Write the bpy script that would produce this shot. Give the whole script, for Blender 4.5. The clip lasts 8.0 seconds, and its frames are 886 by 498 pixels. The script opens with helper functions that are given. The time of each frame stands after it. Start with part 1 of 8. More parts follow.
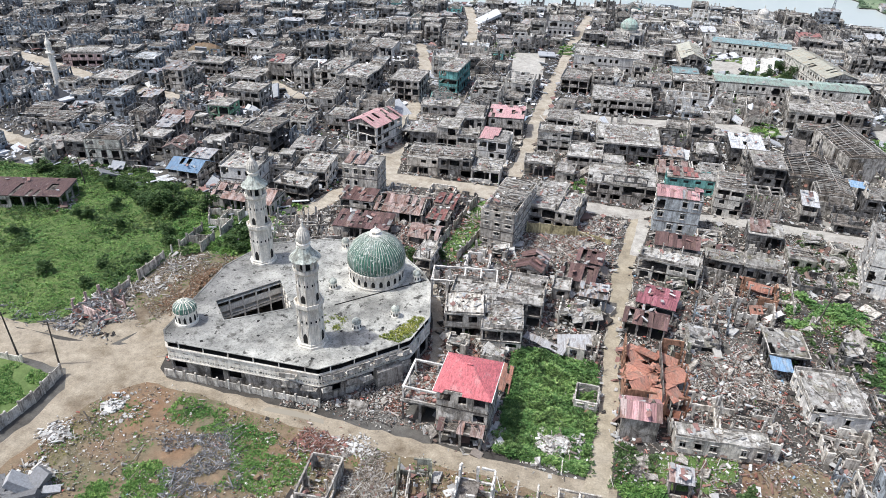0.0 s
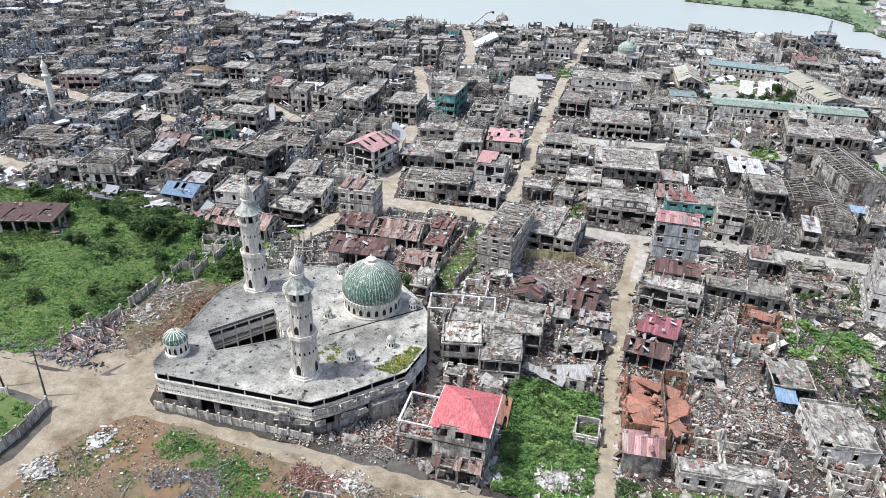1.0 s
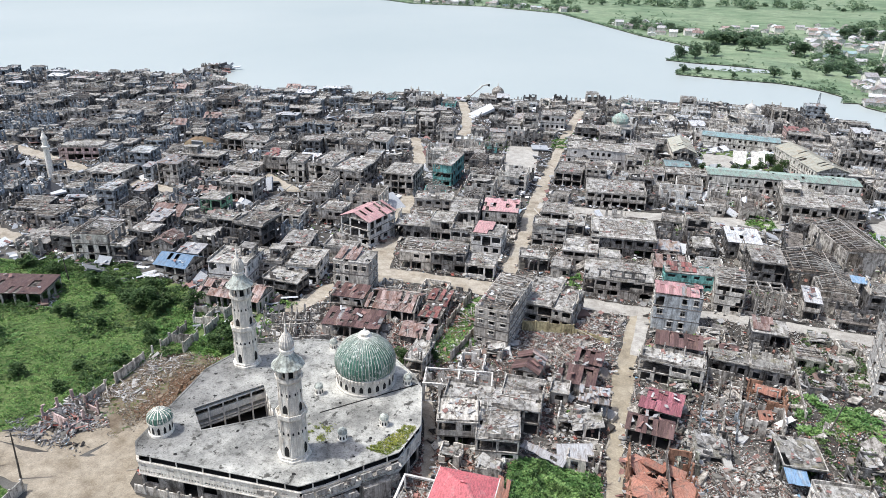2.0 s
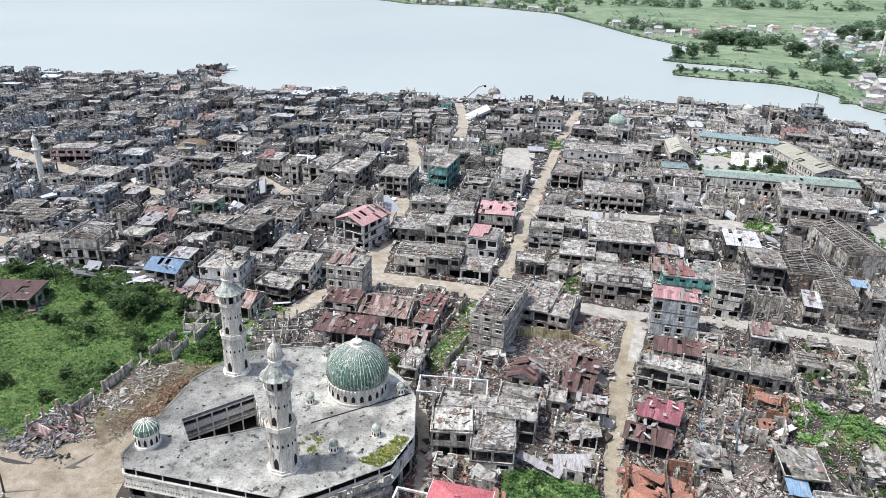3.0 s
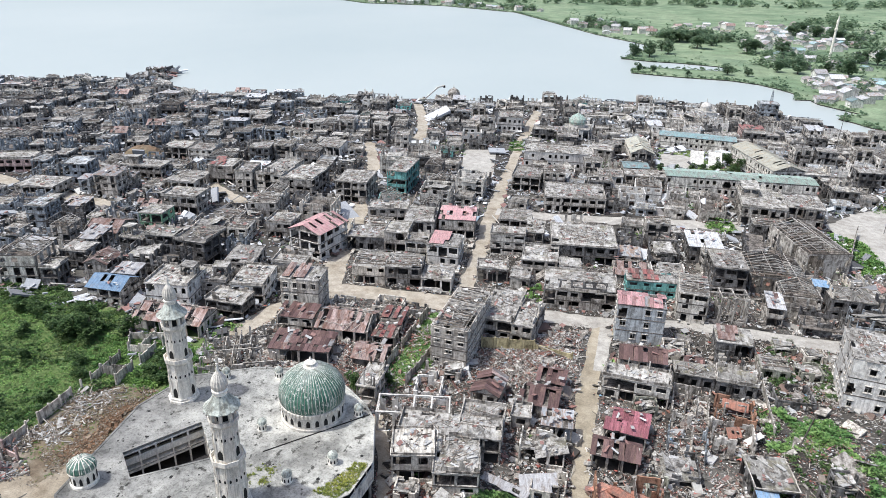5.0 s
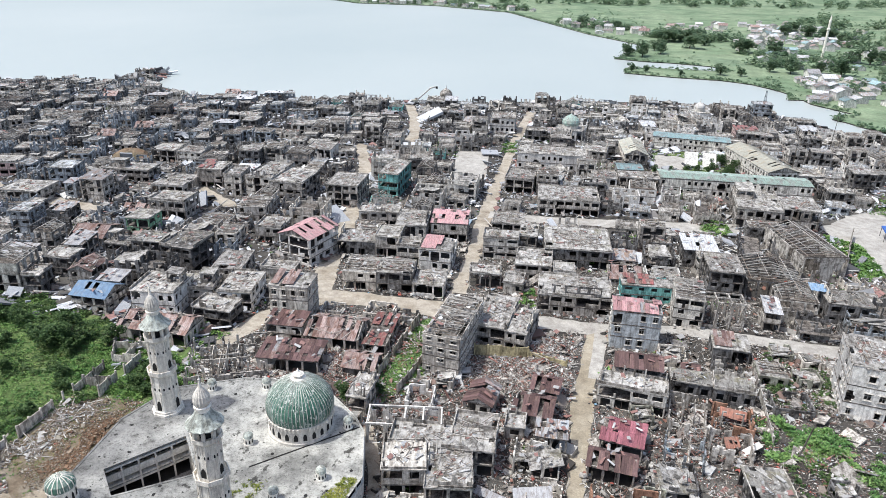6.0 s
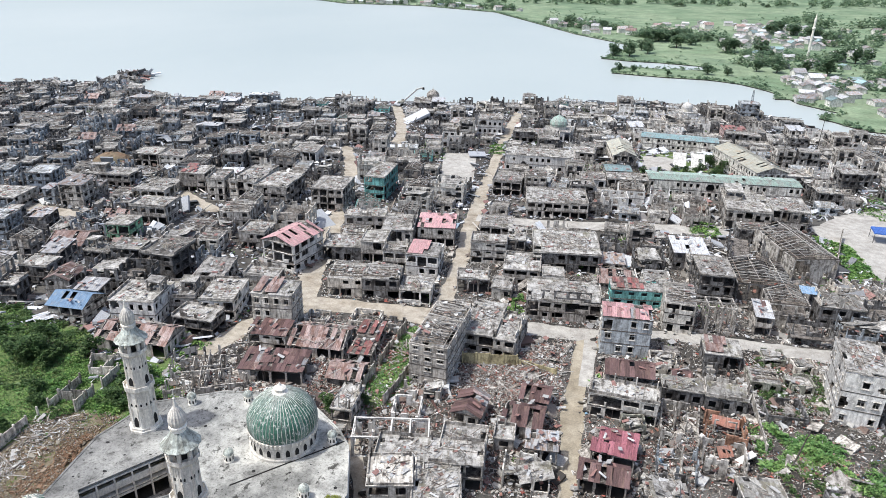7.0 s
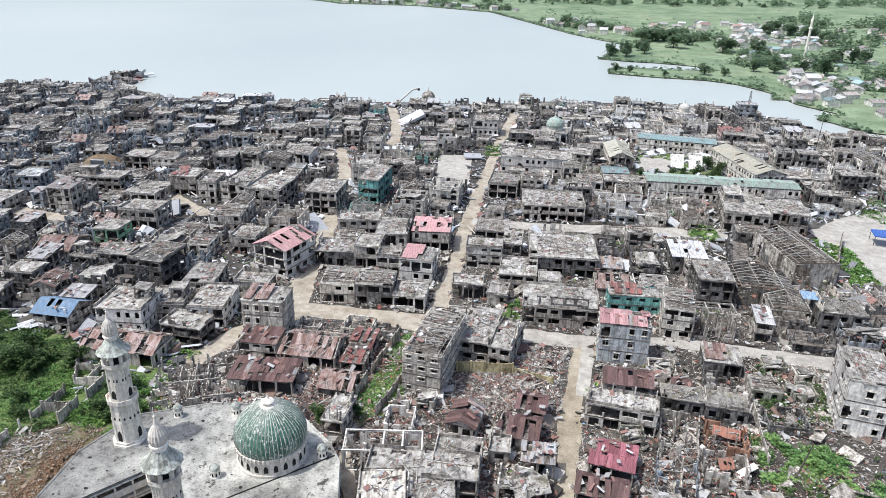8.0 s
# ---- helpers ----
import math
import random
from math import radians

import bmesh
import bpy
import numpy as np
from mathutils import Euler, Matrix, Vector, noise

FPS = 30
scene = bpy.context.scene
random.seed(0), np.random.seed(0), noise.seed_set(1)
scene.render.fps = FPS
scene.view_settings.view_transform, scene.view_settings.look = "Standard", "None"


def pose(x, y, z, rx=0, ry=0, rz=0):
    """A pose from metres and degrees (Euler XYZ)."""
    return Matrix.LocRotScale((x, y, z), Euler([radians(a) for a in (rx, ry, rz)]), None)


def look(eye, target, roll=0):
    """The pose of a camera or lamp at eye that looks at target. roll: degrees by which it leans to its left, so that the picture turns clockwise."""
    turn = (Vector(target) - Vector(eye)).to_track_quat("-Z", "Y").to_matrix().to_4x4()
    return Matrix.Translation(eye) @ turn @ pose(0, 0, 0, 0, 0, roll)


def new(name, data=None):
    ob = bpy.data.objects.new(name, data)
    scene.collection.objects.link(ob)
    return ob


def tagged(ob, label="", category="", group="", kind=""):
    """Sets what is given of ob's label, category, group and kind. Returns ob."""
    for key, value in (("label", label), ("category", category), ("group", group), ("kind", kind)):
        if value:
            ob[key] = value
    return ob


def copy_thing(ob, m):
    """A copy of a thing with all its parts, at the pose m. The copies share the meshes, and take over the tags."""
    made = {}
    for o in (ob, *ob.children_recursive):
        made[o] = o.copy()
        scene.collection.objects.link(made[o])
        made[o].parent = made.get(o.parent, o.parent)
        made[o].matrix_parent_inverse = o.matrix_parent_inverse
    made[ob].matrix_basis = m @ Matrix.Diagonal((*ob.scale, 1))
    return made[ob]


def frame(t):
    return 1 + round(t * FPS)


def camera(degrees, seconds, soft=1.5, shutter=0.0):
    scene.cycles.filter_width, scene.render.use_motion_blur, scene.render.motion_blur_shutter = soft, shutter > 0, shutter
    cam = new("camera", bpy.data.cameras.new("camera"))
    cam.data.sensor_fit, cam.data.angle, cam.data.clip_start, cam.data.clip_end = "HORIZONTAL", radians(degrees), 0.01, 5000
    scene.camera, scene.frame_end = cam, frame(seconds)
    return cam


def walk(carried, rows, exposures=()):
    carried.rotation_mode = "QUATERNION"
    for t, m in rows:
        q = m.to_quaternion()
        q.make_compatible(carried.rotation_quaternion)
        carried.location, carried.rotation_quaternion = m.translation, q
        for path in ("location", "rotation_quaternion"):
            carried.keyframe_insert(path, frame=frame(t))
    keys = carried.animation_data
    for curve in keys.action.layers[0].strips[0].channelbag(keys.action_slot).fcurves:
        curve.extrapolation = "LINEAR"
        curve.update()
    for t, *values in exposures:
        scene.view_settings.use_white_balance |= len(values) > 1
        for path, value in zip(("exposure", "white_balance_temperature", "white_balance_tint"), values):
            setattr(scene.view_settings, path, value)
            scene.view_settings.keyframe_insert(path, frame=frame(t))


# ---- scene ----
cam = camera(65.36, 8.0, soft=0.5)
# seconds, eye x, y, z, yaw, pitch, roll
ROWS = [
    (0.0, 0.000, 0.000, 77.750, 19.247, -30.452, -1.276),
    (0.5, -0.385, 1.309, 77.873, 19.179, -30.076, -1.326),
    (1.0, -0.716, 2.646, 78.050, 19.104, -28.874, -1.360),
    (1.5, -0.943, 3.962, 78.148, 19.006, -26.184, -1.375),
    (2.0, -1.078, 5.205, 78.021, 18.923, -23.349, -1.366),
    (3.5, -1.422, 9.417, 77.996, 18.276, -23.354, -1.339),
    (4.0, -1.542, 10.861, 78.014, 17.169, -23.346, -1.330),
    (4.5, -1.681, 12.387, 78.027, 16.119, -23.347, -1.314),
    (6.0, -2.266, 17.106, 78.028, 14.927, -23.344, -1.270),
    (6.5, -2.417, 18.738, 78.077, 14.547, -23.342, -1.241),
    (7.0, -2.589, 20.433, 78.075, 13.913, -23.338, -1.211),
    (7.5, -2.738, 22.180, 78.038, 13.696, -23.341, -1.195),
    (8.0, -2.835, 23.878, 77.942, 13.625, -23.337, -1.204),
]
walk(cam, [(t, pose(x, y, z, 90 + pitch, roll, yaw)) for t, x, y, z, yaw, pitch, roll in ROWS])

# ---------------------------------------------------------------- light
SUN_AZ, SUN_EL = 118.0, 64.0            # degrees to the left of +y, above the horizon
world = bpy.data.worlds.new("sky")
scene.world = world
world.use_nodes = True
wn = world.node_tree.nodes
sky = wn.new("ShaderNodeTexSky")
sky.sky_type, sky.sun_disc = "NISHITA", False
sky.sun_elevation, sky.sun_rotation = radians(SUN_EL), radians(-SUN_AZ)
sky.air_density, sky.dust_density, sky.ozone_density = 1.0, 3.0, 1.0
world.node_tree.links.new(sky.outputs[0], wn["Background"].inputs[0])
wn["Background"].inputs[1].default_value = 0.17
lamp = bpy.data.lights.new("sun", "SUN")
lamp.energy, lamp.angle, lamp.color = 3.25, radians(2.0), (0.94, 0.968, 0.965)
sun = new("sun", lamp)
sun_way = Vector((-math.sin(radians(SUN_AZ)) * math.cos(radians(SUN_EL)), math.cos(radians(SUN_AZ)) * math.cos(radians(SUN_EL)), math.sin(radians(SUN_EL))))
sun.matrix_world = look(sun_way * 400, (0, 0, 0))
scene.view_settings.exposure = 0.21

# ---------------------------------------------------------------- materials


class Nodes:
    """Short hand for wiring one material."""

    def __init__(self, name, rough=0.9, metal=0.0):
        self.mat = bpy.data.materials.new(name)
        self.mat.use_nodes = True
        self.tree = self.mat.node_tree
        self.bsdf = self.tree.nodes["Principled BSDF"]
        self.bsdf.inputs["Roughness"].default_value = rough
        self.bsdf.inputs["Metallic"].default_value = metal
        self.bsdf.inputs["Specular IOR Level"].default_value = 0.3

    def add(self, kind, **values):
        n = self.tree.nodes.new(kind)
        for key, value in values.items():
            n.inputs[key.replace("_", " ")].default_value = value
        return n

    def link(self, a, b):
        self.tree.links.new(a, b)

    def coords(self, scale=(1, 1, 1), shift=True):
        tex = self.add("ShaderNodeTexCoord")
        mapping = self.add("ShaderNodeMapping")
        mapping.inputs["Scale"].default_value = scale
        self.link(tex.outputs["Object"], mapping.inputs["Vector"])
        if shift:
            info = self.add("ShaderNodeObjectInfo")
            mul = self.tree.nodes.new("ShaderNodeMath")
            mul.operation = "MULTIPLY"
            mul.inputs[1].default_value = 57.0
            self.link(info.outputs["Random"], mul.inputs[0])
            self.link(mul.outputs[0], mapping.inputs["Location"])
        return mapping.outputs[0]

    def noise(self, scale, detail=4.0, rough=0.6, stretch=(1, 1, 1), shift=True):
        n = self.add("ShaderNodeTexNoise", Scale=scale, Detail=detail, Roughness=rough)
        self.link(self.coords(stretch, shift), n.inputs["Vector"])
        return n.outputs["Fac"]

    def ramp(self, fac, stops):
        r = self.tree.nodes.new("ShaderNodeValToRGB")
        e = r.color_ramp.elements
        while len(e) < len(stops):
            e.new(0.5)
        for el, (p, c) in zip(e, stops):
            el.position, el.color = p, (*c, 1) if len(c) == 3 else c
        self.link(fac, r.inputs[0])
        return r.outputs[0]

    def mix(self, a, b, fac, blend="MIX"):
        m = self.tree.nodes.new("ShaderNodeMix")
        m.data_type, m.blend_type = "RGBA", blend
        for s, v in ((m.inputs[0], fac), (m.inputs[6], a), (m.inputs[7], b)):
            if isinstance(v, (int, float)):
                s.default_value = v
            elif isinstance(v, tuple):
                s.default_value = (*v, 1)
            else:
                self.link(v, s)
        return m.outputs[2]

    def island(self):
        return self.add("ShaderNodeNewGeometry").outputs["Random Per Island"]

    def done(self, colour, bump=None, strength=0.5, distance=0.1):
        if isinstance(colour, tuple):
            self.bsdf.inputs["Base Color"].default_value = (*colour, 1)
        else:
            self.link(colour, self.bsdf.inputs["Base Color"])
        if bump is not None:
            b = self.add("ShaderNodeBump", Strength=strength, Distance=distance)
            self.link(bump, b.inputs["Height"])
            self.link(b.outputs[0], self.bsdf.inputs["Normal"])
        return self.mat


def concrete(name, light, dark, tint=(1, 1, 1), soot=0.5, wet=0.55, pitted=0.55, moss=0.0, tone=1.0):
    """Weathered wall: two tones, rain streaks running down, soot blots and fine grain."""
    n = Nodes(name, 0.92)
    base = n.ramp(n.noise(0.35, 5, 0.65), [(0.3, tuple(dark * c for c in tint)), (0.62, tuple(light * c for c in tint))])
    streak = n.ramp(n.noise(1.6, 4, 0.7, (1, 1, 0.12)), [(0.40, (0.28, 0.245, 0.215)), (0.53, (1.03, 1.02, 1.0))])
    col = n.mix(base, streak, wet, "MULTIPLY")
    blot = n.ramp(n.noise(0.55, 8, 0.72), [(0.42, (0.13, 0.115, 0.105)), (0.455 + 0.04 * soot, (0.86, 0.85, 0.83)), (0.6, (1.08, 1.08, 1.08))])
    col = n.mix(col, blot, 0.15 + 0.85 * soot, "MULTIPLY")
    peel = n.ramp(n.noise(1.3, 7, 0.7), [(0.53, (1, 1, 1)), (0.57, (0.6, 0.585, 0.56))])
    col = n.mix(col, peel, 0.35 + 0.5 * soot, "MULTIPLY")
    col = n.mix(col, n.ramp(n.island(), [(0.0, (0.72, 0.71, 0.71)), (1.0, (1.22, 1.21, 1.19))]), 1.0, "MULTIPLY")
    pocks = n.ramp(n.noise(2.1, 3, 0.55), [(0.30, (0.10, 0.09, 0.085)), (0.335, (1, 1, 1))])
    col = n.mix(col, pocks, 0.25 + 0.6 * soot, "MULTIPLY")
    drip = n.ramp(n.noise(0.9, 5, 0.75, (1.3, 1.3, 0.22)), [(0.40, (0.30, 0.27, 0.245)), (0.50, (1, 1, 1))])
    col = n.mix(col, drip, 0.2 + 0.8 * soot, "MULTIPLY")
    if moss:
        grown = n.ramp(n.noise(0.3, 6, 0.7), [(0.54, (0, 0, 0)), (0.64, (moss, moss, moss))])
        col = n.mix(col, (0.19, 0.175, 0.105), grown)
    info = n.add("ShaderNodeObjectInfo")
    col = n.mix(col, n.ramp(info.outputs["Random"], [(0.0, (0.74, 0.725, 0.72)), (0.5, (0.98, 0.97, 0.96)), (1.0, (1.14, 1.13, 1.11))]), tone, "MULTIPLY")
    grain = n.noise(2.6, 6, 0.8)
    col = n.mix(col, n.ramp(grain, [(0.38, (0.4, 0.38, 0.36)), (0.5, (0.98, 0.98, 0.98)), (0.64, (1.35, 1.35, 1.35))]), pitted, "MULTIPLY")
    return n.done(col, grain, 0.35, 0.08)


def by_island(name, stops, rough=0.85, grain=3.0, metal=0.0, dirt=0.6):
    """Loose pieces: every piece takes its own colour."""
    n = Nodes(name, rough, metal)
    col = n.ramp(n.island(), stops)
    for node in n.tree.nodes:
        if node.type == "VALTORGB":
            node.color_ramp.interpolation = "CONSTANT"
    fine = n.noise(grain, 4, 0.65)
    col = n.mix(col, n.ramp(fine, [(0.3, (0.5, 0.47, 0.44)), (0.65, (1.1, 1.1, 1.1))]), dirt, "MULTIPLY")
    return n.done(col, fine, 0.3, 0.06)


def sheet_roof(name, colour, rust, amount=0.5, rough=0.55, metal=0.0):
    """Corrugated roofing: a tone for each sheet, rust and pale wear running down the slope, ribs as fine relief."""
    n = Nodes(name, rough, metal)
    info = n.add("ShaderNodeObjectInfo")
    tone = n.ramp(info.outputs["Random"], [(0.0, (0.62, 0.6, 0.6)), (0.6, (1, 1, 1)), (1.0, (1.3, 1.32, 1.35))])
    isle = n.ramp(n.island(), [(0.0, (0.75, 0.74, 0.74)), (1.0, (1.2, 1.2, 1.2))])
    rusty = n.ramp(n.noise(0.5, 7, 0.75, (1.6, 1, 0.7)), [(0.60 - 0.3 * amount, (1, 1, 1)), (0.68 - 0.2 * amount, (0, 0, 0))])
    col = n.mix(rust, colour, rusty)
    col = n.mix(n.mix(col, tone, 1.0, "MULTIPLY"), isle, 1.0, "MULTIPLY")
    streak = n.ramp(n.noise(1.5, 5, 0.7, (3.2, 1, 0.35)), [(0.36, (0.5, 0.47, 0.46)), (0.5, (0.95, 0.95, 0.95)), (0.7, (1.25, 1.25, 1.25))])
    col = n.mix(col, streak, 0.85, "MULTIPLY")
    bare = n.ramp(n.noise(0.9, 6, 0.75, (2.0, 1, 0.6)), [(0.63, (0, 0, 0)), (0.68, (0.75, 0.75, 0.75))])
    col = n.mix(col, (0.42, 0.39, 0.37), bare)
    fine = n.noise(5, 4, 0.7)
    col = n.mix(col, n.ramp(fine, [(0.3, (0.55, 0.53, 0.51)), (0.68, (1.15, 1.15, 1.15))]), 0.6, "MULTIPLY")
    wave = n.add("ShaderNodeTexWave", Scale=4.0, Distortion=0.0)
    n.link(n.coords((1, 1, 1), False), wave.inputs["Vector"])
    return n.done(col, wave.outputs["Fac"], 0.5, 0.06)


WALL = {
    "grey": concrete("weathered_concrete", 0.66, 0.38, (1.02, 0.98, 0.925), 0.64),
    "bluegrey": concrete("pale_blue_grey_concrete", 0.66, 0.46, (0.93, 1.0, 1.05), 0.28, 0.5, tone=0.4),
    "yellow": concrete("yellow_painted_plaster", 0.60, 0.42, (1.1, 0.98, 0.60), 0.45, tone=0.3),
    "dark": concrete("sooty_concrete", 0.30, 0.12, (0.98, 0.98, 1.0), 0.8),
    # slate: blue-grey concrete whose tint also stands in for haze over the west
    "slate": concrete("blue_grey_concrete", 0.56, 0.29, (0.88, 0.99, 1.11), 0.66),
    "pale": concrete("pale_plaster", 0.78, 0.52, (1.01, 0.985, 0.93), 0.45),
    "white": concrete("white_plaster", 0.88, 0.74, (1.01, 0.99, 0.955), 0.18, 0.35, tone=0.4),
    "cream": concrete("cream_plaster", 0.80, 0.58, (1.04, 0.985, 0.90), 0.42, tone=0.5),
    "teal": concrete("teal_plaster", 0.60, 0.44, (0.42, 1.0, 0.97), 0.35, tone=0.4),
    "green": concrete("green_plaster", 0.58, 0.42, (0.55, 1.05, 0.70), 0.35, tone=0.4),
    "greenish": concrete("mossy_plaster", 0.50, 0.28, (0.97, 1.0, 0.86), 0.6),
    "orange": concrete("terracotta_plaster", 0.42, 0.28, (1.25, 0.72, 0.50), 0.5),
    "pinkwall": concrete("pink_plaster", 0.66, 0.48, (1.14, 0.88, 0.85), 0.3),
}
WALL["sooty"] = WALL["dark"]
ROOF_SOOTY = concrete("sooty_roof_slab", 0.36, 0.16, (1.0, 0.985, 0.95), 0.66, 0.2, 0.55, 0.6)
# roof to the slate walls, with the same haze put into its blue
ROOF_SLATE = concrete("haze_blue_roof_slab", 0.60, 0.30, (0.93, 1.0, 1.07), 0.62, 0.2, 0.55, 0.25)
ROOF_CONCRETE = concrete("roof_slab", 0.58, 0.27, (1.0, 0.985, 0.955), 0.66, 0.2, 0.55, 0.45)


def screed():
    """Bleached roof deck: broad grey and whitish patches, black scorch marks, fine pocks and cracks."""
    n = Nodes("mosque_roof_screed", 0.95)
    col = n.ramp(n.noise(0.085, 6, 0.68, shift=False), [(0.40, (0.18, 0.177, 0.167)), (0.49, (0.33, 0.323, 0.302)), (0.60, (0.475, 0.463, 0.43))])
    blot = n.ramp(n.noise(0.42, 7, 0.72, shift=False), [(0.34, (0.30, 0.29, 0.28)), (0.45, (0.92, 0.92, 0.92)), (0.62, (1.12, 1.12, 1.11))])
    col = n.mix(col, blot, 0.9, "MULTIPLY")
    scorch = n.ramp(n.noise(0.8, 5, 0.6, (1, 0.7, 1), shift=False), [(0.34, (0.12, 0.115, 0.11)), (0.39, (1, 1, 1))])
    col = n.mix(col, scorch, 0.85, "MULTIPLY")
    split = n.add("ShaderNodeSeparateXYZ")
    n.link(n.coords((1 / 42, 1, 1), False), split.inputs[0])
    grime = n.tree.nodes.new("ShaderNodeMath")
    grime.operation = "ADD"
    n.link(split.outputs["X"], grime.inputs[0])
    n.link(n.noise(0.16, 5, 0.7, shift=False), grime.inputs[1])
    lift = n.tree.nodes.new("ShaderNodeMath")
    lift.operation = "ADD"
    lift.inputs[1].default_value = 1.45
    n.link(grime.outputs[0], lift.inputs[0])
    col = n.mix(col, n.ramp(lift.outputs[0], [(0.22, (0.52, 0.52, 0.53)), (0.62, (0.95, 0.95, 0.94)), (1.0, (1.2, 1.19, 1.16))]), 1.0, "MULTIPLY")
    pock = n.noise(3.2, 5, 0.75, shift=False)
    col = n.mix(col, n.ramp(pock, [(0.36, (0.45, 0.44, 0.42)), (0.48, (1, 1, 1)), (0.66, (1.2, 1.2, 1.2))]), 0.8, "MULTIPLY")
    return n.done(col, pock, 0.4, 0.08)


MOSQUE_ROOF = screed()
MOSQUE_WALL = concrete("mosque_plaster", 0.90, 0.78, (1.02, 0.98, 0.90), 0.06, 0.25, 0.35, 0.0, 0.3)
# darkened to make window openings look deep; indoor shade is in this colour
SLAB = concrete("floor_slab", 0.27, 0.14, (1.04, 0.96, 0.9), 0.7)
METAL = {
    "brown": sheet_roof("brown_roofing", (0.16, 0.095, 0.088), (0.22, 0.14, 0.115), 0.3),
    "maroon": sheet_roof("maroon_roofing", (0.34, 0.13, 0.15), (0.34, 0.17, 0.16), 0.1),
    "rust": sheet_roof("rusted_roofing", (0.44, 0.34, 0.31), (0.24, 0.14, 0.11), 0.5),
    "redrust": sheet_roof("red_rusted_roofing", (0.30, 0.11, 0.10), (0.27, 0.18, 0.15), 0.5),
    "pink": sheet_roof("faded_pink_roofing", (0.58, 0.33, 0.33), (0.50, 0.36, 0.33), 0.3),
    "red": sheet_roof("red_roofing", (0.74, 0.21, 0.23), (0.68, 0.30, 0.30), 0.2),
    "blue": sheet_roof("blue_roofing", (0.26, 0.42, 0.62), (0.42, 0.50, 0.58), 0.3),
    "white": sheet_roof("white_roofing", (0.66, 0.67, 0.68), (0.42, 0.38, 0.35), 0.35),
    "zinc": sheet_roof("zinc_roofing", (0.42, 0.43, 0.44), (0.34, 0.24, 0.18), 0.5),
    "green": sheet_roof("green_roofing", (0.40, 0.54, 0.46), (0.36, 0.37, 0.33), 0.5),
    "teal": sheet_roof("teal_roofing", (0.30, 0.46, 0.47), (0.32, 0.35, 0.34), 0.5),
    "beige": sheet_roof("beige_roofing", (0.42, 0.41, 0.34), (0.42, 0.34, 0.24), 0.3),
    "orange": sheet_roof("terracotta_roofing", (0.52, 0.24, 0.17), (0.36, 0.22, 0.17), 0.4),
}
RUBBLE = by_island("rubble_pieces", [(0.0, (0.35, 0.33, 0.30)), (0.15, (0.48, 0.46, 0.425)), (0.26, (0.22, 0.205, 0.18)), (0.39, (0.70, 0.685, 0.65)),
                                     (0.49, (0.27, 0.23, 0.20)), (0.60, (0.18, 0.13, 0.11)), (0.69, (0.06, 0.054, 0.05)), (0.89, (0.31, 0.165, 0.13)), (0.95, (0.46, 0.14, 0.11)), (0.97, (0.86, 0.86, 0.85)), (0.988, (0.22, 0.36, 0.48))])
# cool tones: the haze of distance is put into these colours
RUBBLE_HAZE = by_island("haze_tinted_rubble", [(0.0, (0.40, 0.415, 0.44)), (0.24, (0.57, 0.585, 0.61)), (0.40, (0.22, 0.225, 0.235)), (0.54, (0.80, 0.81, 0.83)), (0.64, (0.29, 0.27, 0.26)), (0.76, (0.09, 0.09, 0.094)), (0.94, (0.34, 0.20, 0.18))])
RUBBLE_PALE = by_island("pale_rubble", [(0.0, (0.50, 0.48, 0.45)), (0.3, (0.66, 0.65, 0.62)), (0.55, (0.36, 0.34, 0.32)), (0.72, (0.72, 0.71, 0.69)), (0.84, (0.22, 0.19, 0.165))])
RUBBLE_ORANGE = by_island("terracotta_rubble", [(0.0, (0.34, 0.15, 0.09)), (0.45, (0.27, 0.12, 0.08)), (0.7, (0.40, 0.25, 0.19)), (0.85, (0.40, 0.37, 0.34))])
SHEETS = by_island("torn_roofing", [(0.0, (0.48, 0.475, 0.465)), (0.25, (0.22, 0.15, 0.125)), (0.42, (0.38, 0.37, 0.36)), (0.6, (0.14, 0.09, 0.075)), (0.74, (0.60, 0.60, 0.59)), (0.88, (0.29, 0.165, 0.145)), (0.98, (0.30, 0.38, 0.45))], 0.6)
METAL_SCRAP = by_island("rusted_scrap", [(0.0, (0.22, 0.10, 0.075)), (0.3, (0.30, 0.17, 0.135)), (0.5, (0.14, 0.075, 0.06)), (0.72, (0.38, 0.19, 0.16)), (0.86, (0.45, 0.40, 0.37))], 0.6)
DARK_SCRAP = by_island("dark_scrap_metal", [(0.0, (0.16, 0.16, 0.165)), (0.4, (0.26, 0.26, 0.27)), (0.65, (0.09, 0.088, 0.09)), (0.85, (0.42, 0.42, 0.43))], 0.6)
WHITE_SCRAP = by_island("white_scrap", [(0.0, (0.66, 0.65, 0.63)), (0.35, (0.48, 0.465, 0.44)), (0.6, (0.30, 0.275, 0.25)), (0.8, (0.58, 0.56, 0.53))])
TIMBER = by_island("bleached_timber", [(0.0, (0.43, 0.40, 0.36)), (0.3, (0.56, 0.535, 0.49)), (0.5, (0.22, 0.185, 0.155)), (0.75, (0.34, 0.28, 0.23)), (0.9, (0.10, 0.085, 0.075))])
RED_CLODS = by_island("red_brown_clods", [(0.0, (0.20, 0.115, 0.068)), (0.4, (0.27, 0.17, 0.11)), (0.65, (0.15, 0.105, 0.07)), (0.82, (0.33, 0.25, 0.18))])
SOIL_HEAP = by_island("soil_clods", [(0.0, (0.25, 0.175, 0.11)), (0.35, (0.34, 0.27, 0.19)), (0.6, (0.18, 0.15, 0.115)), (0.8, (0.40, 0.36, 0.29))])


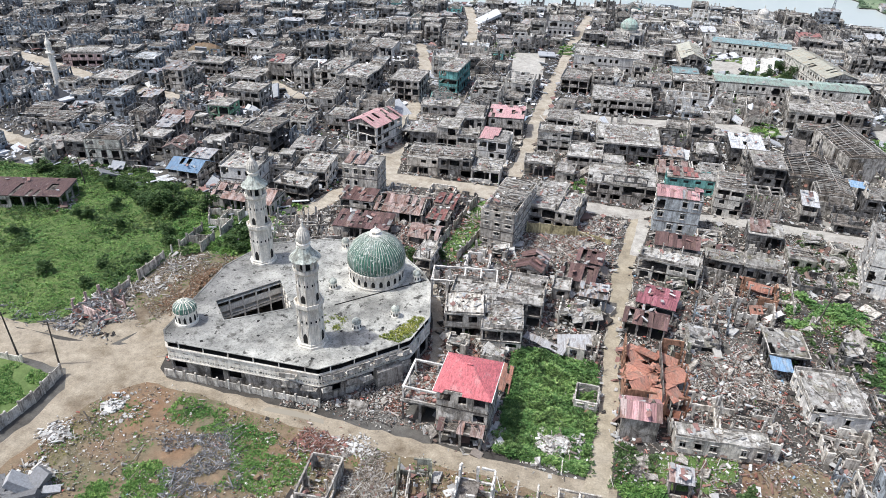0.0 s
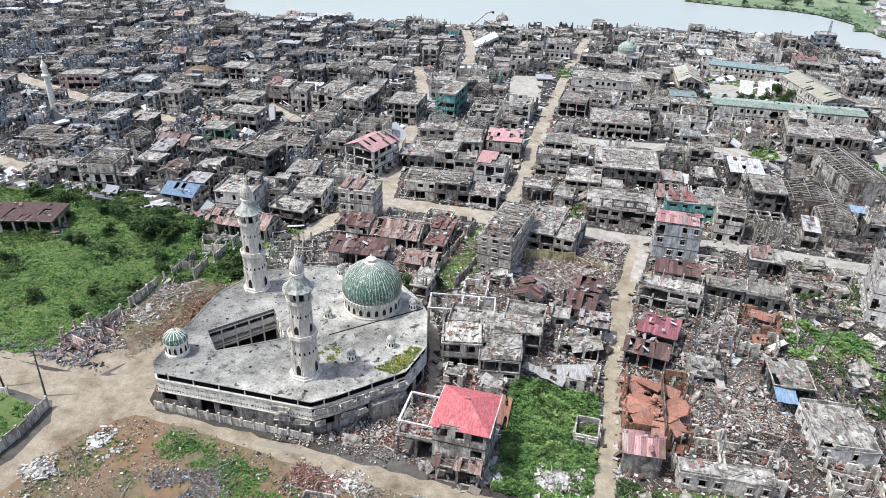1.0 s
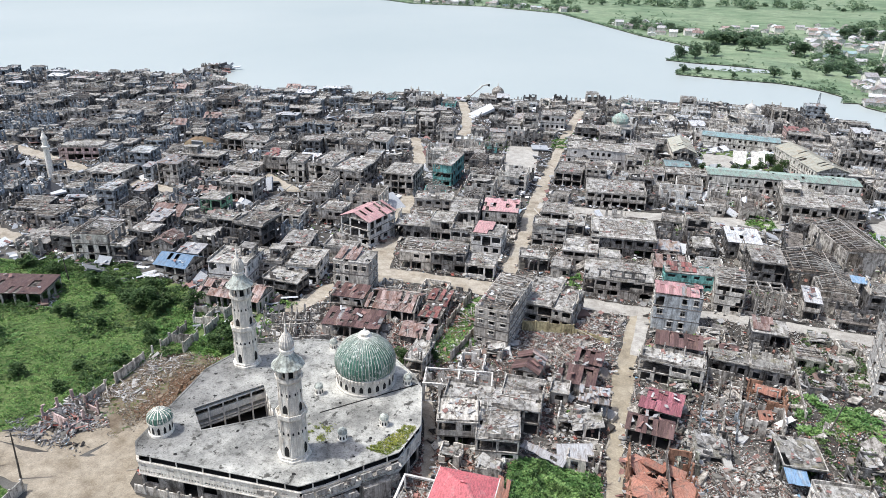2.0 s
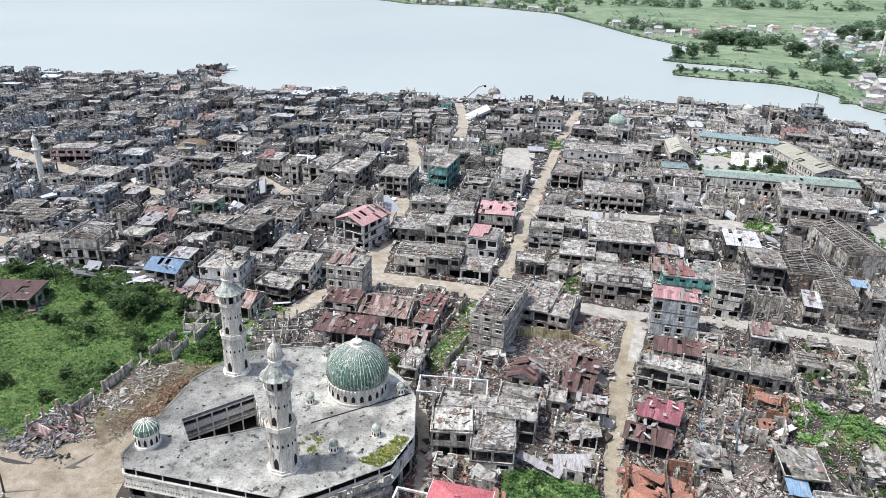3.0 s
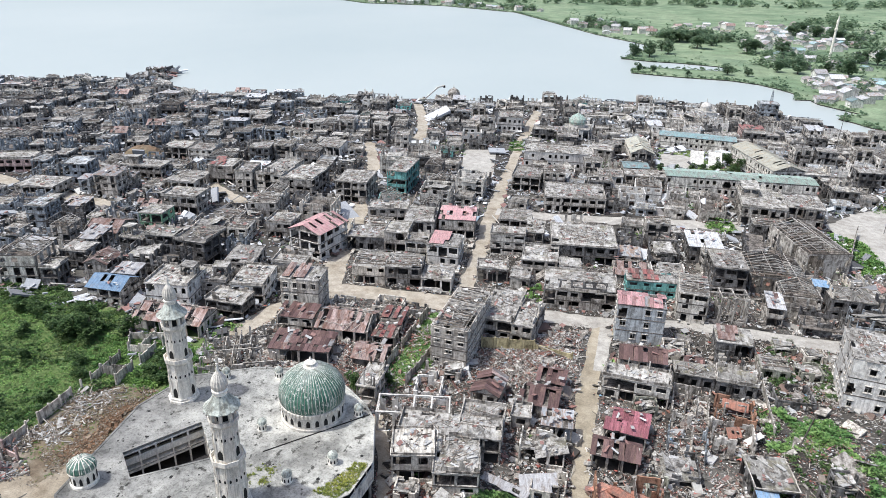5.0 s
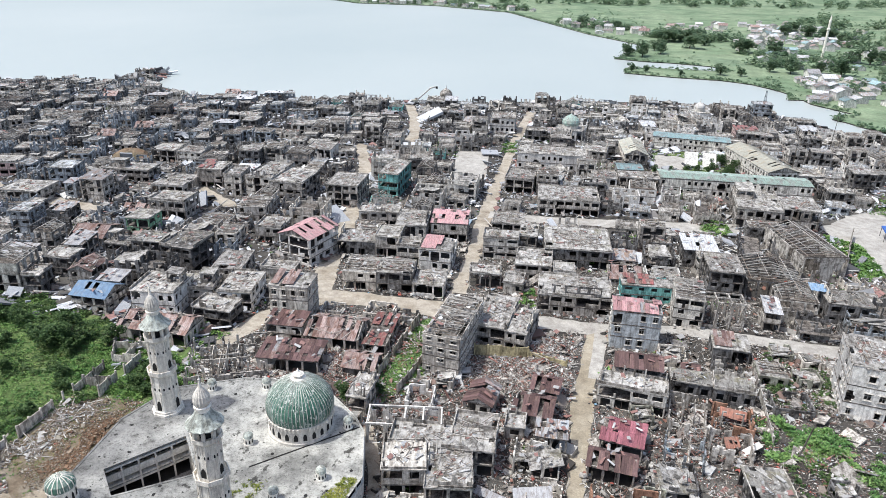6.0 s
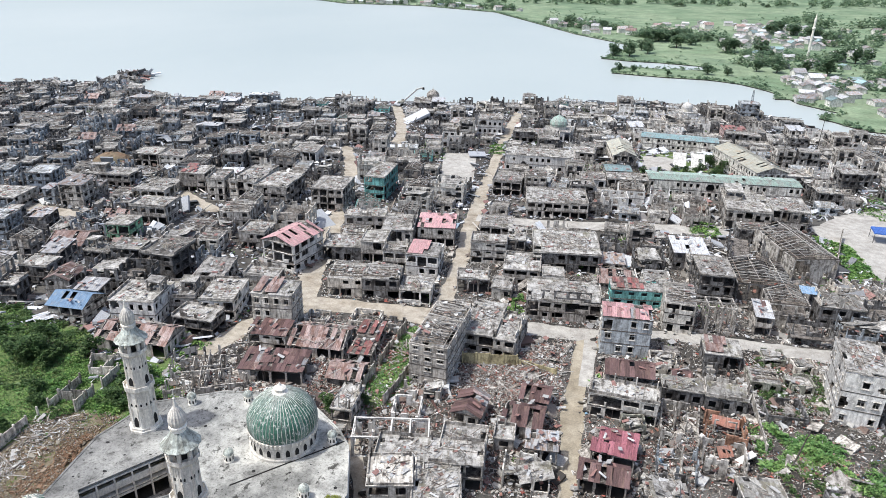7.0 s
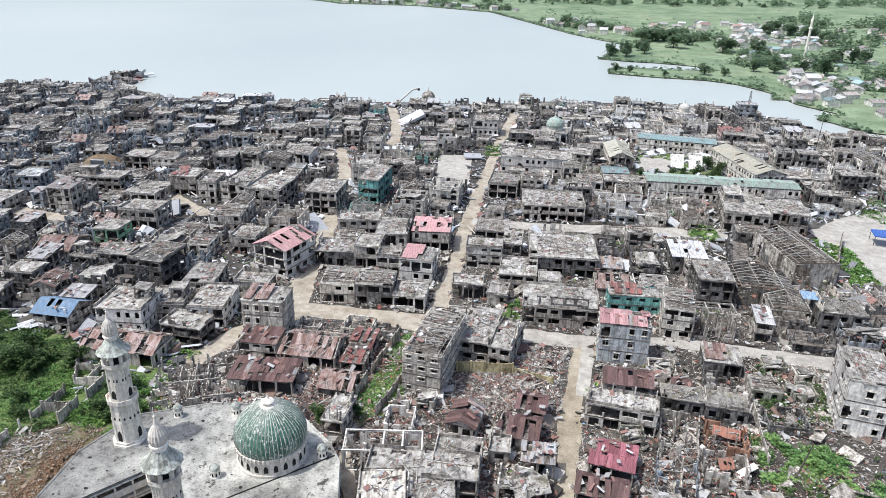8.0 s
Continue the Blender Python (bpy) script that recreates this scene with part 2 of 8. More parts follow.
def leaves(name, a, b, c, thin=0.0):
    n = Nodes(name, 0.55)
    col = n.ramp(n.island(), [(0.0, a), (0.5, b), (1.0, c)])
    patch = n.ramp(n.noise(0.15, 4, 0.65, shift=False), [(0.36, (0.5, 0.64, 0.5)), (0.62, (1.28, 1.16, 1.0))])
    col = n.mix(col, patch, 0.9, "MULTIPLY")
    if thin:
        through_leaf = n.add("ShaderNodeBsdfTranslucent")
        blend = n.add("ShaderNodeMixShader", Fac=thin)
        n.link(col, through_leaf.inputs["Color"])
        n.link(n.bsdf.outputs[0], blend.inputs[1])
        n.link(through_leaf.outputs[0], blend.inputs[2])
        n.link(blend.outputs[0], n.tree.nodes["Material Output"].inputs["Surface"])
    return n.done(col)


LEAF = leaves("weed_leaves", (0.066, 0.158, 0.040), (0.128, 0.25, 0.072), (0.25, 0.375, 0.135))
LEAF_LOT = leaves("broad_plant_leaves", (0.085, 0.185, 0.06), (0.15, 0.275, 0.095), (0.27, 0.39, 0.165))
LEAF_DARK = leaves("shrub_leaves", (0.055, 0.105, 0.04), (0.095, 0.165, 0.065), (0.16, 0.24, 0.105), 0.3)
# paler and bluer than the other leaves: distance haze is in the colour
LEAF_HAZE = leaves("haze_paled_leaves", (0.155, 0.225, 0.165), (0.21, 0.30, 0.215), (0.27, 0.37, 0.26), 0.5)
LEAF_DRY = leaves("dry_weeds", (0.16, 0.17, 0.06), (0.24, 0.24, 0.10), (0.30, 0.27, 0.14))
MOSS = leaves("moss_tufts", (0.14, 0.18, 0.03), (0.24, 0.27, 0.06), (0.32, 0.33, 0.10))
BARK = concrete("bark", 0.20, 0.10, (1.1, 0.9, 0.7), 0.4)


def earth(name, stops, scale=0.05, fine=0.6, rough=0.95, bump=0.6, mottle=0.85):
    """Ground: broad patches, mid-sized mottling and fine grit."""
    n = Nodes(name, rough)
    col = n.ramp(n.noise(scale, 6, 0.65, shift=False), stops)
    mid = n.noise(fine, 6, 0.7, shift=False)
    col = n.mix(col, n.ramp(mid, [(0.3, (0.62, 0.6, 0.58)), (0.68, (1.2, 1.19, 1.17))]), mottle, "MULTIPLY")
    grit = n.noise(fine * 9, 4, 0.7, shift=False)
    col = n.mix(col, n.ramp(grit, [(0.35, (0.72, 0.71, 0.7)), (0.65, (1.15, 1.15, 1.15))]), 0.8, "MULTIPLY")
    return n.done(col, mid, bump, 0.3)


# kept very dark so that gaps between rubble look shaded
GROUND = earth("rubbly_ground", [(0.34, (0.045, 0.04, 0.036)), (0.5, (0.082, 0.076, 0.069)), (0.66, (0.16, 0.153, 0.142))])
RED_SOIL = earth("red_soil", [(0.35, (0.25, 0.15, 0.09)), (0.48, (0.23, 0.17, 0.115)), (0.60, (0.17, 0.15, 0.095)), (0.72, (0.26, 0.22, 0.17))], 0.09)
DUMP_EARTH = earth("churned_earth", [(0.34, (0.12, 0.085, 0.057)), (0.48, (0.20, 0.16, 0.115)), (0.62, (0.28, 0.245, 0.195))], 0.14, 0.8)
ROAD = earth("dirt_road", [(0.32, (0.25, 0.205, 0.155)), (0.42, (0.37, 0.325, 0.262)), (0.56, (0.46, 0.415, 0.35)), (0.7, (0.36, 0.315, 0.255))], 0.16, 0.45, 0.85, 0.25)
MUD_ROAD = earth("muddy_road", [(0.3, (0.30, 0.255, 0.185)), (0.5, (0.385, 0.335, 0.255)), (0.7, (0.46, 0.41, 0.33))], 0.14, 0.4, 0.6, 0.25)
TRODDEN = earth("trodden_earth_road", [(0.32, (0.20, 0.158, 0.112)), (0.42, (0.29, 0.245, 0.185)), (0.56, (0.375, 0.325, 0.255)), (0.7, (0.29, 0.245, 0.188))], 0.16, 0.45, 0.85, 0.3)
PAVED = earth("concrete_road", [(0.3, (0.36, 0.34, 0.31)), (0.6, (0.48, 0.46, 0.425))], 0.15, 0.5, 0.85, 0.15)
GRASS = earth("weedy_ground", [(0.3, (0.08, 0.13, 0.04)), (0.5, (0.13, 0.19, 0.065)), (0.7, (0.19, 0.24, 0.095))], 0.06, 0.8)
# meadow greens carry extra blue in place of distance haze
MEADOW = earth("meadow", [(0.34, (0.11, 0.17, 0.10)), (0.45, (0.17, 0.245, 0.145)), (0.55, (0.25, 0.315, 0.20)), (0.66, (0.14, 0.21, 0.13))], 0.009, 0.06)
PUDDLE = Nodes("puddle", 0.12).done((0.30, 0.27, 0.22))


def lake_material():
    n = Nodes("lake_water", 0.3)
    n.bsdf.inputs["Specular IOR Level"].default_value = 0.36
    n.bsdf.inputs["IOR"].default_value = 1.33
    # pale base colour stands in for part of the bright sky's reflection
    col = n.ramp(n.noise(0.004, 4, 0.5, (1, 0.6, 1), shift=False), [(0.3, (0.38, 0.42, 0.408)), (0.7, (0.455, 0.482, 0.46))])
    return n.done(col, n.noise(0.35, 3, 0.5, (1, 0.5, 1), shift=False), 0.12, 0.25)


WATER = lake_material()


def dome_tiles():
    n = Nodes("green_dome_paint", 0.5)
    col = n.ramp(n.noise(0.7, 5, 0.6, (1, 1, 0.5)), [(0.3, (0.026, 0.088, 0.06)), (0.65, (0.062, 0.16, 0.115))])
    worn = n.ramp(n.noise(0.55, 5, 0.65, (1, 1, 0.35)), [(0.48, (0, 0, 0)), (0.66, (0.55, 0.55, 0.55))])
    col = n.mix(col, (0.27, 0.31, 0.28), worn)
    flake = n.ramp(n.noise(2.6, 6, 0.75, (1, 1, 0.4)), [(0.555, (0, 0, 0)), (0.60, (1, 1, 1))])
    col = n.mix(col, (0.58, 0.60, 0.55), flake)
    return n.done(col, n.noise(6, 3), 0.3, 0.05)


DOME = dome_tiles()
DOME_PALE = concrete("pale_green_paint", 0.74, 0.54, (0.92, 1.0, 0.94), 0.3)
PLASTER = concrete("minaret_plaster", 0.88, 0.76, (1.03, 0.985, 0.90), 0.04, 0.3, 0.4, 0.0, 0.15)
# black stands in for shade in openings; also colours wheels, tracks and glass
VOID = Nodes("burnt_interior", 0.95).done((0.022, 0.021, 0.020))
POLE = concrete("pole_timber", 0.16, 0.09, (1.05, 0.95, 0.85), 0.5)
SHEEN = by_island("vehicle_paint", [(0.0, (0.30, 0.28, 0.24)), (0.5, (0.22, 0.2, 0.18))], 0.4)
TARP = sheet_roof("blue_tarpaulin", (0.06, 0.16, 0.52), (0.16, 0.28, 0.55), 0.2)

# ---------------------------------------------------------------- mesh tools
CUBE = np.array([(x, y, z) for z in (-0.5, 0.5) for y in (-0.5, 0.5) for x in (-0.5, 0.5)])
CUBE_F = np.array([(0, 2, 3, 1), (4, 5, 7, 6), (0, 1, 5, 4), (2, 6, 7, 3), (0, 4, 6, 2), (1, 3, 7, 5)])


def turns(rx, ry, rz):
    """Rotation matrices, one a row, from three arrays of radians."""
    cx, sx, cy, sy, cz, sz = np.cos(rx), np.sin(rx), np.cos(ry), np.sin(ry), np.cos(rz), np.sin(rz)
    m = np.empty((len(cx), 3, 3))
    m[:, 0, 0], m[:, 0, 1], m[:, 0, 2] = cz * cy, cz * sy * sx - sz * cx, cz * sy * cx + sz * sx
    m[:, 1, 0], m[:, 1, 1], m[:, 1, 2] = sz * cy, sz * sy * sx + cz * cx, sz * sy * cx - cz * sx
    m[:, 2, 0], m[:, 2, 1], m[:, 2, 2] = -sy, cy * sx, cy * cx
    return m


def mesh_of(name, verts, faces):
    """A mesh from an array of corners and an array of faces with equally many corners."""
    verts, faces = np.asarray(verts, np.float32), np.asarray(faces, np.int32)
    me = bpy.data.meshes.new(name)
    me.vertices.add(len(verts))
    me.vertices.foreach_set("co", verts.ravel())
    k = faces.shape[1]
    me.loops.add(faces.size)
    me.loops.foreach_set("vertex_index", faces.ravel())
    me.polygons.add(len(faces))
    me.polygons.foreach_set("loop_start", np.arange(0, faces.size, k, dtype=np.int32))
    me.update(calc_edges=True)
    me.shade_flat()
    return me


class Boxes:
    """Gathers boxes (centre, size, turn in degrees), with slightly knocked corners, for one mesh."""

    def __init__(self, wear=0.02, loose=False):
        self.rows, self.wear, self.loose = [], wear, loose      # loose pieces lie on their open underside

    def add(self, x, y, z, sx, sy, sz, rz=0.0, rx=0.0, ry=0.0):
        self.rows.append((x, y, z, sx, sy, sz, rx, ry, rz))

    def mesh(self, name):
        r = np.array(self.rows, float)
        v = CUBE[None] * r[:, None, 3:6]
        if self.wear:
            v = v + np.random.uniform(-self.wear, self.wear, v.shape)
        m = turns(*np.radians(r[:, 6:9]).T)
        v = np.einsum("nij,nkj->nki", m, v) + r[:, None, :3]
        f = (CUBE_F[1:] if self.loose else CUBE_F)[None] + 8 * np.arange(len(r))[:, None, None]
        return mesh_of(name, v.reshape(-1, 3), f.reshape(-1, 4))


def part(name, data, material, parent, label=""):
    """Links a Boxes, a bmesh or a mesh as one object under a thing or a part."""
    if isinstance(data, Boxes):
        if not data.rows:
            return None
        me = data.mesh(name)
    elif isinstance(data, bmesh.types.BMesh):
        me = bpy.data.meshes.new(name)
        data.to_mesh(me)
        data.free()
    else:
        me = data
    if not me.materials:
        me.materials.append(material)
    ob = new(name, me)
    ob.parent = parent
    if label:
        ob["label"] = label
    return ob


def thing(name, m, label, category, group="", kind=""):
    ob = new(name)
    ob.empty_display_size = 0.5
    ob.matrix_basis = m
    return tagged(ob, label, category, group, kind)


def inside(pts, poly):
    """Which of the points (n, 2) lie in the polygon."""
    x, y = pts[:, 0], pts[:, 1]
    res = np.zeros(len(pts), bool)
    for (x1, y1), (x2, y2) in zip(poly, poly[1:] + poly[:1]):
        cross = (y1 > y) != (y2 > y)
        res ^= cross & (x < (x2 - x1) * (y - y1) / ((y2 - y1) or 1e-9) + x1)
    return res


def fill_poly(name, poly, z, material, label, category, holes=(), skirt=0.0, kind="structure"):
    """A flat sheet with the given outline and holes; skirt: how far its rims go down."""
    bm = bmesh.new()
    edges = []
    for loop in (poly, *holes):
        vs = [bm.verts.new((x, y, z)) for x, y in loop]
        edges += [bm.edges.new((a, b)) for a, b in zip(vs, vs[1:] + vs[:1])]
        if skirt:
            low = [bm.verts.new((x, y, z - skirt)) for x, y in loop]
            for i in range(len(vs)):
                j = (i + 1) % len(vs)
                bm.faces.new((vs[i], vs[j], low[j], low[i]))
    bmesh.ops.triangle_fill(bm, use_beauty=True, use_dissolve=False, edges=edges)
    for f in bm.faces:
        if abs(f.normal.z) > 0.5 and f.normal.z < 0:
            f.normal_flip()
    me = bpy.data.meshes.new(name)
    bm.to_mesh(me)
    bm.free()
    me.materials.append(material)
    ob = new(name, me)
    return tagged(ob, label, category, kind=kind)


def lathe(profile, sides, wave=0.0, waves=0, flute=0.0):
    """A turned body from (radius, height) pairs; wave: depth of vertical lobes round it."""
    bm = bmesh.new()
    rings = []
    for r, z in profile:
        ring = []
        for i in range(sides):
            a = 2 * math.pi * i / sides
            rr = r * (1 + wave * abs(math.cos(waves * a / 2))) if waves else r
            ring.append(bm.verts.new((rr * math.cos(a), rr * math.sin(a), z)))
        rings.append(ring)
    for low, up in zip(rings, rings[1:]):
        for i in range(sides):
            j = (i + 1) % sides
            bm.faces.new((low[i], low[j], up[j], up[i]))
    bm.faces.new(rings[-1])
    bm.faces.new(rings[0][::-1])
    return bm


# ---------------------------------------------------------------- ground, lake, roads
LAKE = [(-4000, 150), (-1500, 160), (-700, 270), (-520, 330), (-404, 350), (-360, 368), (-327, 377), (-300, 388), (-307, 428), (-296, 420), (-277, 380), (-240, 363), (-202, 370),
        (-147, 381), (-122, 393), (-78, 403), (-20, 428), (30, 440), (64, 437), (90, 417), (107, 388), (128, 380), (160, 372), (240, 366), (245, 376),
        (165, 388), (124, 400), (118, 407), (112, 418), (106, 425), (111, 437), (121, 444), (114, 453), (104, 466), (102, 478), (93, 476), (97, 497), (90, 511), (79, 526), (62, 535), (28, 536),
        (-5, 542), (-5, 558), (13, 577), (37, 576), (72, 581), (60, 602), (30, 609), (8, 609), (-15, 616), (-10, 632), (0, 668), (14, 711), (-49, 798), (-108, 911), (-177, 1040), (-304, 1105), (-426, 1090), (-477, 1132), (-900, 1300), (-4000, 1900)]
fill_poly("ground", [(-4000, -400), (4000, -400), (4000, 4500), (-4000, 4500)], 0.0, GROUND, "grey-brown rubbly earth between the ruins", "ground", [LAKE], 1.2)
fill_poly("lakebed", [(-4000, 100), (300, 100), (300, 2000), (-4000, 2000)], -1.2, GROUND, "brown silt under the lake", "ground")
fill_poly("water", [(-4000, 100), (290, 100), (290, 1990), (-4000, 1990)], -0.35, WATER, "calm pale grey-green lake water", "water")
SHORE = LAKE[24:]
fill_poly("meadow", [(3900, 420), (3900, 4400), (-3900, 4400)] + SHORE[::-1], 0.25, MEADOW, "bright green flat meadow beyond the lake", "meadow")



def strip(name, left, right, material, label, z=0.04, ragged=0.35):
    """A road between two edge lines, with ragged borders."""
    def line(pts):
        out = []
        for (x1, y1), (x2, y2) in zip(pts, pts[1:]):
            n = max(1, int(math.hypot(x2 - x1, y2 - y1) / 2.0))
            out += [(x1 + (x2 - x1) * i / n, y1 + (y2 - y1) * i / n) for i in range(n)]
        return [(x + random.uniform(-ragged, ragged), y + random.uniform(-ragged, ragged)) for x, y in out + [pts[-1]]]
    fill_poly(name, line(left) + line(right)[::-1], z, material, label, "road")
    ROADS.append(list(left) + list(right)[::-1])


ROADS = []
strip("road", [(-180, 66), (-109, 70.7), (-95.8, 70.4), (-84.2, 72.8), (-79.5, 76.5), (-76, 76), (-73.2, 70.5), (-71, 68.8), (-60, 69.2), (-43.5, 69.9), (-30, 70.0), (-16, 70.6), (-1, 71.6), (3, 72)],
      [(-180, 61), (-110, 63.5), (-95, 64.5), (-88, 64.5), (-84.5, 61), (-83.5, 53), (-85, 43), (-92, 20), (-88, 20), (-80.5, 44), (-79.6, 53), (-77.6, 61), (-73.5, 66.6), (-65, 67.3), (-53, 66.6), (-38, 66.0), (-24, 66.8), (-11.8, 67.2), (3, 67.6)], TRODDEN, "pale dusty dirt road with wheel tracks")
fill_poly("road_verge", [(-113, 70), (-86, 72), (-83.5, 78), (-87.5, 84.5), (-91, 84.8), (-89.5, 78), (-91.5, 75.2), (-100, 76.4), (-113, 73)], 0.045, TRODDEN, "trodden earth beside the road", "ground")
strip("road", [(-84.5, 73), (-83, 85), (-84, 100)], [(-76, 73.5), (-78, 85), (-80, 100)], TRODDEN, "churned dirt track beside the mosque", 0.05, 0.8)
strip("road", [(-31.5, 87), (-32.3, 92), (-35.8, 101.6), (-38.6, 105.2), (-41.0, 110.5)], [(-29.2, 87), (-30.6, 93.5), (-33.6, 101.4), (-36.8, 108.4), (-38.4, 111.5)], ROAD, "narrow dirt alley beside the mosque", 0.065, 0.2)
strip("road", [(-1.2, 68), (-2.1, 90), (-3.6, 105.6), (-5.2, 130), (-4.6, 140), (-4.1, 157)], [(2.0, 68), (0.8, 91), (-0.9, 106.6), (-1.0, 131), (-0.8, 142), (1.2, 158)], MUD_ROAD, "muddy brown lane between ruined houses", 0.06)
strip("pavement", [(-2.6, 138), (-2.4, 158)], [(0.0, 138), (0.4, 158)], PAVED, "strip of pale concrete paving", 0.11, 0.1)
strip("road", [(-16, 160.8), (-2, 161.2), (16, 165.8), (32, 166), (52, 166.3), (90, 168)], [(-16, 155), (-4, 155.6), (2, 157.6), (15.6, 161.6), (33, 161.3), (49, 160.2), (90, 160)], PAVED, "pale concrete cross street", 0.08)
strip("road", [(-39, 152), (-39, 175), (-40, 192), (-42.6, 209), (-44, 229), (-45.8, 252), (-47, 281), (-49.6, 315), (-51, 345), (-52, 385)], [(-33.5, 152), (-35, 175), (-35.8, 195), (-37.9, 211), (-39.3, 228), (-41, 250), (-42.3, 267), (-45, 307), (-46, 338), (-47, 385)], ROAD, "long straight dusty street towards the lake", 0.06)
strip("road", [(-73, 157.5), (-65, 159.4), (-47, 160.4), (-34, 161.8)], [(-73, 146), (-67, 150.6), (-57, 153.4), (-44, 153.8), (-34, 152.6)], ROAD, "wide dusty dirt crossing", 0.07)
strip("road", [(-72, 152), (-75.6, 167), (-77, 179), (-78.5, 190), (-85, 206), (-87, 216), (-98, 257), (-113.5, 293)], [(-65, 154), (-70, 170), (-73, 180), (-75, 188), (-77, 200), (-80.6, 215), (-92.5, 257), (-108, 292)], ROAD, "rutted earth side street", 0.09, 0.6)
strip("road", [(-72, 156), (-79, 141), (-82, 128)], [(-70, 150), (-74, 140), (-77, 128)], ROAD, "narrow dirt lane", 0.10, 0.5)
strip("road", [(-40, 227), (-22.9, 227.5), (9.1, 233.6), (38, 240)], [(-40, 221), (-22.1, 221.5), (9, 225.8), (37, 231)], PAVED, "pale concrete street", 0.08)
strip("road", [(62, 244), (76, 263), (105, 280)], [(74, 205), (100, 215), (130, 240)], PAVED, "open pale concrete yard", 0.07, 0.8)
strip("pavement", [(-69, 295), (-55.5, 299)], [(-60.8, 258), (-49, 261.5)], PAVED, "bare concrete lot", 0.07, 0.4)
strip("road", [(-94, 300), (-97, 316), (-106, 348), (-119, 379)], [(-89, 300), (-91, 317), (-101, 348), (-113, 379)], ROAD, "dirt street", 0.07, 0.4)
strip("road", [(-260, 215), (-190, 196), (-160, 192)], [(-260, 208), (-190, 190), (-160, 187)], ROAD, "dirt street among grey ruins", 0.07, 0.5)
strip("road", [(-215, 150), (-170, 140)], [(-215, 143), (-168, 135)], ROAD, "dirt street by the weed field", 0.07, 0.5)
strip("road", [(-120, 207), (-150, 225)], [(-122, 203), (-153, 220)], ROAD, "earth track among ruins", 0.07, 0.5)

fill_poly("schoolyard", [(11, 281), (43, 285), (45, 327), (12, 328)], 0.05, GRASS, "weedy school yard behind the long building", "ground")
strip("pavement", [(12, 300), (13, 318), (22, 319)], [(13, 297), (24, 298), (25, 316)], PAVED, "pale concrete ball court", 0.08, 0.2)

FIELD = [(-300, 70), (-300, 128), (-169, 126), (-150, 129), (-127, 127), (-108, 131), (-104, 124), (-97, 116), (-90.5, 111), (-87.5, 106), (-94, 99.5), (-96.5, 84.5), (-100, 74.5), (-104, 72.0), (-113, 72.0), (-150, 70.5), (-180, 68.5)]
LOT = [(-19, 98), (-3.5, 97), (-2.2, 84), (-1.6, 72), (-15.5, 72), (-16.6, 84)]
SOUTH = [(-78, 40), (-77.5, 60), (-73, 66), (-60, 66.4), (-38, 65.4), (-24, 66.2), (-12, 66.6), (0, 67), (0, 40)]
fill_poly("field", FIELD, 0.05, GRASS, "overgrown green field of tall weeds", "field")
fill_poly("green_lot", LOT, 0.05, GRASS, "vacant lot overgrown with leafy plants", "field")
fill_poly("bare_soil", [(-84, 40), (-83, 61), (-76, 68), (-60, 68), (-38, 67.5), (-24, 68), (-12, 68.5), (3, 69), (3, 40)], 0.03, RED_SOIL, "reddish bare soil with weeds and scrap", "ground")
fill_poly("lawn", [(5, 73), (15, 75), (19, 79), (19, 83), (8, 80.5)], 0.05, GRASS, "small patch of short grass", "ground")
fill_poly("lot_soil", [(-46, 118), (-42, 112), (-34, 130), (-37, 150), (-43, 148)], 0.05, GRASS, "weedy strip beside a long wall", "ground")
fill_poly("west_plot", [(-140, 30), (-140, 61), (-110, 62.5), (-96, 63.3), (-88.5, 62.5), (-88, 50), (-96, 30)], 0.05, GRASS, "weedy walled plot by the road", "ground")
fill_poly("dirt_lot", [(19.3, 76), (19.8, 82.7), (28, 86), (33, 84), (33, 76)], 0.04, RED_SOIL, "bare brown dirt lot", "ground")
VERGE = [(64, 205), (72, 207), (71, 232), (62, 238)]
fill_poly("verge", VERGE, 0.05, GRASS, "weedy green verge", "ground")

# ---------------------------------------------------------------- ruined buildings
WALL_WORDS = {"grey": "grey concrete", "bluegrey": "pale blue-grey concrete", "yellow": "yellow-painted", "sooty": "soot-blackened concrete", "dark": "soot-blackened concrete", "slate": "blue-grey concrete", "pale": "pale plastered", "white": "white-painted", "cream": "cream plastered", "teal": "teal-painted",
              "green": "light green painted", "greenish": "mossy plastered", "orange": "terracotta-coloured", "pinkwall": "faded pink plastered"}
ROOF_WORDS = {"flat": "a rubble-strewn flat concrete roof", "none": "no roof and broken walls", "timber": "bare roof timbers on top", "truss": "stripped roof trusses",
              "collapsed": "a collapsed tiled roof", "slump": "caved-in tilted concrete slabs", "hip": "a bright red hipped roof"}
# roof word -> shape, material key
ROOFS = {"flat": ("flat", ""), "flatpink": ("low", "pink"), "brown": ("gable", "brown"), "maroon": ("shed", "maroon"), "timber": ("timber", ""), "pinkpart": ("half", "pink"), "pink": ("low", "pink"),
         "flatrust": ("half", "rust"), "brownflat": ("shed", "brown"), "striped": ("gable", "rust"), "redrust": ("shed", "redrust"), "none": ("none", ""), "blue": ("gable", "blue"),
         "whitemetal": ("shed", "white"), "rust": ("gable", "rust"), "pinkgable": ("gable", "pink"), "greygable": ("gable", "zinc"), "truss": ("truss", ""), "flatred": ("half", "redrust"),
         "hipred": ("hip", "red"), "flatwhite": ("flat", "white"), "sheet": ("shed", "zinc"), "collapsed": ("collapsed", "orange"), "slump": ("slump", ""), "pinkgrey": ("gable", "pink"), "greenmetal": ("low", "green"),
         "tealmetal": ("low", "teal"), "beigegable": ("gable", "beige")}
NEAR_PARTS = False
